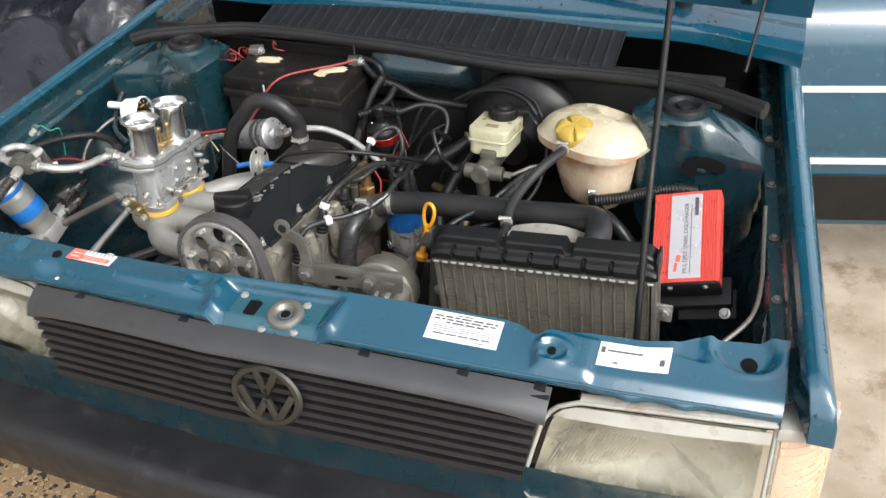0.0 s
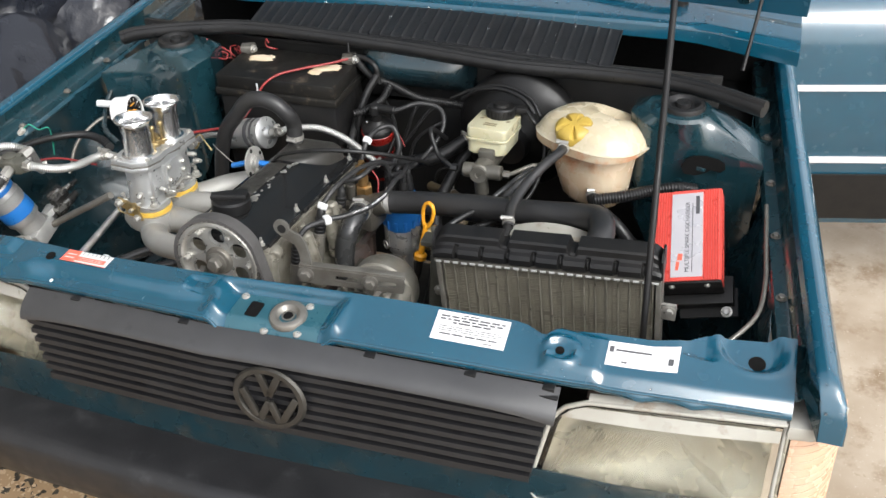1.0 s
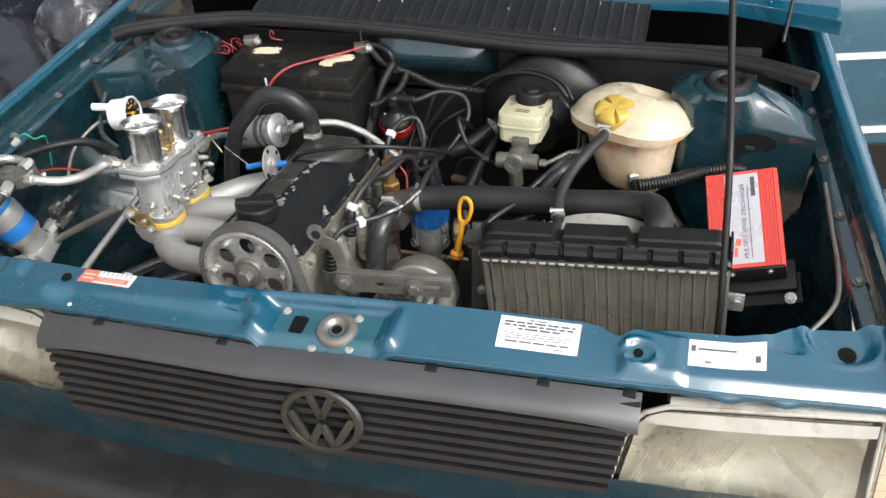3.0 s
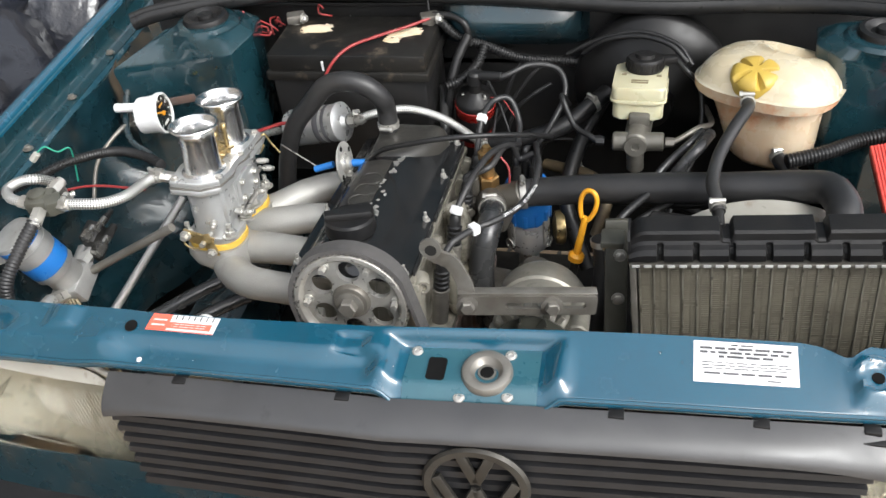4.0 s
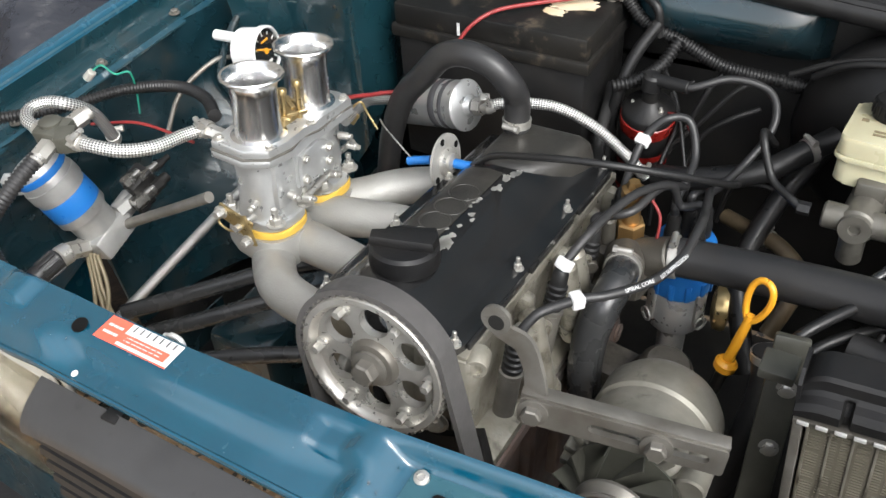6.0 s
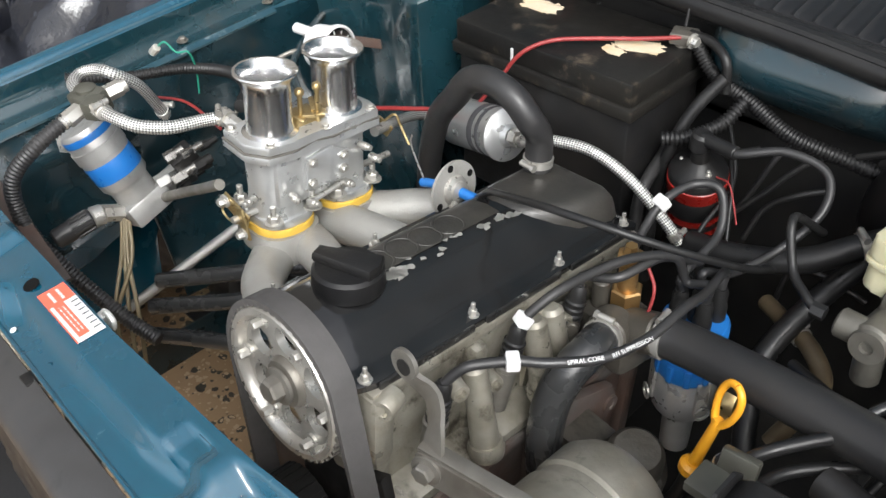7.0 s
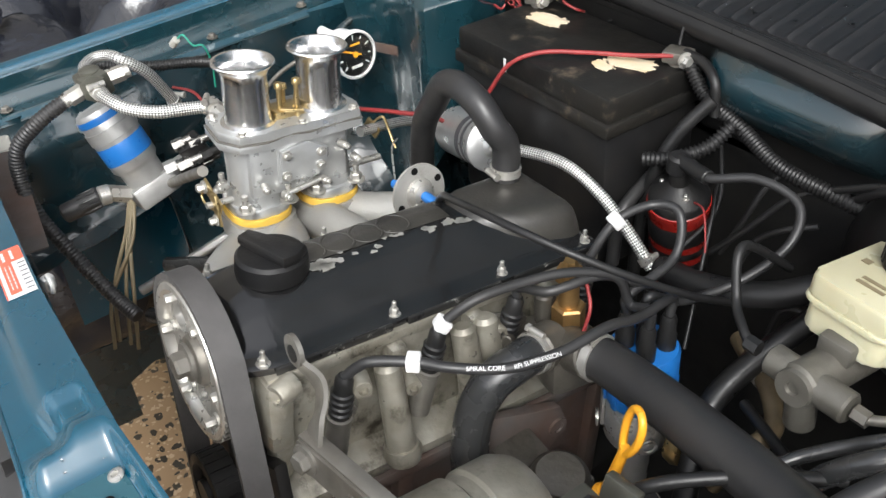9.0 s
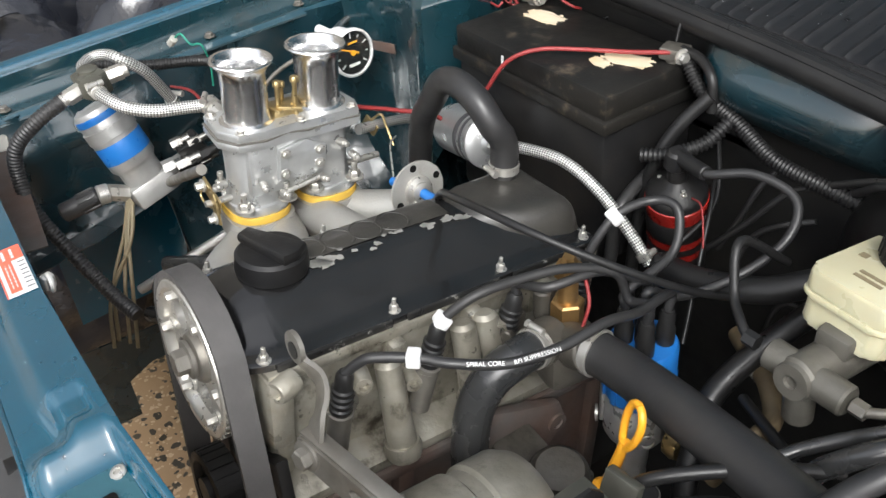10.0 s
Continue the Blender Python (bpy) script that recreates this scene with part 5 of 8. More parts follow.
part("belt_backplate", bm, M_BLACK, engine, "black belt back cover")

# intake manifold
manifold = thing("intake_manifold", (-0.40, 0.33, 0.60), "sandblasted cast alloy intake manifold with four curved runners", "manifold")
CX, CA, CB, CZ = -0.399, 0.285, 0.372, 0.650
LEAN = Matrix.Translation((-0.404, 0.3235, 0.660)) @ pose(0, 0, 0, -5.6, 0, 0) @ Matrix.Diagonal((1, 1, 0.905, 1)) @ Matrix.Translation((-CX, -(CA + CB) / 2, -CZ))


def settle(ob, m):
    """Turns all parts of a thing by m."""
    for c in ob.children:
        c.matrix_basis = m @ c.matrix_basis
        WORLD_OF[c] = m @ WORLD_OF[c]



for cy in (CA, CB):
    bm = fresh()
    loops = []
    for dx, dz, w, d in ((0, -0.006, 0.084, 0.076), (0.0, -0.020, 0.086, 0.078), (0.004, -0.034, 0.080, 0.074), (0.012, -0.048, 0.060, 0.060), (0.016, -0.052, 0.040, 0.040)):
        loops.append([bm.verts.new(LEAN @ Vector((CX + dx + x, cy + y, CZ + dz))) for x, y in rounded(w, d, min(w, d) * 0.36, 6)])
    n = len(loops[0])
    for a, b in zip(loops, loops[1:]):
        for k in range(n):
            bm.faces.new((a[k], a[(k + 1) % n], b[(k + 1) % n], b[k]))
    bm.faces.new(loops[0])
    bm.faces.new(loops[-1][::-1])
    part("riser", bm, M_MANIFOLD, manifold)
for pts in ([(-0.402, 0.280, 0.628), (-0.374, 0.240, 0.632), (-0.335, 0.206, 0.645), (-0.288, 0.187, 0.656), (-0.235, 0.180, 0.656), (-0.200, 0.178, 0.645)],
            [(-0.398, 0.300, 0.626), (-0.360, 0.292, 0.634), (-0.320, 0.280, 0.643), (-0.275, 0.268, 0.650), (-0.235, 0.262, 0.648), (-0.200, 0.262, 0.640)],
            [(-0.398, 0.345, 0.624), (-0.360, 0.346, 0.634), (-0.320, 0.350, 0.640), (-0.275, 0.356, 0.644), (-0.235, 0.360, 0.640), (-0.200, 0.360, 0.632)],
            [(-0.398, 0.372, 0.622), (-0.360, 0.396, 0.628), (-0.320, 0.425, 0.636), (-0.275, 0.448, 0.638), (-0.235, 0.455, 0.632), (-0.200, 0.455, 0.624)]):
    bm = fresh()
    tube(bm, pts, lambda t: 0.0255 - 0.0045 * min(1.0, t * 1.6), 24, 8)
    part("runner", bm, M_MANIFOLD, manifold)
for y1 in (0.160, 0.252, 0.360, 0.455):
    bm = fresh()
    prism(bm, rounded(0.058, 0.05, 0.015), basis((CX + 0.185, y1, CZ - 0.008 - 0.05 * (y1 - 0.16)), (0, 1, 0), (0, 0, 1)), 0.010, 0.002)
    part("port_flange", bm, M_MANIFOLD, manifold)
for y1, dz in ((0.165, 0.02), (0.26, 0.03), (0.30, 0.03), (0.45, 0.03)):
    bolt(manifold, (CX + 0.183, y1, CZ - 0.004 + dz), (-1, 0, 0.2), 0.0065, 0.007, M_STEEL)

# ---- carburettor ----
carb = thing("carburettor", (CX, (CA + CB) / 2, CZ), "twin-choke downdraught carburettor in bright cast alloy", "carburettor")
for cy in (CA, CB):
    bm = fresh()
    prism(bm, rounded(0.078, 0.070, 0.028, 6), pose(CX, cy, CZ - 0.006), 0.010, 0.0015)
    part("gasket", bm, M_GASKET, carb, "yellow insulating gasket")
    bm = fresh()
    prism(bm, rounded(0.074, 0.066, 0.024, 6), pose(CX, cy, CZ + 0.004), 0.012, 0.002)
    lathe(bm, (CX, cy, CZ + 0.014), (0, 0, 1), [(0.033, 0), (0.031, 0.006), (0.029, 0.03), (0.030, 0.085)], 32)
    part("throttle_barrel", bm, M_CARB, carb)
bm = fresh()
CM = (CA + CB) / 2
box(bm, (CX + 0.002, CM, CZ + 0.062), (0.058, 0.120, 0.070), bevel=0.006)
body = part("float_chamber", bm, M_CARB, carb)
for at, size in [((CX + 0.030, CM, CZ + 0.068), (0.010, 0.056, 0.052)), ((CX - 0.032, CM, CZ + 0.058), (0.014, 0.07, 0.045))] + [((CX + sx * 0.022, cy, CZ + 0.058), (0.010, 0.012, 0.080)) for cy in (CA, CB) for sx in (-1, 1)]:
    bm = fresh()
    box(bm, at, size, bevel=0.003)
    part("cast_web", bm, M_CARB, body)
bm = fresh()
prism(bm, [(-0.028, -0.020), (0.012, -0.024), (0.028, -0.016), (0.030, 0.012), (0.006, 0.026), (-0.026, 0.020)], basis((CX + 0.035, CM, CZ + 0.068), (0, 1, 0), (0, 0, 1)), 0.005, 0.001)
plate = part("side_plate", bm, M_CARB, carb)
for dy, dz in ((-0.022, -0.013), (0.021, -0.010), (0.022, 0.008), (-0.02, 0.014)):
    bolt(plate, (CX + 0.040, CM + dy, CZ + 0.068 + dz), (1, 0, 0), 0.0042, 0.004, M_STEEL, "screw")
# top cover: a flange with ears and a milled edge
bm = fresh()
TOP = [(-0.036, -0.080), (0.010, -0.084), (0.034, -0.070), (0.040, -0.040), (0.034, -0.012), (0.040, 0.010), (0.036, 0.050), (0.038, 0.076), (0.016, 0.084), (-0.030, 0.080), (-0.040, 0.040), (-0.040, -0.04)]
prism(bm, TOP, pose(CX, CM, CZ + 0.094), 0.010, 0.002)
prism(bm, [(x * 0.97, y * 0.98) for x, y in TOP], pose(CX, CM, CZ + 0.1055), 0.011, 0.002)
part("top_cover", bm, M_CARB, carb)
bm = fresh()
prism(bm, [(x * 1.01, y * 1.005) for x, y in TOP], pose(CX, CM, CZ + 0.1038), 0.002)
part("cover_gasket", bm, M_STEEL_DULL, carb)
for dx, dy in ((-0.030, -0.072), (0.030, -0.064), (0.034, 0.004), (0.030, 0.070), (-0.030, 0.070)):
    bolt(carb, (CX + dx, CM + dy, CZ + 0.1165), (0, 0, 1), 0.0042, 0.004, M_STEEL, "screw")
for cy in (CA, CB):
    bm = fresh()
    lathe(bm, (CX + 0.001, cy, CZ + 0.114), (0, 0, 1), [(0.030, 0.0), (0.030, 0.004), (0.0254, 0.006), (0.0246, 0.012), (0.0244, 0.056), (0.0252, 0.064), (0.0276, 0.070), (0.0308, 0.0738), (0.0328, 0.0755), (0.0334, 0.0772), (0.0326, 0.0788), (0.0300, 0.0786), (0.0266, 0.0750), (0.0240, 0.068), (0.0228, 0.058), (0.0220, 0.03), (0.0214, -0.06)], 56, caps=False)
    horn = part("intake_trumpet", bm, M_POLISH, carb, "polished spun aluminium trumpet")
    # near-black disc paints the shade deep in the trumpet
    bm = fresh()
    lathe(bm, (CX + 0.001, cy, CZ + 0.060), (0, 0, 1), [(0.0222, 0), (0.0222, 0.001)], 24)
    part("throttle_plate", bm, M_HOLE_SHADE, carb)
    bm = fresh()
    lathe(bm, (CX + 0.001, cy, CZ + 0.110), (0, 0, 1), [(0.006, 0), (0.006, 0.018), (0.004, 0.02), (0.004, 0.0)], 16)
    box(bm, (CX + 0.001, cy, CZ + 0.118), (0.040, 0.003, 0.008), bevel=0.0008)
    part("auxiliary_venturi", bm, M_GOLD, carb)
# jets and studs between the trumpets
for dx, dy, h in ((0.010, -0.010, 0.046), (0.016, 0.008, 0.050), (-0.010, 0.004, 0.034)):
    bm = fresh()
    cyl(bm, (CX + dx, CM + dy, CZ + 0.114), (CX + dx, CM + dy, CZ + 0.114 + h), 0.0028, seg=12)
    lathe(bm, (CX + dx, CM + dy, CZ + 0.114 + h - 0.006), (0, 0, 1), [(0.0050, 0), (0.0050, 0.005), (0.0035, 0.007)], 8)
    part("jet_stud", bm, M_GOLD, carb, "yellow-plated stud")
bm = fresh()
box(bm, (CX, CM, CZ + 0.120), (0.030, 0.034, 0.010), bevel=0.002)
for dx, dy, a in ((0.008, -0.016, 20), (-0.004, 0.016, -30), (0.018, 0.0, 70)):
    box(bm, (CX + dx, CM + dy, CZ + 0.127), (0.026, 0.006, 0.004), (0, 8, a), 0.001)
part("jet_cover", bm, M_GOLD, carb)
# base nuts on studs, linkage, accelerator screws
for cy, sx in ((CA, 1), (CB, 1), (CA, -1), (CB, -1)):
    for sy in (-1, 1):
        x, y = CX + sx * 0.031, cy + sy * 0.026
        bolt(carb, (x, y, CZ + 0.016), (0, 0, 1), 0.0072, 0.009, M_STEEL, "base_nut", stud=0.014)
bm = fresh()
cyl(bm, (CX + 0.004, CA - 0.060, CZ + 0.022), (CX + 0.004, CB + 0.075, CZ + 0.022), 0.0042, seg=12)
part("throttle_shaft", bm, M_STEEL, carb)
bm = fresh()
box(bm, (CX - 0.006, CA - 0.048, CZ + 0.026), (0.046, 0.003, 0.020), (0, 20, 0), 0.001)
box(bm, (CX + 0.012, CA - 0.052, CZ + 0.018), (0.014, 0.003, 0.040), (0, -15, 0), 0.001)
tube(bm, [(CX - 0.020, CA - 0.050, CZ + 0.032), (CX - 0.024, CA - 0.054, CZ + 0.020), (CX - 0.012, CA - 0.054, CZ + 0.012), (CX + 0.004, CA - 0.052, CZ + 0.014)], 0.0014, 8)
part("throttle_lever", bm, M_GOLD, carb)
bolt(carb, (CX - 0.022, CA - 0.050, CZ + 0.032), (0, -1, 0), 0.0055, 0.008, M_STEEL, "lever_nut")
bolt(carb, (CX + 0.014, CA - 0.054, CZ + 0.006), (0, -1, 0), 0.005, 0.007, M_STEEL, "lever_nut")
bm = fresh()
box(bm, (CX + 0.010, CB + 0.062, CZ + 0.070), (0.024, 0.003, 0.018), (0, 30, 10), 0.001)
tube(bm, [(CX + 0.012, CB + 0.06, CZ + 0.078), (CX + 0.024, CB + 0.068, CZ + 0.090), (CX + 0.030, CB + 0.072, CZ + 0.074), (CX + 0.042, CB + 0.074, CZ + 0.052)], 0.0016, 8)
part("rear_lever", bm, M_GOLD, carb)
for x, y, z, ax in ((CX + 0.036, CA - 0.004, CZ + 0.048, (1, -0.2, 0)), (CX + 0.036, CB + 0.004, CZ + 0.078, (1, 0.2, 0)), (CX + 0.037, CA + 0.018, CZ + 0.030, (1, 0, 0.2)), (CX + 0.037, CB - 0.020, CZ + 0.036, (1, 0, 0.2)), (CX + 0.036, CB + 0.02, CZ + 0.056, (1, 0, 0)), (CX + 0.02, CA - 0.040, CZ + 0.052, (0.3, -1, 0))):
    bm = fresh()
    a = Vector(ax).normalized()
    cyl(bm, (x, y, z), Vector((x, y, z)) + a * 0.012, 0.0048, seg=12, bevel=0.0006)
    lathe(bm, Vector((x, y, z)) + a * 0.012, a, [(0.0036, 0), (0.0036, 0.004), (0.002, 0.005)], 10)
    part("mixture_screw", bm, M_STEEL, carb)
bm = fresh()
cyl(bm, (CX + 0.038, CM - 0.022, CZ + 0.030), (CX + 0.038, CM + 0.026, CZ + 0.038), 0.0035, seg=10)
part("link_rod", bm, M_STEEL, carb)
# fuel inlet union
bm = fresh()
cyl(bm, (CX - 0.036, CA - 0.010, CZ + 0.106), (CX - 0.058, CA - 0.014, CZ + 0.112), 0.0085, seg=6)
lathe(bm, (CX - 0.056, CA - 0.014, CZ + 0.112), (-1, -0.1, 0.2), [(0.011, 0), (0.011, 0.012), (0.008, 0.014)], 12)
part("fuel_union", bm, M_STEEL, carb)

settle(carb, LEAN)

# ---- fuel system on the inner wing ----
pump = thing("fuel_pump", (-0.63, 0.21, 0.60), "cylindrical alloy fuel pump with a blue band", "fuel pump")
PT, PB = Vector((-0.664, 0.191, 0.720)), Vector((-0.625, 0.226, 0.596))
pa = (PB - PT).normalized()
bm = fresh()
lathe(bm, PT, pa, [(0.018, 0), (0.029, 0.002), (0.0318, 0.007), (0.0318, 0.084), (0.029, 0.088), (0.0265, 0.092), (0.0265, 0.112)], 36)
barrel = part("barrel", bm, M_ALLOY, pump)
bm = fresh()
lathe(bm, PT + pa * 0.048, pa, [(0.0320, 0), (0.0323, 0.001), (0.0323, 0.025), (0.0320, 0.026)], 36, caps=False)
part("blue_band", bm, M_BLUE, barrel, "blue printed band")
bm = fresh()
lathe(bm, PT + pa * 0.008, pa, [(0.0320, 0), (0.0323, 0.001), (0.0323, 0.008), (0.0320, 0.009)], 36, caps=False)
part("blue_label", bm, M_BLUE, barrel)
bm = fresh()
hm = facing(PB - pa * 0.02, pa, (0, 1, 0))
box(bm, (0, 0, 0.012), (0.050, 0.060, 0.030), bevel=0.004, m=hm)
cyl(bm, hm @ Vector((0.0, 0.028, 0.010)), hm @ Vector((0.0, 0.058, 0.010)), 0.014, seg=20)
part("pump_head", bm, M_ALLOY, pump)
bm = fresh()
cyl(bm, (-0.626, 0.192, 0.606), (-0.627, 0.168, 0.617), 0.0110, seg=6)
cyl(bm, (-0.627, 0.170, 0.616), (-0.628, 0.154, 0.617), 0.0130, seg=20, bevel=0.002)
part("inlet_union", bm, M_STEEL, pump)
bm = fresh()
cyl(bm, (-0.628, 0.158, 0.617), (-0.640, 0.108, 0.603), 0.0128, seg=28, bevel=0.003)
sock = part("inlet_connector", bm, M_HOSE, pump, "black ribbed plastic connector")
for k in range(10):
    a_ = 2 * math.pi * k / 10
    bm = fresh()
    box(bm, (0.0128 * math.cos(a_), 0.0128 * math.sin(a_), 0.016), (0.003, 0.0042, 0.024), (0, 0, math.degrees(a_)), 0.001, m=facing((-0.628, 0.158, 0.617), (-0.012, -0.050, -0.014)))
    part("grip_rib", bm, M_HOSE, sock)
for s in (-1, 1):
    bolt(pump, hm @ Vector((0.02, s * 0.02, 0.028)), pa, 0.006, 0.006, M_STEEL)
bm = fresh()
lathe(bm, PT + pa * 0.026, pa, [(0.0322, 0), (0.0334, 0.0005), (0.0334, 0.016), (0.0322, 0.0165)], 36, caps=False)
SB = PT + pa * 0.034 + Vector((-0.044, -0.020, -0.004))
prism(bm, [(-0.012, -0.013), (0.040, -0.013), (0.046, 0.0), (0.040, 0.013), (-0.006, 0.015), (-0.014, 0.006)], basis(SB, (0.9, 0.42, 0.10), (-0.2, 0.2, 1)), 0.004, 0.001)
part("mounting_strap", bm, M_ALLOY, pump)
bolt(pump, SB + basis(SB, (0.9, 0.42, 0.10), (-0.2, 0.2, 1)).to_3x3() @ Vector((0, 0, 0.004)), (0.42, -0.85, 0.25), 0.007, 0.006, M_STEEL)

TEE = Vector((-0.581, 0.182, 0.784))
tee = thing("fuel_pressure_regulator", TEE, "small black fuel regulator block with braided hoses on top", "regulator")
bm = fresh()
box(bm, TEE, (0.036, 0.030, 0.028), (10, 0, 12), 0.004)
box(bm, TEE + Vector((0.020, -0.004, 0.002)), (0.022, 0.022, 0.022), (8, 0, 35), 0.003)
lathe(bm, TEE + Vector((-0.004, 0, 0.012)), (0, 0, 1), [(0.012, 0), (0.012, 0.004), (0.009, 0.006)], 20)
part("block", bm, M_STAY, tee)
for d in ((0.030, -0.004, 0.003), (-0.026, 0.002, -0.002), (0.004, 0.028, 0.004), (0.004, -0.026, -0.006)):
    bm = fresh()
    v = Vector(d)
    cyl(bm, TEE + v * 0.5, TEE + v * 1.25, 0.0095, seg=6)
    cyl(bm, TEE + v * 1.2, TEE + v * 1.5, 0.0078, seg=16, bevel=0.001)
    part("union", bm, M_STEEL, tee)


def hose(name, label, pts, r, material, category="hose", ribs=None, seg=12, n=8, clamps=(), cm=None, group=""):
    h = thing(name, pts[0], label, category, group)
    bm = fresh()
    P = tube(bm, pts, r, seg, n, ribs)
    part("tube", bm, material, h, sharp=80)
    rr = r if not callable(r) else r(0.5)
    for k in clamps:
        i = min(len(P) - 2, max(1, int(k * (len(P) - 1))))
        clamp(h, P[i], P[i + 1] - P[i - 1], rr + 0.0005, cm or M_STEEL)
    return h


hose("braided_fuel_hose", "braided steel fuel hose running to the carburettor", [TEE + Vector((0.034, -0.004, 0.003)), (-0.522, 0.182, 0.785), (-0.501, 0.194, 0.779), (-0.484, 0.219, 0.773), (-0.477, 0.255, 0.768), LEAN @ Vector((CX - 0.062, CA - 0.014, CZ + 0.113))], 0.0074, M_BRAID, clamps=(0.03, 0.97))
hose("braided_fuel_hose", "braided steel fuel hose looped above the pump", [TEE + Vector((-0.030, 0.002, -0.002)), (-0.632, 0.187, 0.785), (-0.645, 0.203, 0.787), (-0.634, 0.218, 0.790), (-0.616, 0.228, 0.787), (-0.612, 0.252, 0.764), (-0.622, 0.272, 0.726), (-0.630, 0.283, 0.703)], 0.0070, M_BRAID, clamps=(0.96,))
hose("corrugated_cable_sleeve", "black corrugated cable sleeve hanging beside the fuel pump", [TEE + Vector((0.003, -0.032, -0.007)), (-0.586, 0.112, 0.757), (-0.598, 0.082, 0.728), (-0.598, 0.073, 0.690), (-0.570, 0.074, 0.655), (-0.532, 0.094, 0.602), (-0.490, 0.112, 0.565), (-0.450, 0.125, 0.550)], 0.0084, M_HOSE, "cable sleeve", (0.0046, 0.0014), 14)
hose("corrugated_cable_sleeve", "black corrugated cable sleeve along the inner wing", [(-0.735, 0.215, 0.745), (-0.700, 0.275, 0.735), (-0.655, 0.335, 0.738), (-0.590, 0.360, 0.745), (-0.530, 0.345, 0.752), (-0.472, 0.300, 0.768)], 0.0066, M_RUBBER, "cable sleeve", (0.0042, 0.0016), 14)
hose("cable", "thin dark red cable along the inner wing", [(-0.69, 0.30, 0.70), (-0.60, 0.30, 0.725), (-0.50, 0.285, 0.735)], 0.002, M_WIRE_RED, "cable", seg=8)
g0 = hose("cable", "green cable spliced above the inner wing", [(-0.678, 0.318, 0.768), (-0.664, 0.322, 0.776), (-0.652, 0.328, 0.764), (-0.636, 0.336, 0.766), (-0.645, 0.345, 0.735), (-0.652, 0.345, 0.70)], 0.0013, M_WIRE_GREEN, "cable", seg=6)
bm = fresh()
cyl(bm, (-0.686, 0.312, 0.758), (-0.676, 0.316, 0.768), 0.0055, seg=8, bevel=0.001)
part("connector", bm, M_BEZEL, g0)

# chrome unions and valve beside the pump
fit = thing("fuel_valve", (-0.616, 0.283, 0.655), "compact block of black and chromed fuel unions beside the pump", "valve")
VM = basis((-0.614, 0.285, 0.643), (0.12, 0.95, 0.18), (0.25, -0.2, 1))
bm = fresh()
box(bm, (0, 0, 0), (0.034, 0.040, 0.026), (0, 0, 12), 0.004, m=VM)
part("valve_block", bm, M_DARK, fit)
for u, v, w, r, ln, m_ in ((0.012, 0.016, 0.006, 0.0072, 0.030, M_SHADY_CHROME), (-0.010, 0.022, 0.002, 0.0078, 0.026, M_SHADY_CHROME), (0.016, -0.002, 0.016, 0.0088, 0.026, M_DARK), (-0.012, 0.000, 0.018, 0.0100, 0.034, M_SHADY_CHROME), (0.014, -0.020, 0.008, 0.0070, 0.028, M_SHADY_CHROME), (-0.010, -0.022, 0.012, 0.0082, 0.024, M_DARK), (-0.032, -0.008, 0.004, 0.0105, 0.026, M_ALLOY), (0.034, 0.010, 0.004, 0.0055, 0.026, M_DARK)):
    bm = fresh()
    p0, p1 = VM @ Vector((u - ln / 2, v, w)), VM @ Vector((u + ln / 2, v, w))
    cyl(bm, p0, p0 + (p1 - p0) * 0.55, r, seg=6)
    cyl(bm, p0 + (p1 - p0) * 0.5, p1, r * 0.74, seg=14, bevel=0.0008)
    part("union", bm, m_, fit)
hose("fuel_pipe", "grey metal pipe from pump to linkage", [(-0.612, 0.243, 0.608), (-0.560, 0.243, 0.639), (-0.500, 0.242, 0.674), (-0.449, 0.242, 0.704)], 0.0065, M_STEEL_DULL, "pipe")
hose("armoured_hose", "long straight armoured grey hose low beside the inner wing", [(-0.700, 0.180, 0.402), (-0.643, 0.338, 0.482), (-0.587, 0.495, 0.560)], 0.0075, M_BRAID, "rod")
for k, (x, y, z) in enumerate(((-0.560, 0.11, 0.50), (-0.545, 0.12, 0.50), (-0.530, 0.125, 0.50), (-0.55, 0.10, 0.49))):
    hose("cable", "limp tan cable hanging below the pump", [(-0.626 + 0.006 * k, 0.190, 0.602), (-0.606 + 0.008 * k, 0.168, 0.565), (x - 0.02, y + 0.02, z + 0.012), (x, y, 0.44)], 0.0028, M_WIRE_TAN, "cable", seg=6, group="tan cables")
for pts in ([(-0.640, 0.215, 0.470), (-0.560, 0.270, 0.492), (-0.480, 0.330, 0.512), (-0.400, 0.385, 0.520)], [(-0.625, 0.190, 0.448), (-0.545, 0.245, 0.468), (-0.465, 0.305, 0.486), (-0.390, 0.360, 0.492)], [(-0.60, 0.165, 0.43), (-0.52, 0.205, 0.445), (-0.43, 0.25, 0.455), (-0.35, 0.29, 0.455)]):
    hose("water_hose", "black rubber hose low beneath the intake manifold", pts, 0.011, M_HOSE_GLOSS, seg=14, group="low hoses")
hook = thing("cable_clip", (-0.31, 0.042, 0.71), "small white metal clip behind the lock panel", "clip")
bm = fresh()
box(bm, (-0.316, 0.040, 0.728), (0.010, 0.012, 0.016), (0, 10, 20), 0.003)
part("clip_body", bm, M_WHITE_METAL, hook)
bm = fresh()
tube(bm, [(-0.316, 0.040, 0.732), (-0.308, 0.041, 0.740), (-0.298, 0.041, 0.738), (-0.297, 0.040, 0.730), (-0.306, 0.040, 0.727)], 0.0026, 8)
part("clip_eye", bm, M_WHITE_METAL, hook)

# ---- pressure gauge hung on the inner wing ----
gauge = thing("pressure_gauge", (-0.60, 0.51, 0.66), "round white-cased gauge with black dial", "gauge")
GC = Vector((-0.607, 0.528, 0.708))
ga = Vector((0.97, 0.12, 0.10)).normalized()
bm = fresh()
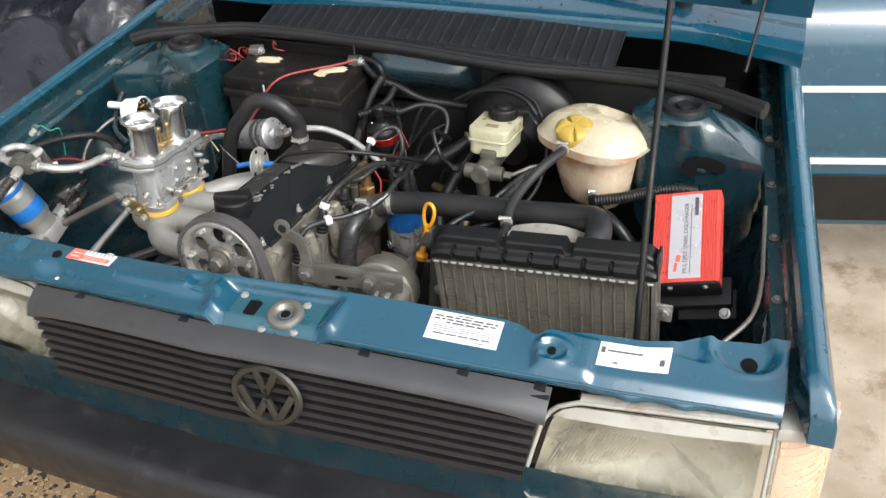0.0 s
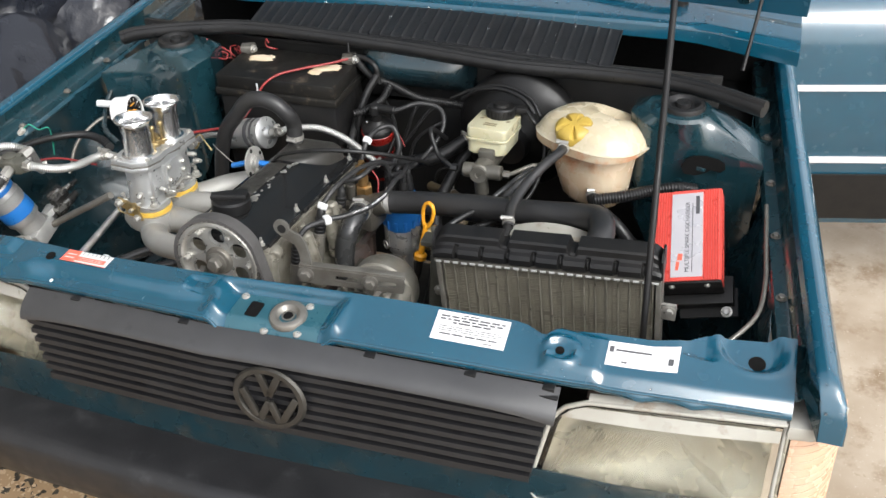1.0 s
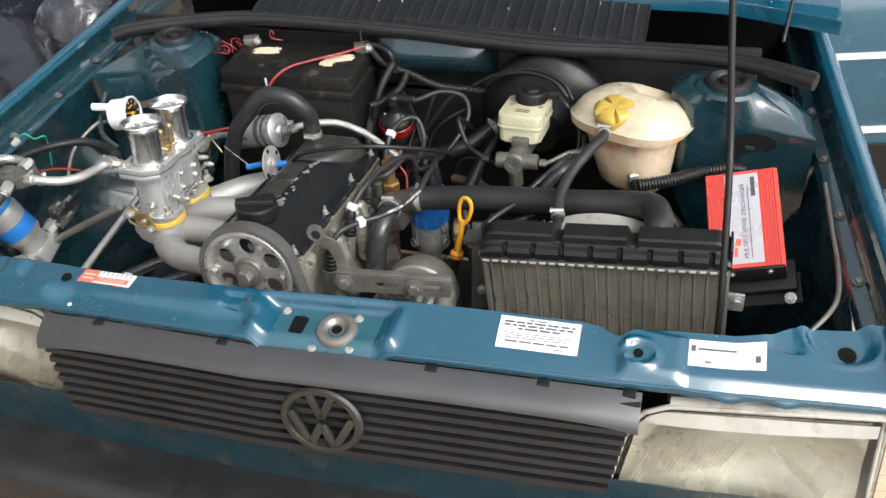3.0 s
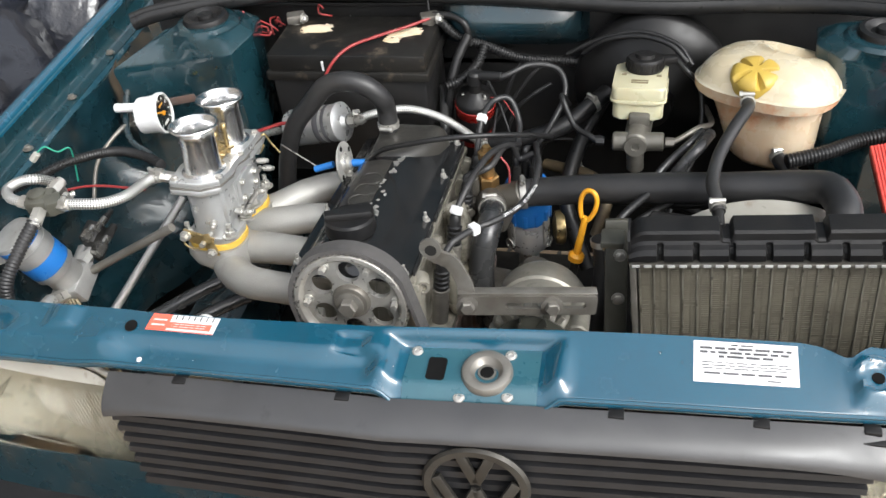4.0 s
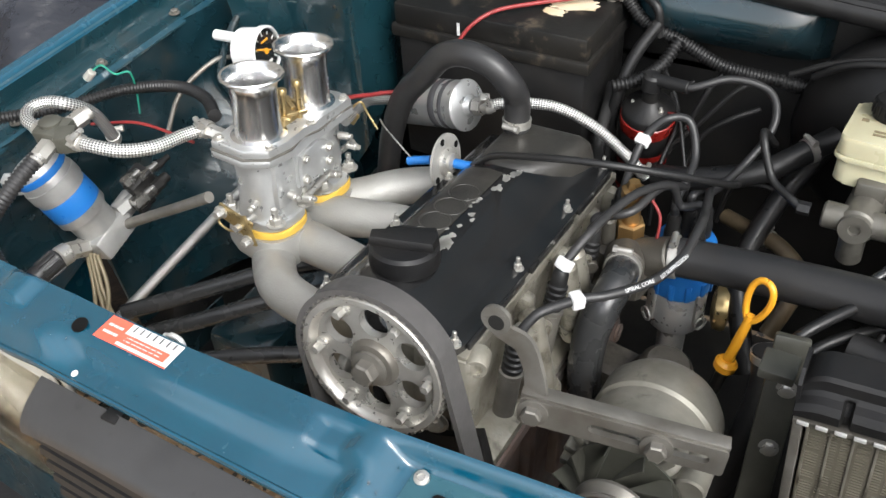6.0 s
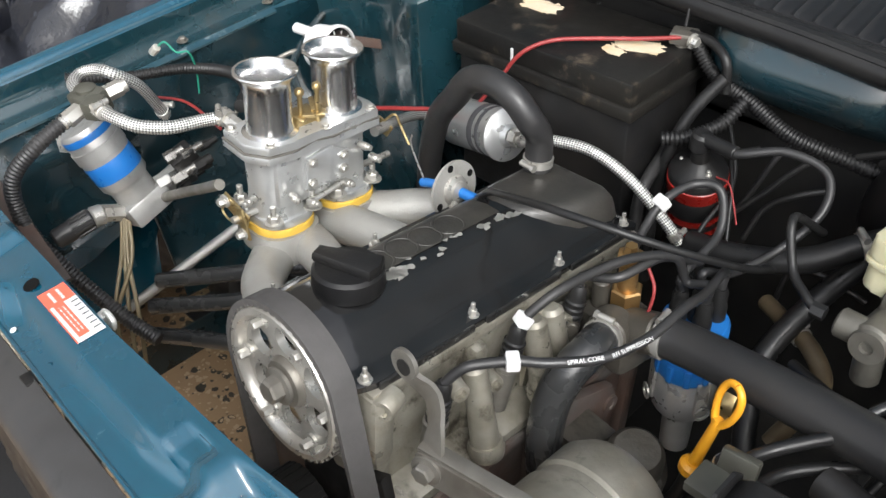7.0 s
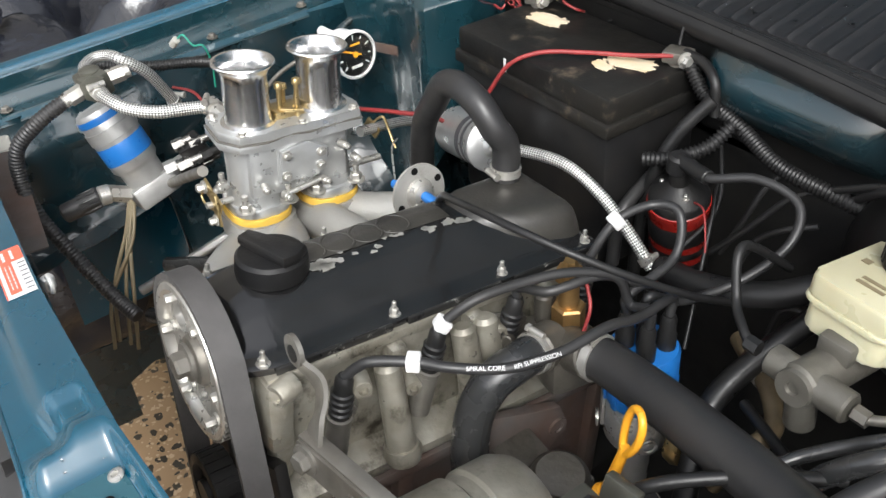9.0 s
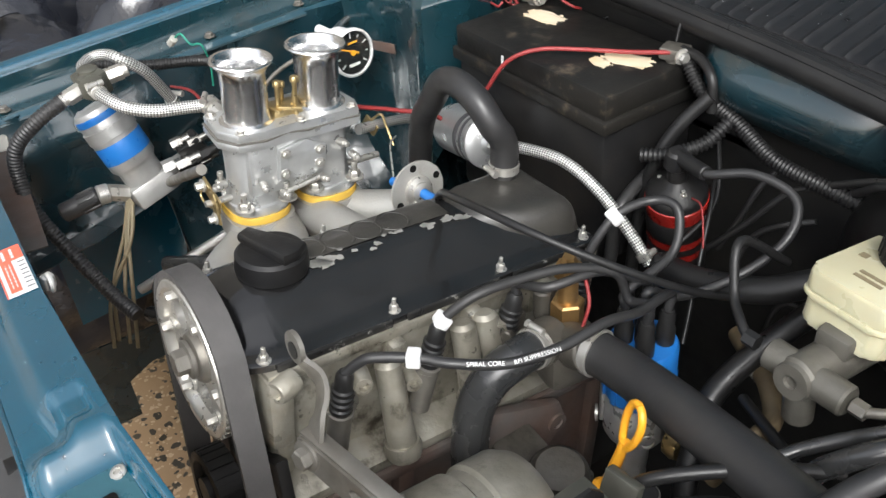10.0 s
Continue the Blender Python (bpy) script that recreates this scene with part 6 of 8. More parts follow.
lathe(bm, GC - ga * 0.026, ga, [(0.024, 0), (0.030, 0.003), (0.031, 0.034), (0.034, 0.035), (0.034, 0.042), (0.031, 0.0435), (0.030, 0.040)], 40, caps=False)
lathe(bm, GC - ga * 0.026, ga, [(0.024, 0.0), (0.0, -0.001)], 40, caps=False)
gcase = part("case", bm, M_WHITE, gauge)
gm = facing(GC + ga * 0.013, ga)
bm = fresh()
lathe(bm, GC + ga * 0.011, ga, [(0.0302, 0), (0.0302, 0.001)], 40)
part("dial", bm, M_COVER, gauge, "black dial")
bm = fresh()
for k in range(9):
    a = radians(-40 + 32.5 * k)
    box(bm, (0.024 * math.cos(a), 0.024 * math.sin(a), 0.0), (0.007 if k % 2 == 0 else 0.004, 0.0016, 0.0006), (0, 0, math.degrees(a)), m=gm)
box(bm, (0.0, -0.017, 0), (0.018, 0.004, 0.0006), m=gm)
part("dial_marks", bm, M_WHITE, gauge)
bm = fresh()
box(bm, (-0.005, 0.004, 0.001), (0.032, 0.0022, 0.0008), (0, 0, 155), m=gm)
box(bm, (0.002, 0.014, 0.0004), (0.016, 0.0025, 0.0006), m=gm)
lathe(bm, gm @ Vector((0, 0, 0)), ga, [(0.004, 0), (0.004, 0.002)], 16)
part("needle", bm, M_ORANGE, gauge, "orange needle")
bm = fresh()
lathe(bm, GC + ga * 0.0145, ga, [(0.030, 0), (0.030, 0.001)], 40)
gl = part("gauge_glass", bm, M_GLASS, gauge)
gl.visible_shadow = False
bm = fresh()
cyl(bm, GC - ga * 0.024 + Vector((-0.004, 0, 0.016)), GC - ga * 0.060 + Vector((-0.006, 0, 0.020)), 0.0075, seg=16, bevel=0.001)
cyl(bm, GC - ga * 0.024 + Vector((0, 0, -0.010)), GC - ga * 0.042 + Vector((0, 0, -0.012)), 0.0045, seg=8)
part("rear_stub", bm, M_WHITE, gauge)
bm = fresh()
box(bm, GC + Vector((0.030, 0.040, 0.004)), (0.05, 0.003, 0.014), (0, -6, 12), 0.001)
part("bracket", bm, M_BLOCK, gauge, "rusty dark bracket")
hose("gauge_pipe", "thin grey pipe from the gauge down the inner wing", [GC - ga * 0.040 + Vector((0, 0, -0.012)), (-0.655, 0.490, 0.700), (-0.680, 0.440, 0.670), (-0.685, 0.400, 0.62)], 0.0036, M_STEEL_DULL, "pipe", seg=8)
hose("cable", "grey pipe clipped round the strut tower", [(-0.690, 0.640, 0.735), (-0.672, 0.560, 0.720), (-0.640, 0.485, 0.690), (-0.590, 0.455, 0.675)], 0.0055, M_PAINT_IN, "pipe")

# ---- breather hose, fuel filter, throttle cable ----
hose("breather_hose", "thick black rubber breather hose arched over the cam cover", [on_engine(-0.028, 0.200, 0.034), on_engine(-0.028, 0.197, 0.078), (-0.193, 0.462, 0.786), (-0.211, 0.457, 0.808), (-0.242, 0.456, 0.816), (-0.274, 0.460, 0.804), (-0.303, 0.466, 0.772), (-0.340, 0.474, 0.728), (-0.368, 0.484, 0.665), (-0.388, 0.492, 0.590)], 0.0146, M_HOSE, seg=18, clamps=(0.05,))
filt = thing("fuel_filter", (-0.335, 0.53, 0.66), "silver canister fuel filter with black markings", "fuel filter")
FA, FB = Vector((-0.378, 0.543, 0.678)), Vector((-0.272, 0.525, 0.706))
fa = (FB - FA).normalized()
bm = fresh()
lathe(bm, FA, fa, [(0.008, -0.008), (0.018, -0.004), (0.0285, 0.0), (0.030, 0.004), (0.030, 0.094), (0.032, 0.096), (0.032, 0.099), (0.030, 0.101), (0.014, 0.104), (0.010, 0.110)], 36)
part("canister", bm, M_CARB, filt)
bm = fresh()
for h, w in ((0.060, 0.010), (0.076, 0.006)):
    lathe(bm, FA + fa * h, fa, [(0.0302, 0), (0.0305, 0.0005), (0.0305, w), (0.0302, w + 0.0005)], 36, caps=False)
part("black_marking", bm, M_INK, filt)
bm = fresh()
cyl(bm, FB + fa * 0.002, FB + fa * 0.014, 0.011, seg=6)
cyl(bm, FB + fa * 0.014, FB + fa * 0.026, 0.0085, seg=12, bevel=0.001)
box(bm, FB + fa * 0.016 + Vector((0, 0, 0.010)), (0.012, 0.012, 0.012), (20, 10, 30), 0.002)
part("outlet_union", bm, M_STEEL, filt)
hose("braided_fuel_hose", "braided steel fuel hose from the filter behind the cam cover", [FB + fa * 0.022, (-0.235, 0.530, 0.716), (-0.180, 0.545, 0.718), (-0.130, 0.552, 0.700), (-0.090, 0.558, 0.668), (-0.062, 0.562, 0.640)], 0.0066, M_BRAID, clamps=(0.04, 0.97))
hose("braided_fuel_hose", "braided steel fuel hose between carburettor and filter", [(CX + 0.016, CB + 0.040, CZ + 0.070), (-0.392, 0.445, 0.712), (-0.410, 0.500, 0.692), (-0.400, 0.538, 0.676)], 0.0062, M_BRAID)
hose("cable", "dark red cable behind the carburettor", [(CX + 0.0, CB + 0.05, CZ + 0.09), (-0.390, 0.470, 0.722), (-0.37, 0.515, 0.705), (-0.36, 0.55, 0.66)], 0.0028, M_WIRE_RED, "cable", seg=6)

cab = thing("throttle_cable", (-0.25, 0.40, 0.66), "throttle cable with blue end stops on a drilled disc bracket", "cable")
DC = Vector((-0.241, 0.398, 0.713))
da = Vector((0.98, 0.02, 0.12)).normalized()
bm = fresh()
lathe(bm, DC - da * 0.0015, da, [(0.032, 0), (0.032, 0.003)], 36)
prism(bm, [(-0.012, 0), (0.012, 0), (0.022, -0.05), (-0.016, -0.055)], facing(DC - da * 0.0015, da) @ pose(0, -0.022, 0), 0.003)
disc = part("drilled_disc", bm, M_MANIFOLD, cab, "dull alloy disc")
dm = facing(DC + da * 0.0016, da)
# holes are flat discs with their shade painted near-black
for a in (20, 95, 200, 265, 320):
    bm = fresh()
    lathe(bm, dm @ Vector((0.026 * math.cos(radians(a)), 0.026 * math.sin(radians(a)), 0)), da, [(0.004, 0), (0.004, 0.0005)], 14)
    part("disc_hole", bm, M_HOLE_SHADE, disc)
bm = fresh()
lathe(bm, DC, da, [(0.017, 0.0), (0.016, 0.005), (0.011, 0.007), (0.011, 0.010), (0.006, 0.012)], 24)
part("boss", bm, M_STEEL, cab)
bm = fresh()
tube(bm, [DC + da * 0.008, DC + da * 0.034 + Vector((0, 0, -0.002))], 0.0056, 12)
part("blue_stop", bm, M_BLUE, cab, "bright blue cable stop")
bm = fresh()
tube(bm, [DC - da * 0.018, DC - da * 0.048 + Vector((0, 0, -0.006))], 0.0050, 12)
part("blue_stop", bm, M_BLUE, cab, "bright blue cable stop")
bm = fresh()
tube(bm, [DC + da * 0.033, (-0.180, 0.388, 0.744), (-0.153, 0.379, 0.758), (-0.096, 0.371, 0.776), (-0.044, 0.378, 0.779), (-0.001, 0.402, 0.767), (0.030, 0.442, 0.742), (0.046, 0.499, 0.704), (0.043, 0.574, 0.654)], 0.0038, 10)
part("outer_sleeve", bm, M_RUBBER, cab)
bm = fresh()
tube(bm, [DC - da * 0.046, (-0.335, 0.425, 0.715), (CX + 0.042, CB + 0.074, CZ + 0.060)], 0.0011, 6)
part("inner_wire", bm, M_STEEL, cab)

# ---- battery ----
bat = thing("battery", (-0.28, 0.64, 0.58), "large dusty black car battery with torn paper labels", "battery")
BX0, BX1, BY0, BY1 = -0.415, -0.147, 0.572, 0.722
bcx, bcy = (BX0 + BX1) / 2, (BY0 + BY1) / 2
bm = fresh()
box(bm, (bcx, bcy, 0.665), (BX1 - BX0 - 0.012, BY1 - BY0 - 0.012, 0.19), bevel=0.006)
part("case", bm, M_BLACK, bat)
bm = fresh()
box(bm, (bcx, bcy, 0.757), (BX1 - BX0, BY1 - BY0, 0.016), bevel=0.003)
box(bm, (bcx, bcy, 0.778), (BX1 - BX0 - 0.008, BY1 - BY0 - 0.008, 0.030), bevel=0.004)
lid = part("lid", bm, M_LID, bat, "dusty brown-black lid")
for (lx, ly), s, rot, seed in (((-0.352, 0.668), (0.056, 0.034), 6, 1), ((-0.200, 0.655), (0.060, 0.036), 14, 2), ((-0.215, 0.628), (0.030, 0.020), -8, 4)):
    r2 = random.Random(seed)
    bm = fresh()
    n_ = 40
    ring_o = []
    for k in range(n_):
        a = 2 * math.pi * k / n_
        c, s_ = math.cos(a), math.sin(a)
        ring_o.append((s[0] / 2 * math.copysign(abs(c) ** 0.5, c) * r2.uniform(0.72, 1.05), s[1] / 2 * math.copysign(abs(s_) ** 0.5, s_) * r2.uniform(0.65, 1.05)))
    prism(bm, ring_o, pose(lx, ly, 0.7933, 0, 0, rot), 0.0008)
    part("torn_label", bm, M_PAPER, lid, "torn paper label")
for px in (-0.165, -0.395):
    bm = fresh()
    lathe(bm, (px, 0.690, 0.790), (0, 0, 1), [(0.010, 0), (0.009, 0.016)], 16)
    box(bm, (px, 0.690, 0.803), (0.030, 0.024, 0.014), (0, 0, 20), 0.003)
    tm = part("terminal", bm, M_STEEL_DULL, bat, "corroded lead terminal clamp")
    bolt(tm, (px + 0.014, 0.684, 0.804), (1, -0.2, 0), 0.006, 0.007, M_STEEL)
bm = fresh()
box(bm, (-0.318, 0.5745, 0.775), (0.0035, 0.001, 0.016))
part("white_mark", bm, M_WHITE, bat)
hose("battery_cable", "red cable lying across the battery", [(-0.163, 0.680, 0.806), (-0.200, 0.655, 0.802), (-0.240, 0.625, 0.801), (-0.275, 0.590, 0.800), (-0.298, 0.564, 0.785), (-0.322, 0.552, 0.745), (-0.355, 0.542, 0.70), (-0.378, 0.532, 0.66)], 0.0026, M_WIRE_RED, "cable", seg=8)
hose("cable", "thin grey cable looping behind the battery", [(-0.165, 0.690, 0.815), (-0.172, 0.70, 0.842), (-0.21, 0.715, 0.838), (-0.27, 0.725, 0.825), (-0.34, 0.73, 0.818)], 0.002, M_RUBBER, "cable", seg=6)
rw = random.Random(3)
for k in range(14):
    x0, y0 = -0.43 + rw.uniform(-0.05, 0.07), 0.68 + rw.uniform(-0.03, 0.05)
    pts = [Vector((x0, y0, 0.775))]
    for _ in range(5):
        pts.append(pts[-1] + Vector((rw.uniform(-0.025, 0.030), rw.uniform(-0.018, 0.018), rw.uniform(-0.012, 0.018))))
    hose("cable", "tangled thin cable beside the battery", pts, 0.0017, (M_WIRE_RED, M_WIRE_RED, M_WIRE_TAN, M_RUBBER)[k % 4], "cable", seg=6, n=5, group="tangled cables")

# ---- ignition coil, distributor, leads ----
coil = thing("ignition_coil", (-0.09, 0.63, 0.60), "red ignition coil with black tower", "ignition coil")
CT, CBm = Vector((-0.086, 0.622, 0.690)), Vector((-0.098, 0.650, 0.570))
ca = (CT - CBm).normalized()
bm = fresh()
lathe(bm, CBm, ca, [(0.028, 0), (0.032, 0.004), (0.032, 0.112), (0.0335, 0.115), (0.0335, 0.122), (0.031, 0.124)], 36)
part("can", bm, M_RED_COIL, coil)
bm = fresh()
for h0, h1 in ((0.012, 0.046), (0.056, 0.066), (0.076, 0.104)):
    bm = fresh()
    lathe(bm, CBm + ca * h0, ca, [(0.0323, 0), (0.0326, 0.001), (0.0326, h1 - h0 - 0.001), (0.0323, h1 - h0)], 36, caps=False)
    part("black_band", bm, M_BLACK, coil)
bm = fresh()
lathe(bm, CT - ca * 0.002, ca, [(0.0325, 0), (0.0325, 0.006), (0.030, 0.012), (0.016, 0.020), (0.0105, 0.026), (0.0098, 0.044), (0.008, 0.048)], 32)
part("tower", bm, M_BLACK, coil)
for a in (200, 330):
    o = CT + Vector((0.020 * math.cos(radians(a)), 0.020 * math.sin(radians(a)), 0.006))
    bolt(coil, o, ca, 0.0042, 0.006, M_STEEL, "terminal_nut", stud=0.006)

dist = thing("distributor", (0.02, 0.46, 0.48), "distributor with a bright blue cap", "distributor")
DB = Vector((0.014, 0.476, 0.530))
bm = fresh()
lathe(bm, DB, (0, 0, 1), [(0.016, -0.08), (0.017, -0.02), (0.030, -0.014), (0.033, -0.008), (0.033, 0.040), (0.031, 0.044)], 36)
db = part("body", bm, M_CARB, dist, "grey metal distributor body")
bm = fresh()
lathe(bm, DB, (0, 0, 1), [(0.0335, 0.042), (0.035, 0.046), (0.035, 0.064), (0.0345, 0.067), (0.034, 0.070), (0.0335, 0.104), (0.031, 0.108), (0.0, 0.108)], 36)
dcap = part("cap", bm, M_BLUE, dist, "bright blue plastic cap")
for k in range(12):
    a = 2 * math.pi * k / 12
    bm = fresh()
    box(bm, DB + Vector((0.0335 * math.cos(a), 0.0335 * math.sin(a), 0.054)), (0.007, 0.007, 0.022), (0, 0, math.degrees(a)), 0.0015)
    part("grip_rib", bm, M_BLUE, dcap)
TW = []
for k in range(5):
    a = radians(45 + 90 * k)
    o = DB + (Vector((0.019 * math.cos(a), 0.019 * math.sin(a), 0.106)) if k < 4 else Vector((0, 0, 0.106)))
    bm = fresh()
    lathe(bm, o, (0, 0, 1), [(0.0092, 0), (0.0092, 0.018), (0.0078, 0.022), (0.0078, 0.034), (0.006, 0.040)], 16)
    part("lead_boot", bm, M_RUBBER, dist, "black rubber lead boot")
    TW.append(o + Vector((0, 0, 0.040)))
for a in (230, 330, 60):
    o = DB + Vector((0.035 * math.cos(radians(a)), 0.035 * math.sin(radians(a)), 0.026))
    bm = fresh()
    box(bm, o, (0.004, 0.014, 0.045), (0, 0, a), 0.001)
    lathe(bm, o + Vector((0.004 * math.cos(radians(a)), 0.004 * math.sin(radians(a)), -0.018)), (math.cos(radians(a)), math.sin(radians(a)), 0), [(0.009, 0), (0.009, 0.002), (0.006, 0.002), (0.006, 0.0)], 16, caps=False)
    part("cap_clip", bm, M_STEEL, dist)
bm = fresh()
lathe(bm, DB + Vector((0.038, 0.01, 0.012)), (1, 0.2, 0), [(0.012, 0), (0.026, 0.004), (0.028, 0.012), (0.026, 0.018), (0.010, 0.022)], 28)
part("vacuum_capsule", bm, M_GOLD, dist)

PLUG = []
for T, B in (((-0.058, 0.202, 0.711), (-0.066, 0.184, 0.618)), ((-0.058, 0.297, 0.713), (-0.066, 0.271, 0.618)), ((-0.058, 0.381, 0.700), (-0.066, 0.360, 0.608)), ((-0.058, 0.466, 0.690), (-0.066, 0.446, 0.598))):
    T, B = Vector(T), Vector(B)
    a = (T - B).normalized()
    pl = thing("spark_plug_cap", B, "black ribbed rubber spark plug cap on the head", "plug cap", "spark plug caps")
    bm = fresh()
    lathe(bm, B, a, [(0.0105, 0.0), (0.0105, 0.044), (0.0115, 0.045), (0.0115, 0.049), (0.0095, 0.050)], 20)
    part("metal_shield", bm, M_STEEL_DULL, pl)
    bm = fresh()
    prof = [(0.0085, 0.048)]
    for j in range(4):
        prof += [(0.0102, 0.052 + 0.007 * j), (0.0102, 0.055 + 0.007 * j), (0.0086, 0.0565 + 0.007 * j)]
    prof += [(0.0080, 0.082), (0.0078, 0.090), (0.0055, 0.094)]
    lathe(bm, B, a, prof, 20)
    part("rubber_cap", bm, M_RUBBER, pl)
    PLUG.append((B + a * 0.092, a))


def lead(label, pts, r=0.0046, clips=(), name="ignition_lead"):
    h = thing(name, pts[0], label, "ignition lead", "ignition leads")
    bm = fresh()
    P = tube(bm, pts, r, 10, 10)
    part("lead_cable", bm, M_HOSE, h, sharp=80)
    for k in clips:
        i = int(k * (len(P) - 2)) + 1
        bm = fresh()
        m = facing(P[i], P[i + 1] - P[i - 1])
        box(bm, (0, 0, 0), (0.014, 0.013, 0.012), bevel=0.002, m=m)
        part("number_clip", bm, M_WHITE, h, "white plastic lead marker")
    return P


p, a = PLUG[0]
LP = lead("black ignition lead with white marker to the first plug", [p, p + Vector((0.006, 0.010, 0.010)), (-0.044, 0.222, 0.724), (-0.022, 0.250, 0.723), (-0.001, 0.268, 0.722), (0.027, 0.302, 0.722), (0.041, 0.345, 0.724), (0.042, 0.395, 0.724), (0.036, 0.440, 0.706), TW[0] + Vector((0, 0, 0.02)), TW[0]], clips=(0.29,))
p, a = PLUG[1]
lead("black ignition lead with white marker to the second plug", [p, p + a * 0.010 + Vector((0.002, 0.004, 0)), (-0.045, 0.327, 0.733), (-0.037, 0.369, 0.734), (-0.024, 0.412, 0.732), (-0.004, 0.450, 0.720), (0.006, 0.46, 0.69), TW[3] + Vector((0, 0, 0.02)), TW[3]], clips=(0.08,))
p, a = PLUG[2]
lead("black ignition lead bent over the thermostat housing", [p, p + a * 0.012, (-0.026, 0.392, 0.720), (-0.012, 0.440, 0.722), (0.002, 0.480, 0.70), TW[1] + Vector((0, 0, 0.02)), TW[1]])
p, a = PLUG[3]
lead("looped black ignition lead with white marker", [p, p + a * 0.014, (-0.052, 0.495, 0.735), (-0.040, 0.530, 0.744), (-0.016, 0.540, 0.742), (0.0, 0.52, 0.71), TW[2] + Vector((0, 0, 0.02)), TW[2]], clips=(0.28,))
tp = CT + ca * 0.050
lead("black ignition lead looping from the coil", [tp, tp + Vector((0.012, 0.004, 0.004)), tp + Vector((0.045, -0.010, 0.008)), (0.005, 0.620, 0.757), (0.048, 0.625, 0.748), (0.062, 0.600, 0.722), (0.045, 0.560, 0.690), (0.025, 0.510, 0.680), TW[4] + Vector((0, 0, 0.02)), TW[4]])
bm = fresh()
cyl(bm, tp + Vector((-0.002, 0, -0.012)), tp + Vector((0, 0, 0.010)), 0.012, seg=16, bevel=0.003)
cyl(bm, tp + Vector((0, 0, 0.004)), tp + Vector((0.045, -0.010, 0.008)), 0.0075, seg=14, bevel=0.001)
part("coil_boot", bm, M_RUBBER, coil, "angled black rubber boot")
# maker's words printed along the front lead
seg_p = [q for q in LP if -0.004 < q.x < 0.040 and 0.25 < q.y < 0.38]
for word, i0 in (("SPIRAL CORE", 4), ("RFI SUPPRESSION", 12)):
    if len(seg_p) > i0 + 3:
        a0, a1 = seg_p[i0], seg_p[min(len(seg_p) - 1, i0 + 8)]
        cu = bpy.data.curves.new("lead_print", "FONT")
        cu.body, cu.size, cu.extrude, cu.align_x = word, 0.0052, 0.0001, "LEFT"
        d = (a1 - a0).normalized()
        nrm = Vector((0.55, -0.45, 0.70))
        nrm = (nrm - d * nrm.dot(d)).normalized()
        m = Matrix((d, nrm.cross(d), nrm)).transposed().to_4x4()
        m.translation = a0 + nrm * 0.0060 - nrm.cross(d) * 0.002
        cu.materials.append(M_WHITE)
        ob = new("lead_print", cu)
        ob.matrix_world = m
        tagged(ob, "white maker's print along a black ignition lead", "print")

# ---- cooling ----
th = thing("thermostat_housing", (-0.02, 0.40, 0.60), "brown-stained cast water outlet with brass sender", "water outlet")
bm = fresh()
box(bm, (-0.035, 0.415, 0.632), (0.070, 0.060, 0.055), (0, 0, -10), 0.012)
cyl(bm, (-0.030, 0.400, 0.655), (-0.022, 0.372, 0.662), 0.021, seg=24, bevel=0.002)
cyl(bm, (-0.02, 0.41, 0.648), (0.020, 0.405, 0.668), 0.021, seg=24, bevel=0.002)
cyl(bm, (-0.055, 0.410, 0.64), (-0.055, 0.410, 0.690), 0.009, seg=16, bevel=0.002)
part("housing", bm, M_GRIME, th)
bm = fresh()
lathe(bm, (-0.035, 0.423, 0.652), (0, 0, 1), [(0.016, 0), (0.016, 0.030), (0.014, 0.032)], 6)
cyl(bm, (-0.035, 0.423, 0.682), (-0.035, 0.423, 0.714), 0.0095, seg=16, bevel=0.001)
lathe(bm, (-0.035, 0.423, 0.712), (0, 0, 1), [(0.013, 0), (0.013, 0.012), (0.008, 0.014), (0.006, 0.022)], 6)
part("brass_sender", bm, M_BRASS, th, "hexagonal brass sender")
bm = fresh()
box(bm, (-0.068, 0.385, 0.655), (0.018, 0.022, 0.022), (0, 0, 20), 0.004)
cyl(bm, (-0.062, 0.378, 0.655), (-0.052, 0.362, 0.658), 0.007, seg=16, bevel=0.001)
part("sensor_eye", bm, M_GRIME, th)
hose("cable", "short red sender cable", [(-0.018, 0.428, 0.715), (-0.004, 0.420, 0.70), (-0.002, 0.41, 0.675)], 0.0018, M_WIRE_RED, "cable", seg=6)
hose("radiator_hose", "thick black rubber top radiator hose", [(0.012, 0.408, 0.664), (0.040, 0.410, 0.667), (0.100, 0.403, 0.679), (0.190, 0.388, 0.697), (0.290, 0.368, 0.716), (0.370, 0.354, 0.732), (0.408, 0.336, 0.744), (0.420, 0.303, 0.746), (0.420, 0.278, 0.740), (0.420, 0.262, 0.722)], lambda t: 0.0202 + 0.001 * math.sin(t * 3), M_HOSE, seg=22, clamps=(0.03, 0.93))
hose("water_hose", "black rubber bypass hose bent down to the pump", [(-0.024, 0.380, 0.660), (-0.020, 0.348, 0.664), (-0.024, 0.322, 0.650), (-0.030, 0.308, 0.615), (-0.030, 0.300, 0.565), (-0.02, 0.295, 0.50)], 0.0180, M_HOSE_GLOSS, seg=20, clamps=(0.05,))
hose("heater_hose", "black rubber heater hose toward the bulkhead", [(-0.055, 0.570, 0.640), (0.0, 0.565, 0.655), (0.06, 0.580, 0.672), (0.10, 0.610, 0.692), (0.125, 0.640, 0.70)], 0.0135, M_RUBBER, seg=16, clamps=(0.8,))
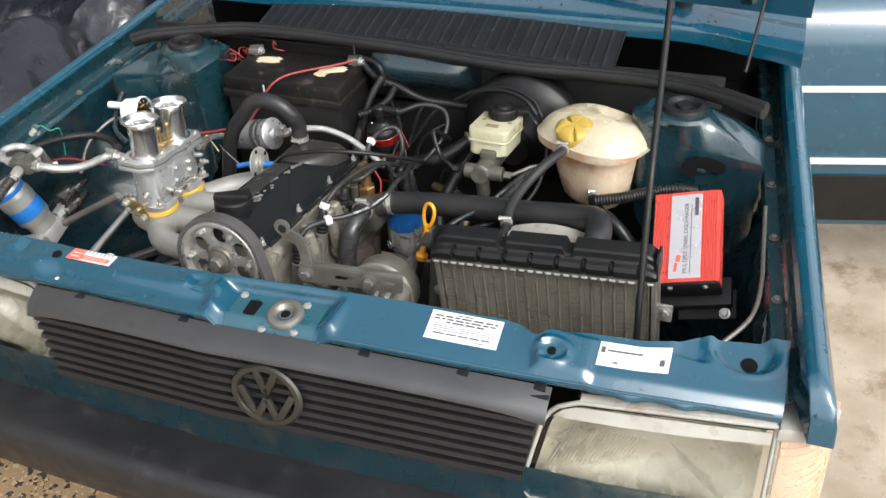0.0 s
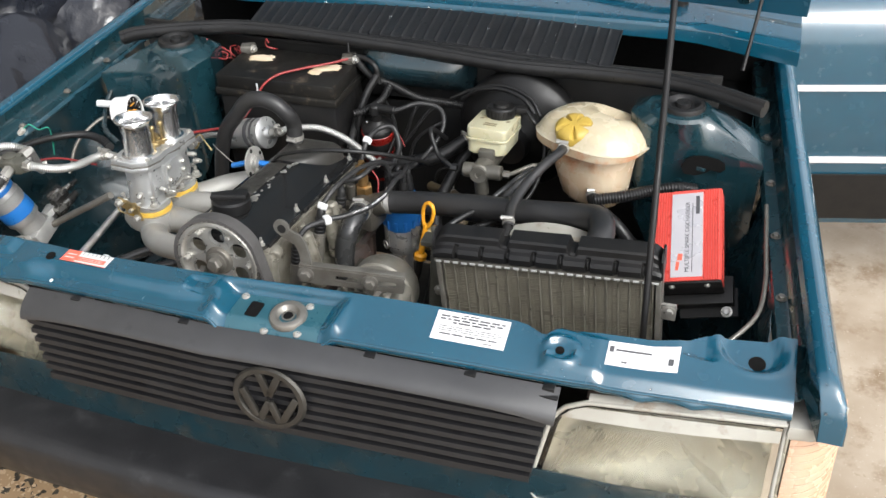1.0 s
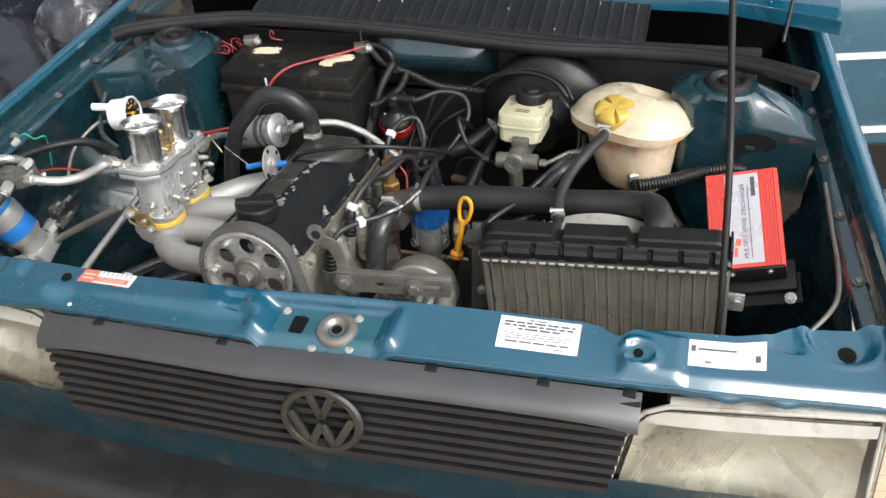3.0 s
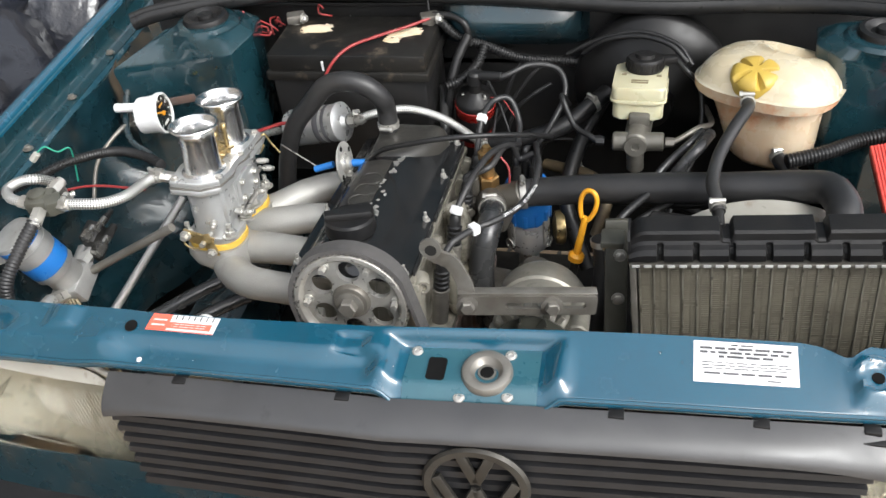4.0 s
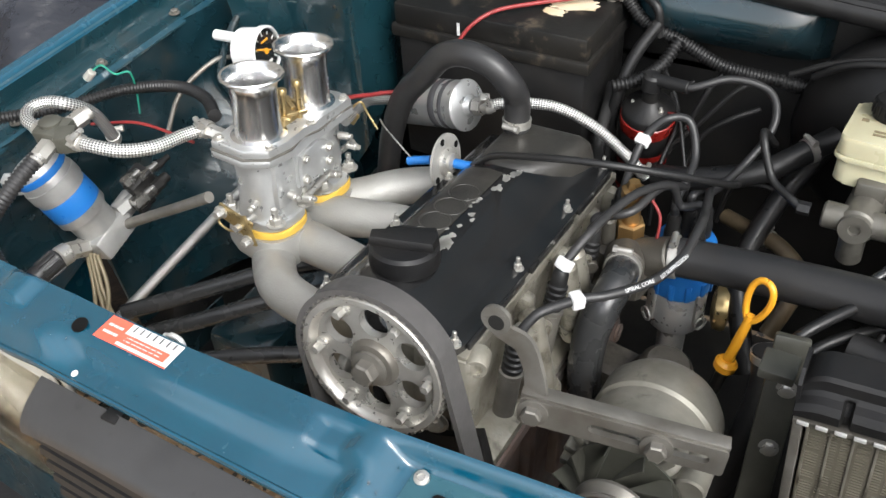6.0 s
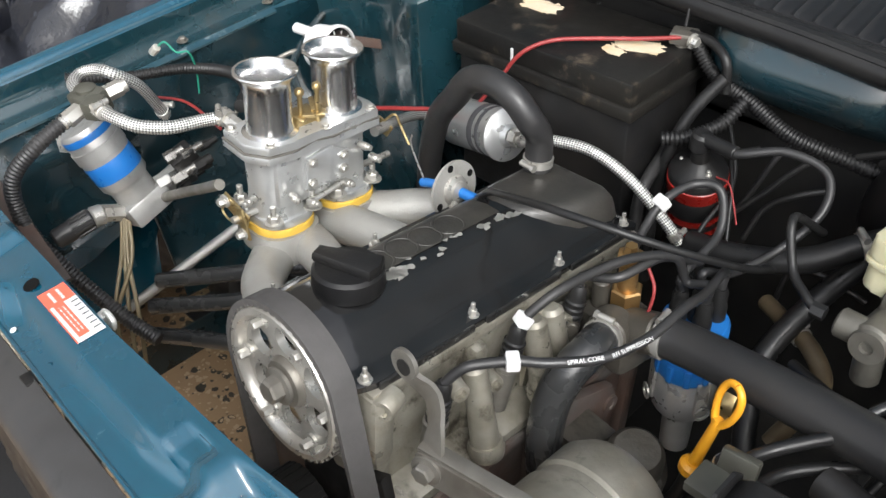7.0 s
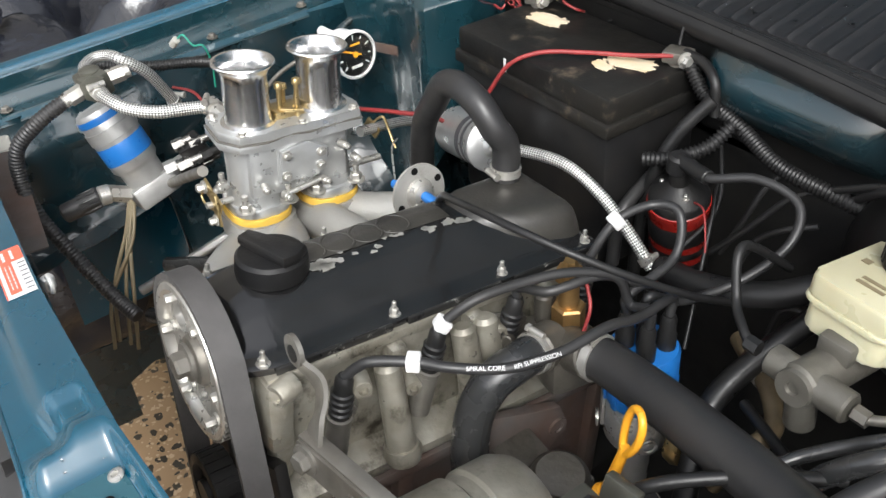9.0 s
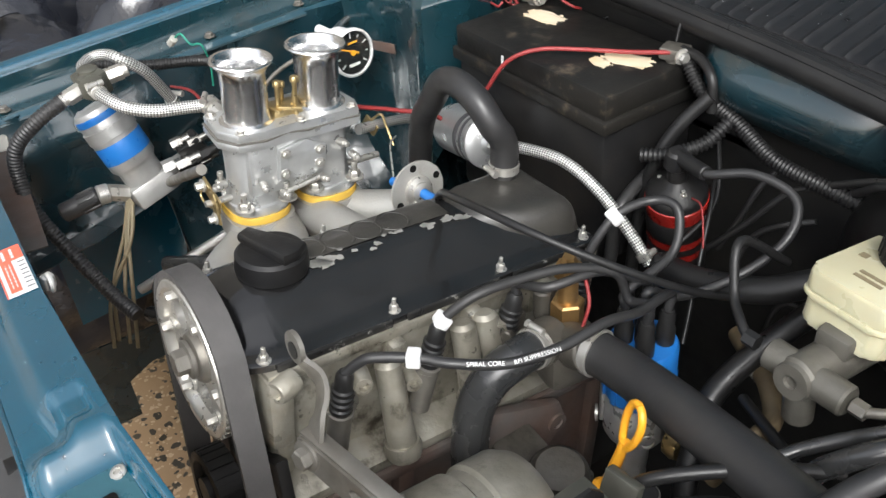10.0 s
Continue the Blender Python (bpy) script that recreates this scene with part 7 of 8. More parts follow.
hose("coolant_pipe", "dull ochre metal coolant pipe bent below the servo", [(0.03, 0.60, 0.585), (0.070, 0.572, 0.595), (0.102, 0.552, 0.60), (0.132, 0.522, 0.596), (0.134, 0.487, 0.590), (0.12, 0.46, 0.55)], 0.0095, M_OCHRE, "pipe", seg=14, clamps=(0.3,))
hose("vacuum_hose", "black rubber hose by the brake servo", [(0.13, 0.66, 0.70), (0.09, 0.60, 0.64), (0.07, 0.52, 0.585), (0.09, 0.47, 0.54), (0.11, 0.44, 0.50)], 0.012, M_RUBBER, seg=14)

rad = thing("radiator", (0.35, 0.245, 0.40), "grimy alloy radiator with black plastic top tank", "radiator")
RX0, RX1, RY = 0.172, 0.522, 0.245
rt = math.degrees(math.atan(0.075))
RM = basis((RX0, RY, 0.701), (1, 0, 0.075), (0, 1, 0))
RW = 0.352
bm = fresh()
box(bm, (RW / 2, 0, -0.175), (RW - 0.02, 0.034, 0.35), m=RM)
core = part("core", bm, M_CORE, rad)
boxes("core_tubing", [((0.012 + k * (RW - 0.024) / 19, -0.0178, -0.172), (0.0020, 0.0012, 0.340)) for k in range(20)], M_CAST, rad, RM)["kind"] = "stuff"
rf = random.Random(8)
fins = [((0.0182 + k * (RW - 0.024) / 27, -0.0172 + rf.uniform(-0.0003, 0.0003), -0.006 - j * 0.0034), (0.0098, 0.0012, 0.0005)) for k in range(27) for j in range(98) if rf.random() < 0.9]
boxes("fin_mesh", fins, M_CORE, rad, RM)["kind"] = "stuff"
bm = fresh()
box(bm, (RW / 2, 0, 0.000), (RW, 0.056, 0.005), bevel=0.001, m=RM)
crimp = part("crimped_edge", bm, M_STEEL_DULL, rad, "dull crimped metal edge")
for k in range(25):
    bm = fresh()
    box(bm, (0.008 + k * (RW - 0.016) / 24, -0.0285, 0.0005), (0.0090, 0.002, 0.0038), bevel=0.0006, m=RM)
    part("crimp_tab", bm, M_WHITE_METAL, crimp, "bright crimp tab")
for x in (0.004, RW - 0.004):
    bm = fresh()
    box(bm, (x, 0, -0.170), (0.008, 0.044, 0.34), bevel=0.001, m=RM)
    part("side_plate", bm, M_STEEL_DULL, rad)
bm = fresh()


TSEC = [(-0.025, 0.003), (-0.029, 0.006), (-0.030, 0.016), (-0.026, 0.022), (-0.019, 0.024), (-0.016, 0.028), (-0.015, 0.037), (-0.012, 0.040), (0.016, 0.041), (0.021, 0.036), (0.024, 0.018), (0.025, 0.003)]


def tank_pt(u, v):
    k = v * (len(TSEC) - 1)
    i = min(int(k), len(TSEC) - 2)
    f = k - i
    y, z = (TSEC[i][j] * (1 - f) + TSEC[i + 1][j] * f for j in (0, 1))
    c = (u * 8.5) % 1.0
    notch = sstep(0.80, 0.86, c) * (1 - sstep(0.94, 1.0, c)) * (1.0 if 0.04 < u < 0.97 else 0.0)
    low = 1 - sstep(0.30, 0.42, v)
    y += 0.009 * notch * low
    z -= 0.004 * notch * low
    gap = sstep(0.30, 0.31, u) * (1 - sstep(0.335, 0.345, u)) + sstep(0.60, 0.61, u) * (1 - sstep(0.635, 0.645, u))
    z -= 0.012 * gap * sstep(0.40, 0.5, v) * (1 - sstep(0.80, 0.9, v))
    e = max(0.0, (0.06 - u) / 0.06, (u - 0.94) / 0.06)
    z = 0.003 + (z - 0.003) * (1 - 0.35 * e * e)
    return RM @ Vector((RW * u, y, z + 0.002))


sheet(bm, tank_pt, 170, 33, 0.002)
tnk = part("top_tank", bm, M_BLACK, rad, "ribbed black plastic top tank", 30)
for x in (0.0, RW):
    bm = fresh()
    prism(bm, [(-0.0235, 0), (0.0235, 0), (0.022, 0.03), (0.012, 0.040), (-0.012, 0.040), (-0.022, 0.03)], RM @ pose(x - 0.001, 0, 0.004, 90, 0, 90), 0.003)
    part("tank_end", bm, M_BLACK, tnk)
bm = fresh()
cyl(bm, (0.420, 0.252, 0.742), (0.420, 0.262, 0.715), 0.019, seg=24)
cyl(bm, (0.420, 0.250, 0.70), (0.420, 0.268, 0.735), 0.0185, seg=24, bevel=0.002)
part("pipe_stub", bm, M_BLACK, tnk)
bm = fresh()
cyl(bm, (0.276, 0.255, 0.738), (0.275, 0.288, 0.744), 0.007, seg=16, bevel=0.001)
part("pipe_stub", bm, M_BLACK, tnk)
bm = fresh()
box(bm, (0.538, 0.235, 0.665), (0.024, 0.006, 0.030), bevel=0.002)
br = part("bracket", bm, M_STEEL, rad, "zinc-plated bracket")
bolt(br, (0.540, 0.232, 0.668), (0, -1, 0), 0.006, 0.005, M_STEEL)
bm = fresh()
box(bm, (0.158, 0.262, 0.560), (0.030, 0.010, 0.30), (-18, 0, 6), 0.002)
box(bm, (0.150, 0.270, 0.700), (0.030, 0.030, 0.010), bevel=0.002)
st = part("support_stay", bm, M_STAY, rad, "dusty olive steel stay")
for z in (0.52, 0.60, 0.66):
    bolt(st, (0.160, 0.254 + (z - 0.56) * 0.32, z), (0.1, -1, 0.3), 0.006, 0.004, M_STEEL)
bm = fresh()
lathe(bm, (0.345, 0.300, 0.560), (0, 1, 0), [(0.165, -0.01), (0.168, 0.0), (0.168, 0.030), (0.160, 0.032), (0.158, 0.0)], 60, caps=False)
part("fan_shroud", bm, M_BEZEL, rad, "grey plastic fan ring")
bm = fresh()
lathe(bm, (0.345, 0.300, 0.560), (0, 1, 0), [(0.045, 0), (0.045, 0.03), (0.03, 0.035)], 32)
for k in range(6):
    a = math.pi * 2 * k / 6
    box(bm, (0.345 + 0.10 * math.cos(a), 0.315, 0.560 + 0.10 * math.sin(a)), (0.12, 0.004, 0.05), (25 * 0, -math.degrees(a), 0), 0.001)
part("fan", bm, M_BLACK, rad)

tank = thing("expansion_tank", (0.35, 0.57, 0.67), "yellowed milky plastic coolant expansion tank with stains", "expansion tank")
TC = Vector((0.357, 0.576, 0.0))
TR = 24.0
bm = fresh()
LV = [(0.652, 0.030, 0.026, -0.020), (0.655, 0.046, 0.040, -0.020), (0.664, 0.054, 0.047, -0.018), (0.690, 0.060, 0.054, -0.014), (0.725, 0.067, 0.062, -0.008), (0.752, 0.074, 0.070, -0.002), (0.756, 0.084, 0.079, 0.0), (0.757, 0.0935, 0.0875, 0.0), (0.7625, 0.0945, 0.0885, 0.0), (0.7635, 0.090, 0.084, 0.0), (0.774, 0.087, 0.081, 0.0), (0.787, 0.078, 0.073, 0.002), (0.797, 0.064, 0.059, 0.006), (0.803, 0.046, 0.042, 0.010), (0.806, 0.024, 0.022, 0.012), (0.807, 0.008, 0.008, 0.012)]
loops = []
for z, rx, ry, off in LV:
    row = []
    for k in range(56):
        t = 2 * math.pi * k / 56
        c, s = math.cos(t), math.sin(t)
        x, y = math.copysign(abs(c) ** 0.76, c) * rx * 1.08, math.copysign(abs(s) ** 0.76, s) * ry + off
        zz = z - (0.020 * math.exp(-(((x - 0.016) / 0.030) ** 2 + ((y - 0.030) / 0.018) ** 2) ** 2) if z > 0.77 else 0) - 0.16 * (y - 0.0) * sstep(0.755, 0.765, z)
        q = Vector((x, y, 0))
        q.rotate(Euler((0, 0, radians(-TR))))
        sh = max(0.0, (0.757 - z) / 0.1)
        row.append(bm.verts.new((TC.x + q.x + 0.020 * sh, TC.y + q.y - 0.012 * sh, zz)))
    loops.append(row)
SEAM = 8
for lo, hi, nm, m_, lb in ((0, SEAM, "bowl", M_TANK_LOW, "milky bowl stained orange by old coolant"), (SEAM, len(loops) - 1, "lid", M_TANK, "yellowed domed upper half")):
    half = fresh()
    vs = [[half.verts.new(v.co) for v in row] for row in loops[lo:hi + 1]]
    for a, b in zip(vs, vs[1:]):
        for k in range(56):
            half.faces.new((a[k], a[(k + 1) % 56], b[(k + 1) % 56], b[k]))
    half.faces.new(vs[0][::-1])
    half.faces.new(vs[-1])
    part(nm, half, m_, tank, lb, sharp=60)
bm.free()
bm = fresh()
YC = Vector((0.330, 0.528, 0.784))
loops = []
YM = facing(YC, (-0.05, -0.30, 1))
for r_, h_, nt in ((0.032, -0.014, 0), (0.0335, 0.002, 0), (0.0335, 0.013, 0.1), (0.0325, 0.019, 0.5), (0.0270, 0.0245, 1), (0.018, 0.0265, 1), (0.010, 0.0262, 0.5), (0.007, 0.0262, 0)):
    row = []
    for k in range(60):
        a = 2 * math.pi * k / 60
        c_ = max(0.0, math.cos(a * 5)) ** 4 * nt
        row.append(bm.verts.new(YM @ Vector((r_ * (1 - 0.10 * c_) * math.cos(a), r_ * (1 - 0.10 * c_) * math.sin(a), h_ - 0.008 * c_))))
    loops.append(row)
for a, b in zip(loops, loops[1:]):
    for k in range(60):
        bm.faces.new((a[k], a[(k + 1) % 60], b[(k + 1) % 60], b[k]))
bm.faces.new(loops[-1])
part("cap", bm, M_YELLOW, tank, "yellow plastic screw cap")
bm = fresh()
cyl(bm, (0.320, 0.498, 0.772), (0.318, 0.470, 0.779), 0.0065, seg=14, bevel=0.001)
part("hose_stub", bm, M_TANK, tank)
hose("overflow_hose", "slim black hose from tank to radiator", [(0.319, 0.488, 0.776), (0.317, 0.462, 0.781), (0.300, 0.425, 0.776), (0.279, 0.380, 0.760), (0.270, 0.335, 0.750), (0.272, 0.305, 0.748), (0.276, 0.280, 0.742)], 0.0085, M_HOSE, seg=14, clamps=(0.04, 0.95))
hose("coolant_hose", "black hose under the expansion tank", [(0.372, 0.505, 0.682), (0.385, 0.478, 0.672), (0.43, 0.45, 0.655), (0.47, 0.44, 0.60), (0.48, 0.43, 0.5)], 0.011, M_RUBBER, seg=14, clamps=(0.05,))
hose("corrugated_cable_sleeve", "black corrugated sleeve under the ignition box", [(0.38, 0.470, 0.692), (0.43, 0.485, 0.698), (0.475, 0.510, 0.702), (0.515, 0.520, 0.708), (0.545, 0.535, 0.70)], 0.010, M_RUBBER, "cable sleeve", (0.005, 0.002), 14)

# ---- brakes ----
servo = thing("brake_servo", (0.19, 0.66, 0.60), "round black brake servo on the bulkhead", "brake servo")
bm = fresh()
lathe(bm, (0.192, 0.740, 0.690), (0, -1, 0), [(0.080, 0), (0.112, 0.016), (0.122, 0.040), (0.122, 0.062), (0.118, 0.068), (0.095, 0.086), (0.060, 0.098), (0.036, 0.112), (0.032, 0.135)], 56)
part("shell", bm, M_SERVO, servo)
bm = fresh()
for k in range(3):
    box(bm, (0.262 + 0.006 * k, 0.660, 0.680 - 0.016 * k + 0.01), (0.010, 0.004, 0.010), (0, 30, 0), 0.001)
part("cast_marks", bm, M_DARK, servo)
mc = thing("brake_master_cylinder", (0.172, 0.50, 0.66), "cast alloy brake master cylinder below its fluid reservoir", "master cylinder")
bm = fresh()
cyl(bm, (0.172, 0.468, 0.712), (0.186, 0.640, 0.708), 0.0185, seg=24, bevel=0.003)
cyl(bm, (0.140, 0.480, 0.712), (0.212, 0.478, 0.714), 0.0135, seg=20, bevel=0.002)
cyl(bm, (0.172, 0.478, 0.712), (0.174, 0.482, 0.664), 0.0125, seg=20, bevel=0.002)
lathe(bm, (0.172, 0.466, 0.713), (0, -1, 0.1), [(0.016, 0), (0.015, 0.004), (0.006, 0.004), (0.005, 0.001)], 24)
box(bm, (0.176, 0.53, 0.732), (0.030, 0.060, 0.020), bevel=0.004)
part("cylinder", bm, M_MASTER, mc)
for x in (0.128, 0.214):
    bm = fresh()
    s = 1 if x > 0.17 else -1
    cyl(bm, (x, 0.480, 0.712), (x + s * 0.012, 0.480, 0.712), 0.007, seg=6)
    tube(bm, [(x + s * 0.010, 0.480, 0.712), (x + s * 0.022, 0.486, 0.716), (x + s * 0.045, 0.504, 0.722), (x + s * 0.065, 0.53, 0.735 - 0.02 * s), (x + s * 0.06, 0.60, 0.70)], 0.0042, 10)
    part("brake_pipe", bm, M_RUBBER if s < 0 else M_STEEL_DULL, mc)
res = thing("brake_fluid_reservoir", (0.173, 0.555, 0.73), "ivory plastic brake fluid reservoir with black cap", "reservoir")
bm = fresh()
RT = pose(0.175, 0.560, 0.750, -7, 0, -3)
prism(bm, rounded(0.072, 0.096, 0.012), RT @ pose(0, 0, -0.026), 0.026, 0.003)
prism(bm, rounded(0.080, 0.104, 0.013), RT @ pose(0, 0, -0.001), 0.005, 0.002)
prism(bm, rounded(0.076, 0.100, 0.010), RT @ pose(0, 0, 0.003), 0.020, 0.004, 3)
part("tank", bm, M_RESV, res)
bm = fresh()
for k, w in enumerate((0.024, 0.024)):
    box(bm, (0.0, -0.020 - 0.008 * k, 0.0285), (w, 0.004, 0.0006), m=RT @ pose(0, 0, -0.005))
box(bm, (-0.024, 0.002, 0.0235), (0.007, 0.007, 0.0006), m=RT)
box(bm, (0.026, 0.000, 0.0235), (0.007, 0.007, 0.0006), m=RT)
part("worn_print", bm, M_WIRE_TAN, res)
bm = fresh()
CP = RT @ Vector((0.004, 0.026, 0.021))
lathe(bm, CP, RT.to_3x3() @ Vector((0, 0, 1)), [(0.026, 0), (0.026, 0.004), (0.027, 0.006), (0.027, 0.018), (0.025, 0.021), (0.014, 0.021), (0.013, 0.026), (0.0, 0.026)], 40)
rcap = part("cap", bm, M_BLACK, res, "knurled black plastic cap")
for k in range(24):
    a = 2 * math.pi * k / 24
    p_ = Matrix.Translation(CP) @ RT.to_3x3().to_4x4()
    bm = fresh()
    box(bm, (0.027 * math.cos(a), 0.027 * math.sin(a), 0.012), (0.0025, 0.003, 0.012), (0, 0, math.degrees(a)), m=p_)
    part("knurl", bm, M_BLACK, rcap)
bm = fresh()
box(bm, CP + Vector((0.034, 0.012, 0.012)), (0.026, 0.016, 0.012), (0, 0, 10), 0.003)
part("sensor_plug", bm, M_BLACK, res)
hose("cable", "black sensor cable from the reservoir cap", [CP + Vector((0.045, 0.012, 0.012)), (0.245, 0.585, 0.765), (0.262, 0.590, 0.742), (0.268, 0.570, 0.70), (0.26, 0.53, 0.66), (0.235, 0.47, 0.63), (0.22, 0.42, 0.60)], 0.004, M_RUBBER, "cable", seg=8)
hose("cable", "black cable arching behind the reservoir", [(0.085, 0.655, 0.760), (0.12, 0.640, 0.790), (0.17, 0.630, 0.802), (0.215, 0.615, 0.796), (0.242, 0.60, 0.775)], 0.0042, M_RUBBER, "cable", seg=8)
hose("cable", "black cable arching behind the reservoir", [(0.06, 0.660, 0.755), (0.11, 0.655, 0.784), (0.17, 0.648, 0.800), (0.225, 0.63, 0.79), (0.25, 0.61, 0.765)], 0.0036, M_RUBBER, "cable", seg=8)

# ---- red ignition amplifier ----
A0, A1, A2 = Vector((0.483, 0.473, 0.720)), Vector((0.587, 0.474, 0.748)), Vector((0.516, 0.323, 0.651))
ex = (A1 - A0).normalized()
ey = (A0 - A2)
ey = (ey - ex * ey.dot(ex)).normalized()
ez = ex.cross(ey).normalized()
BM = Matrix((ex, ey, ez)).transposed().to_4x4()
BM.translation = A0
BW, BL = 0.108, 0.168
amp = thing("ignition_amplifier", A0 + Vector((0.05, -0.05, -0.08)), "red finned aluminium ignition box with silver label", "ignition box")
bm = fresh()
prof = [(0.0, -0.030), (0.0, -0.002)]
nf = 26
for k in range(nf):
    x0 = 0.002 + (BW - 0.004) * k / nf
    x1 = 0.002 + (BW - 0.004) * (k + 0.55) / nf
    x2 = 0.002 + (BW - 0.004) * (k + 1) / nf
    flat = 0.028 < (x0 + x2) / 2 < 0.078
    prof += [(x0, 0.0), (x1, 0.0)] + ([] if flat else [(x1 + 0.0003, -0.0022), (x2 - 0.0003, -0.0022)])
prof += [(BW, -0.002), (BW, -0.030)]
rows = [[bm.verts.new(BM @ Vector((x, -y, z))) for x, z in prof] for y in (0.0, BL)]
for k in range(len(prof) - 1):
    bm.faces.new((rows[0][k], rows[0][k + 1], rows[1][k + 1], rows[1][k]))
bm.faces.new(rows[0])
bm.faces.new(rows[1][::-1])
bm.faces.new((rows[0][0], rows[0][-1], rows[1][-1], rows[1][0]))
part("finned_case", bm, M_RED, amp, "red anodised finned case", 25)
bm = fresh()
box(bm, (0.054, -BL / 2, 0.0006), (0.050, BL - 0.012, 0.0012), m=BM)
part("label_plate", bm, M_LABEL, amp, "silver-white printed label")
bm = fresh()
box(bm, (BW / 2, -BL / 2, -0.037), (BW - 0.004, BL + 0.004, 0.014), bevel=0.001, m=BM)
box(bm, (BW / 2, -BL - 0.002, -0.022), (BW - 0.002, 0.004, 0.040), bevel=0.001, m=BM)
base_ = part("black_base", bm, M_BLACK, amp)
for x in (0.03, 0.085):
    bolt(base_, BM @ Vector((x, -BL - 0.004, -0.012)), BM.to_3x3() @ Vector((0, -1, 0)), 0.0035, 0.003, M_STEEL, "screw")
for text, x, y, size, m_ in (("MULTIPLE SPARK DISCHARGER", 0.0575, -0.154, 0.0095, M_INK),):
    cu = bpy.data.curves.new("label_print", "FONT")
    cu.body, cu.size, cu.extrude = text, size, 0.0002
    cu.materials.append(m_)
    ob = new("label_print", cu)
    ob.parent = amp
    ob.matrix_parent_inverse = WORLD_OF[amp].inverted()
    ob.matrix_basis = BM @ pose(x, y, 0.0014, 0, 0, 90)
for at, size, m_ in (((0.0625, -0.090, 0.0014), (0.0012, 0.128, 0.0004), M_INK), ((0.0705, -0.030, 0.0014), (0.0060, 0.034, 0.0004), M_INK), ((0.0395, -0.142, 0.0014), (0.0050, 0.016, 0.0004), M_INK_RED), ((0.0435, -0.126, 0.0014), (0.0075, 0.012, 0.0004), M_INK_RED)):
    bm = fresh()
    box(bm, at, size, (0, 0, -6 if m_ is M_INK_RED else 0), m=BM)
    part("label_mark", bm, m_, amp)
bm = fresh()
box(bm, (0.080, -BL - 0.012, -0.062), (0.090, 0.050, 0.004), m=BM)
box(bm, (0.040, -BL + 0.005, -0.056), (0.16, 0.05, 0.020), bevel=0.003, m=BM)
brk = part("mounting_bracket", bm, M_BLACK, amp, "black steel mounting bracket")
for y in (0.0, -0.020):
    bolt(brk, BM @ Vector((0.108, -BL - 0.010 + y, -0.058)), BM.to_3x3() @ Vector((0, -0.3, 1)), 0.006, 0.006, M_STEEL)
hose("cable", "grey cable from the ignition box along the wing", [(0.600, 0.125, 0.690), (0.630, 0.150, 0.705), (0.660, 0.200, 0.716), (0.668, 0.28, 0.716), (0.665, 0.36, 0.722), (0.66, 0.46, 0.735)], 0.0035, M_STEEL_DULL, "cable", seg=8)

# ---- alternator and brackets ----
alt = thing("alternator", (0.055, 0.22, 0.55), "dusty cast alloy alternator with finned fan", "alternator")
AC = Vector((0.058, 0.178, 0.590))
aa = (E3 @ Vector((0, 1, 0))).normalized()
bm = fresh()
lathe(bm, AC, aa, [(0.030, -0.004), (0.050, 0.0), (0.059, 0.010), (0.0605, 0.020), (0.0605, 0.055), (0.057, 0.058), (0.057, 0.070), (0.0605, 0.073), (0.0605, 0.105), (0.054, 0.118), (0.03, 0.124)], 48)
abody = part("housing", bm, M_ALT, alt)
bm = fresh()
for k in range(20):
    a = 2 * math.pi * k / 20
    m = Matrix.Translation(AC) @ frame_of(aa).to_4x4()
    box(bm, (0.053 * math.cos(a), 0.053 * math.sin(a), 0.006), (0.020, 0.008, 0.018), (0, 0, math.degrees(a)), 0.002, m=m)
part("vent_ribs", bm, M_ALT, abody)
bm = fresh()
m = Matrix.Translation(AC - aa * 0.020) @ frame_of(aa).to_4x4()
lathe(bm, AC - aa * 0.010, aa, [(0.054, 0), (0.054, 0.002)], 36)
afan = part("fan", bm, M_STAY, alt)
for k in range(11):
    a = 2 * math.pi * k / 11
    bm = fresh()
    prism(bm, [(-0.020, -0.010), (0.020, -0.010), (0.012, 0.014), (0.004, 0.010)], m @ pose(0.042 * math.cos(a), 0.042 * math.sin(a), 0.0, 0, 0, math.degrees(a) + 35) @ pose(0, 0, 0, 90, 0, 0), 0.0018)
    part("blade", bm, M_STAY, afan)
bm = fresh()
lathe(bm, AC - aa * 0.052, aa, [(0.034, 0), (0.035, 0.003), (0.029, 0.010), (0.035, 0.017), (0.035, 0.020), (0.014, 0.020)], 36)
part("pulley", bm, M_STEEL_DULL, alt)
bm = fresh()
cyl(bm, AC + Vector((0.055, -0.004, 0.030)), AC + Vector((0.055, 0.050, 0.030)), 0.014, seg=20, bevel=0.002)
box(bm, AC + Vector((0.070, 0.0, -0.018)), (0.024, 0.020, 0.050), (0, 20, 0), 0.006)
part("lug", bm, M_ALT, alt)
slot = thing("alternator_bracket", (0.05, 0.15, 0.67), "slotted grey steel alternator adjusting bracket", "bracket")
SM = basis((-0.030, 0.142, 0.690), (0.165, 0.034, -0.016), (0, 0.1, 1))
bm = fresh()
SL = 0.170
outer = rounded(SL, 0.028, 0.004, 8)
inner = rounded(0.098, 0.0095, 0.0046, 8)
ringv = []
for pts_, dx_ in ((outer, SL / 2), (inner, 0.108)):
    for z_ in (-0.003, 0.003):
        ringv.append([bm.verts.new(SM @ Vector((x_ + dx_, y_ - 0.001, z_))) for x_, y_ in pts_])
n_ = len(outer)
for a, b in ((0, 2), (3, 1), (1, 0), (2, 3)):
    for k in range(n_):
        bm.faces.new((ringv[a][k], ringv[a][(k + 1) % n_], ringv[b][(k + 1) % n_], ringv[b][k]))
part("slotted_plate", bm, M_STEEL_DULL, slot)
bm = fresh()
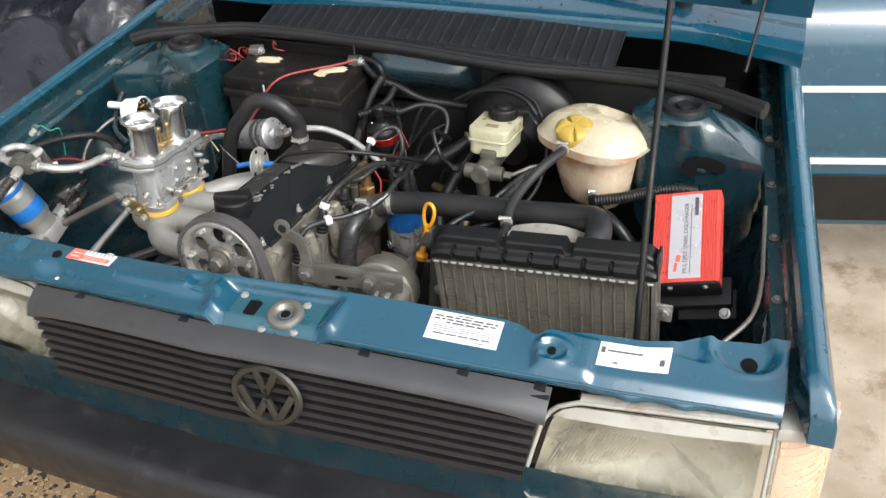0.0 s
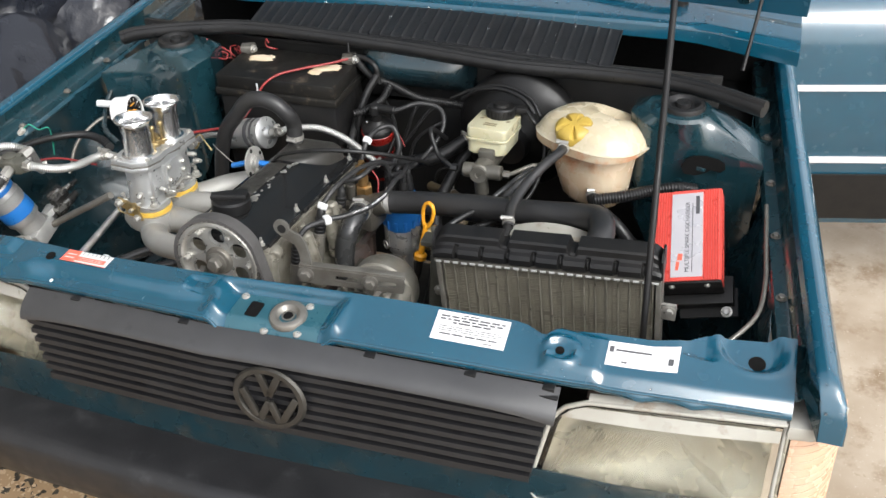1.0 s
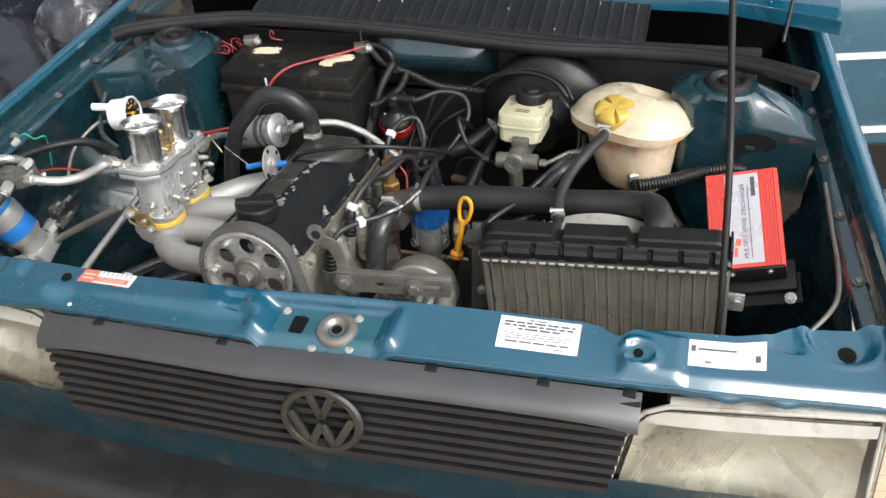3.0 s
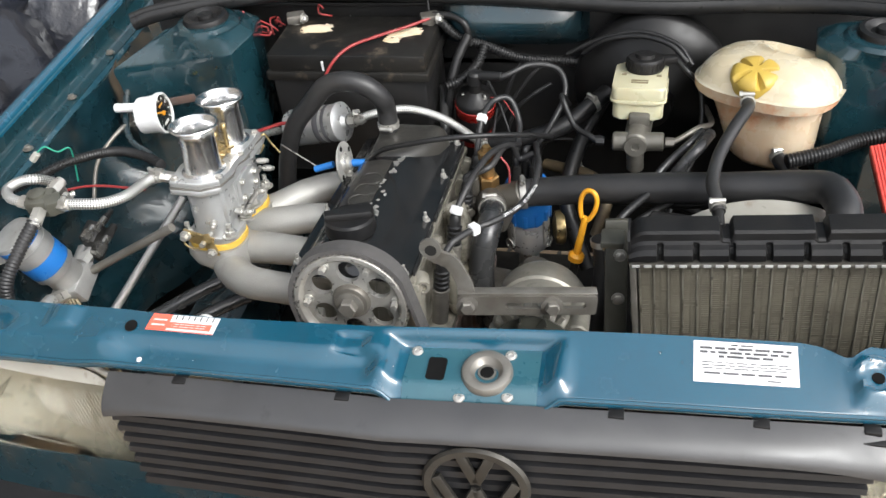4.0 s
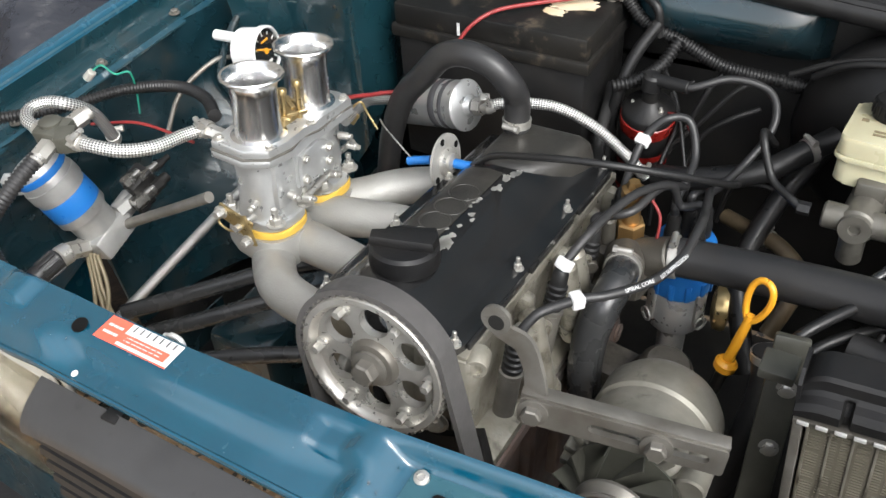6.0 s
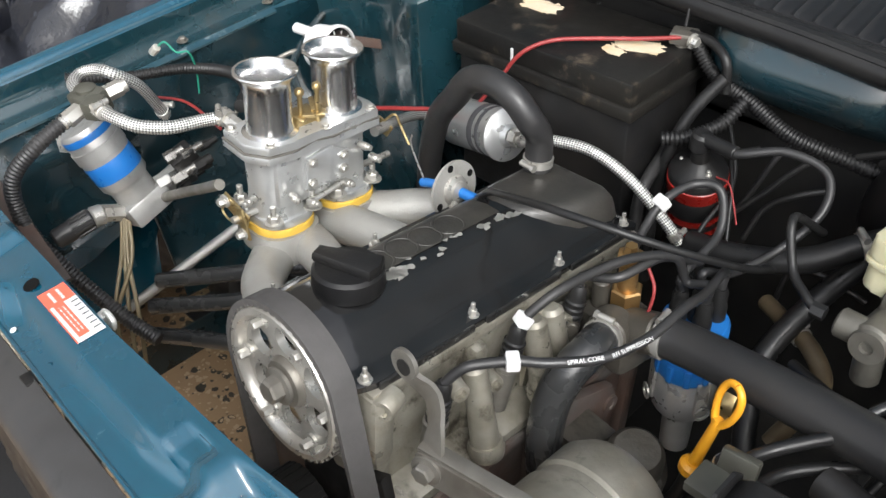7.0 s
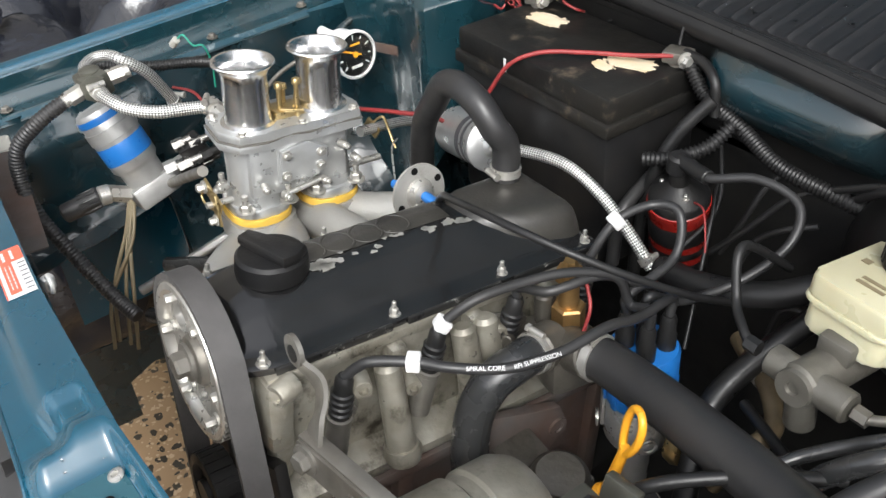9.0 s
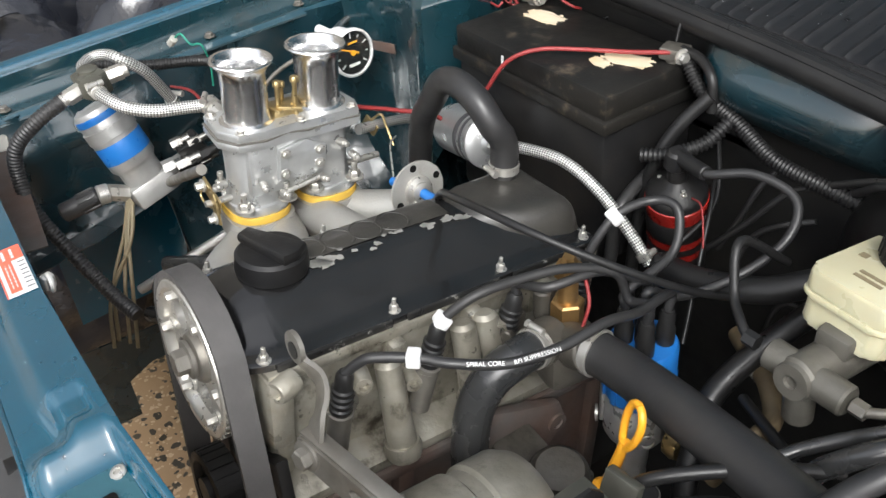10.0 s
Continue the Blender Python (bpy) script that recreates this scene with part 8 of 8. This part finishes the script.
box(bm, (SL / 2, 0.0145, -0.006), (SL, 0.003, 0.014), bevel=0.0008, m=SM)
part("folded_flange", bm, M_STEEL_DULL, slot)
nz = -(SM.to_3x3() @ Vector((0, 0, 1)))
nz = nz if nz.y < 0 else -nz
bolt(slot, SM @ Vector((0.012, 0, 0)) + nz * 0.003, nz, 0.009, 0.008, M_STEEL_DULL)
bolt(slot, SM @ Vector((0.115, -0.001, 0)) + nz * 0.003, nz, 0.009, 0.009, M_STEEL_DULL)
eye = thing("lifting_eye", (-0.05, 0.155, 0.69), "curved steel lifting eye bolted to the head", "bracket")
bm = fresh()
EP = [(-0.064, 0.166, 0.760), (-0.058, 0.167, 0.746), (-0.050, 0.172, 0.736), (-0.040, 0.173, 0.729), (-0.030, 0.166, 0.720), (-0.022, 0.156, 0.712), (-0.018, 0.150, 0.698), (-0.020, 0.149, 0.682)]
path = curve_pts(EP, 6)
rows = []
for i, q in enumerate(path):
    t = (path[min(i + 1, len(path) - 1)] - path[max(i - 1, 0)]).normalized()
    side = Vector((0, -1, 0.12)).cross(t).normalized()
    w = 0.0105 - 0.001 * i / len(path)
    nn = side.cross(t).normalized()
    rows.append([bm.verts.new(q + side * w + nn * 0.002), bm.verts.new(q - side * w + nn * 0.002), bm.verts.new(q - side * w - nn * 0.002), bm.verts.new(q + side * w - nn * 0.002)])
for a, b in zip(rows, rows[1:]):
    for k in range(4):
        bm.faces.new((a[k], b[k], b[(k + 1) % 4], a[(k + 1) % 4]))
bm.faces.new(rows[0])
bm.faces.new(rows[-1][::-1])
lathe(bm, (-0.062, 0.166, 0.756), (0, -1, 0.12), [(0.0135, -0.002), (0.0135, 0.002)], 24)
ey_ = part("plate", bm, M_STEEL_DULL, eye)
# the eye's hole is a flat disc, its shade painted dark
bm = fresh()
lathe(bm, (-0.061, 0.1636, 0.7545), (0, -1, 0.12), [(0.0072, 0), (0.0072, 0.0008)], 20)
part("eye_hole", bm, M_DARK, ey_)

# ---- dipstick, mechanical pump, lower clutter ----
dip = thing("dipstick", (0.095, 0.352, 0.55), "amber plastic dipstick handle with a loop", "dipstick")
bm = fresh()
DA, DBm = Vector((0.114, 0.356, 0.690)), Vector((0.098, 0.346, 0.600))
dd = (DA - DBm).normalized()
dx = Vector((0.9, -0.4, 0))
dx = (dx - dd * dx.dot(dd)).normalized()
loop = []
for t in np.linspace(0, 2 * math.pi, 25):
    loop.append(DA + dx * (0.0115 * math.sin(t) * (1 + 0.25 * math.cos(t))) + dd * (0.020 * math.cos(t) - 0.004 * (1 - math.cos(t))))
tube(bm, loop, 0.0034, 10, 3)
tube(bm, [DA - dd * 0.022, DA - dd * 0.05, DBm + dd * 0.006], lambda t: 0.0044 + 0.0014 * t, 10)
lathe(bm, DBm - dd * 0.002, dd, [(0.011, 0), (0.0115, 0.008), (0.008, 0.012)], 20)
part("handle", bm, M_ORANGE, dip)
bm = fresh()
tube(bm, [DBm, DBm - dd * 0.04, DBm - dd * 0.10 + Vector((-0.01, 0, 0)), (0.06, 0.34, 0.42)], 0.0065, 12)
part("guide_tube", bm, M_DARK, dip)
mp = thing("mechanical_fuel_pump", (0.035, 0.355, 0.50), "grimy cast mechanical pump beside the block", "pump")
bm = fresh()
MP = Vector((0.034, 0.352, 0.530))
lathe(bm, MP, (0.2, -0.1, 1), [(0.028, -0.03), (0.032, 0.0), (0.036, 0.004), (0.036, 0.012), (0.030, 0.016), (0.028, 0.040), (0.022, 0.048), (0.0, 0.050)], 32)
cyl(bm, MP + Vector((-0.02, -0.02, 0.01)), MP + Vector((-0.035, -0.045, 0.012)), 0.007, seg=12, bevel=0.001)
box(bm, MP + Vector((-0.05, 0.0, 0.0)), (0.06, 0.05, 0.04), (0, 10, 0), 0.008)
part("pump_body", bm, M_GRIME, mp)
for k in range(5):
    a = radians(72 * k)
    bolt(mp, MP + Vector((0.031 * math.cos(a), 0.031 * math.sin(a), 0.012)), (0.2, -0.1, 1), 0.004, 0.005, M_STEEL_DULL, "screw")
hose("water_hose", "dull black hose beside the dipstick", [(0.135, 0.345, 0.640), (0.140, 0.335, 0.600), (0.135, 0.31, 0.55), (0.12, 0.28, 0.48)], 0.016, M_HOSE, seg=16, clamps=(0.06,))
hose("water_hose", "black lower radiator hose", [(0.20, 0.36, 0.66), (0.26, 0.345, 0.665), (0.33, 0.34, 0.66), (0.40, 0.35, 0.64), (0.44, 0.36, 0.58)], 0.016, M_HOSE, seg=16)
for pts in ([(0.14, 0.31, 0.66), (0.16, 0.33, 0.69), (0.20, 0.38, 0.70), (0.24, 0.44, 0.69)], [(0.15, 0.30, 0.60), (0.17, 0.34, 0.66), (0.23, 0.40, 0.67), (0.27, 0.47, 0.65)], [(0.13, 0.46, 0.62), (0.22, 0.40, 0.66), (0.33, 0.36, 0.69), (0.42, 0.31, 0.66)], [(0.10, 0.52, 0.60), (0.20, 0.47, 0.62), (0.30, 0.42, 0.62)]):
    hose("cable", "black cable in the lower engine bay", pts, 0.0055, M_RUBBER, "cable", seg=8, group="lower cables")

hose("vacuum_hose", "slim glossy black hose below the master cylinder", [(0.150, 0.440, 0.640), (0.19, 0.425, 0.671), (0.205, 0.442, 0.682), (0.225, 0.463, 0.696), (0.245, 0.473, 0.713), (0.265, 0.500, 0.720)], 0.0055, M_HOSE_GLOSS, seg=14)
hose("vacuum_hose", "glossy black hose curving below the master cylinder", [(0.205, 0.400, 0.600), (0.215, 0.421, 0.649), (0.225, 0.428, 0.683), (0.240, 0.437, 0.705), (0.258, 0.452, 0.722), (0.275, 0.490, 0.722)], 0.0085, M_HOSE_GLOSS, seg=16)

# ---- loom along the bulkhead ----
hose("corrugated_cable_sleeve", "black corrugated loom running along the bulkhead", [(-0.150, 0.690, 0.800), (-0.120, 0.690, 0.770), (-0.070, 0.690, 0.752), (-0.02, 0.685, 0.735), (0.04, 0.690, 0.728), (0.09, 0.700, 0.72)], 0.0076, M_RUBBER, "cable sleeve", (0.0042, 0.0018), 14)
hose("corrugated_cable_sleeve", "short black corrugated sleeve above the coil", [(-0.130, 0.610, 0.722), (-0.105, 0.625, 0.728), (-0.085, 0.655, 0.738), (-0.075, 0.68, 0.76)], 0.0070, M_RUBBER, "cable sleeve", (0.005, 0.002), 14)
hose("cable", "thick black pipe from the battery down", [(-0.10, 0.675, 0.78), (-0.118, 0.650, 0.745), (-0.128, 0.630, 0.70), (-0.135, 0.62, 0.62), (-0.13, 0.61, 0.52)], 0.0075, M_RUBBER, "cable", seg=10)
hose("cable", "black cable from the battery terminal", [(-0.160, 0.695, 0.806), (-0.130, 0.690, 0.806), (-0.105, 0.68, 0.795), (-0.10, 0.68, 0.76)], 0.0055, M_RUBBER, "cable", seg=8)
hose("coolant_hose", "thin blue-grey rubber hose between battery and coil", [(-0.150, 0.665, 0.690), (-0.143, 0.642, 0.683), (-0.136, 0.605, 0.672), (-0.132, 0.583, 0.655), (-0.130, 0.575, 0.60)], 0.0075, M_HOSE)
for pts in ([(-0.02, 0.70, 0.72), (-0.033, 0.69, 0.697), (-0.051, 0.69, 0.648), (-0.074, 0.69, 0.592)], [(0.05, 0.70, 0.73), (0.004, 0.69, 0.708), (-0.042, 0.685, 0.644), (-0.1, 0.68, 0.569)], [(0.03, 0.70, 0.68), (-0.001, 0.69, 0.663), (-0.032, 0.69, 0.631), (-0.048, 0.685, 0.582)], [(0.10, 0.70, 0.56), (0.058, 0.69, 0.577), (0.017, 0.69, 0.566), (0.005, 0.685, 0.507)]):
    hose("cable", "thin greyed black cable against the dark bulkhead", pts, 0.0034, M_HOSE, "cable", seg=8, group="bulkhead cables")
hose("cable", "orange cable at the coil", [(-0.060, 0.615, 0.700), (-0.040, 0.605, 0.705), (-0.022, 0.590, 0.690), (-0.012, 0.58, 0.68)], 0.0011, M_WIRE_RED, "cable", seg=6)
rw = random.Random(11)
for k in range(2):
    x0 = -0.10 + 0.05 * k
    hose("cable", "loose black cable before the bulkhead", [(x0, 0.70 + rw.uniform(-0.02, 0.02), 0.72 + rw.uniform(-0.03, 0.03)), (x0 + rw.uniform(-0.03, 0.05), 0.65 + rw.uniform(-0.03, 0.03), 0.69 + rw.uniform(-0.05, 0.03)), (x0 + rw.uniform(0, 0.08), 0.60 + rw.uniform(-0.03, 0.03), 0.66 + rw.uniform(-0.05, 0.02)), (x0 + rw.uniform(0, 0.08), 0.55, 0.58)], rw.uniform(0.0015, 0.0030), M_RUBBER, "cable", seg=6, group="bulkhead cables")

# ---- stickers on the lock panel ----
def sticker(name, label, x0, x1, s0, s1, material, lines):
    st_ = thing(name, panel_point((x0 + x1) / 2, (s0 + s1) / 2), label, "sticker")
    bm = fresh()
    sheet(bm, lambda u, v: panel_point(x0 + (x1 - x0) * u, s0 + (s1 - s0) * v) + Vector((0, -0.0002, 0.0007)), 16, 8)
    part("paper", bm, material, st_)
    for u0, u1, v0, v1, m_ in lines:
        bm = fresh()
        sheet(bm, lambda u, v: panel_point(x0 + (x1 - x0) * (u0 + (u1 - u0) * u), s0 + (s1 - s0) * (v0 + (v1 - v0) * v)) + Vector((0, -0.0004, 0.0011)), 8, 2)
        part("print_bar", bm, m_, st_)
    return st_


rw = random.Random(21)
words = []
for v0, v1, u0, u1 in ((0.90, 0.94, 0.36, 0.62), (0.80, 0.86, 0.06, 0.94), (0.70, 0.76, 0.06, 0.94), (0.60, 0.66, 0.24, 0.76), (0.47, 0.495, 0.08, 0.94), (0.40, 0.425, 0.08, 0.94), (0.33, 0.355, 0.08, 0.92), (0.20, 0.25, 0.10, 0.90), (0.08, 0.11, 0.70, 0.88)):
    while u0 < u1 - 0.04:
        w = min(rw.uniform(0.05, 0.16), u1 - u0)
        words.append((u0, u0 + w, v0, v1, M_INK))
        u0 += w + 0.025
sticker("warning_sticker", "white paper sticker with rows of small dark print", 0.240, 0.342, 0.34, 0.94, M_WHITE, words)
sticker("code_sticker", "white sticker with small dark marks", 0.474, 0.566, 0.36, 0.86, M_WHITE, [(0.03, 0.09, 0.55, 0.80, M_INK), (0.12, 0.62, 0.62, 0.70, M_INK), (0.86, 0.93, 0.25, 0.5, M_INK), (0.22, 0.30, 0.15, 0.22, M_INK)])
sticker("service_sticker", "red and white sticker with bars of print", -0.362, -0.277, 0.55, 0.97, M_WHITE, [(0.0, 0.30, 0.0, 1.0, M_INK_RED), (0.30, 0.93, 0.18, 0.55, M_INK_RED), (0.30, 1.0, 0.0, 0.05, M_INK_RED)] + [(0.36 + 0.09 * k, 0.38 + 0.09 * k, 0.72, 0.97, M_INK) for k in range(7)] + [(0.05, 0.25, 0.3, 0.4, M_WHITE), (0.05, 0.25, 0.6, 0.7, M_WHITE), (0.36, 0.85, 0.28, 0.32, M_WHITE), (0.36, 0.85, 0.42, 0.46, M_WHITE)])
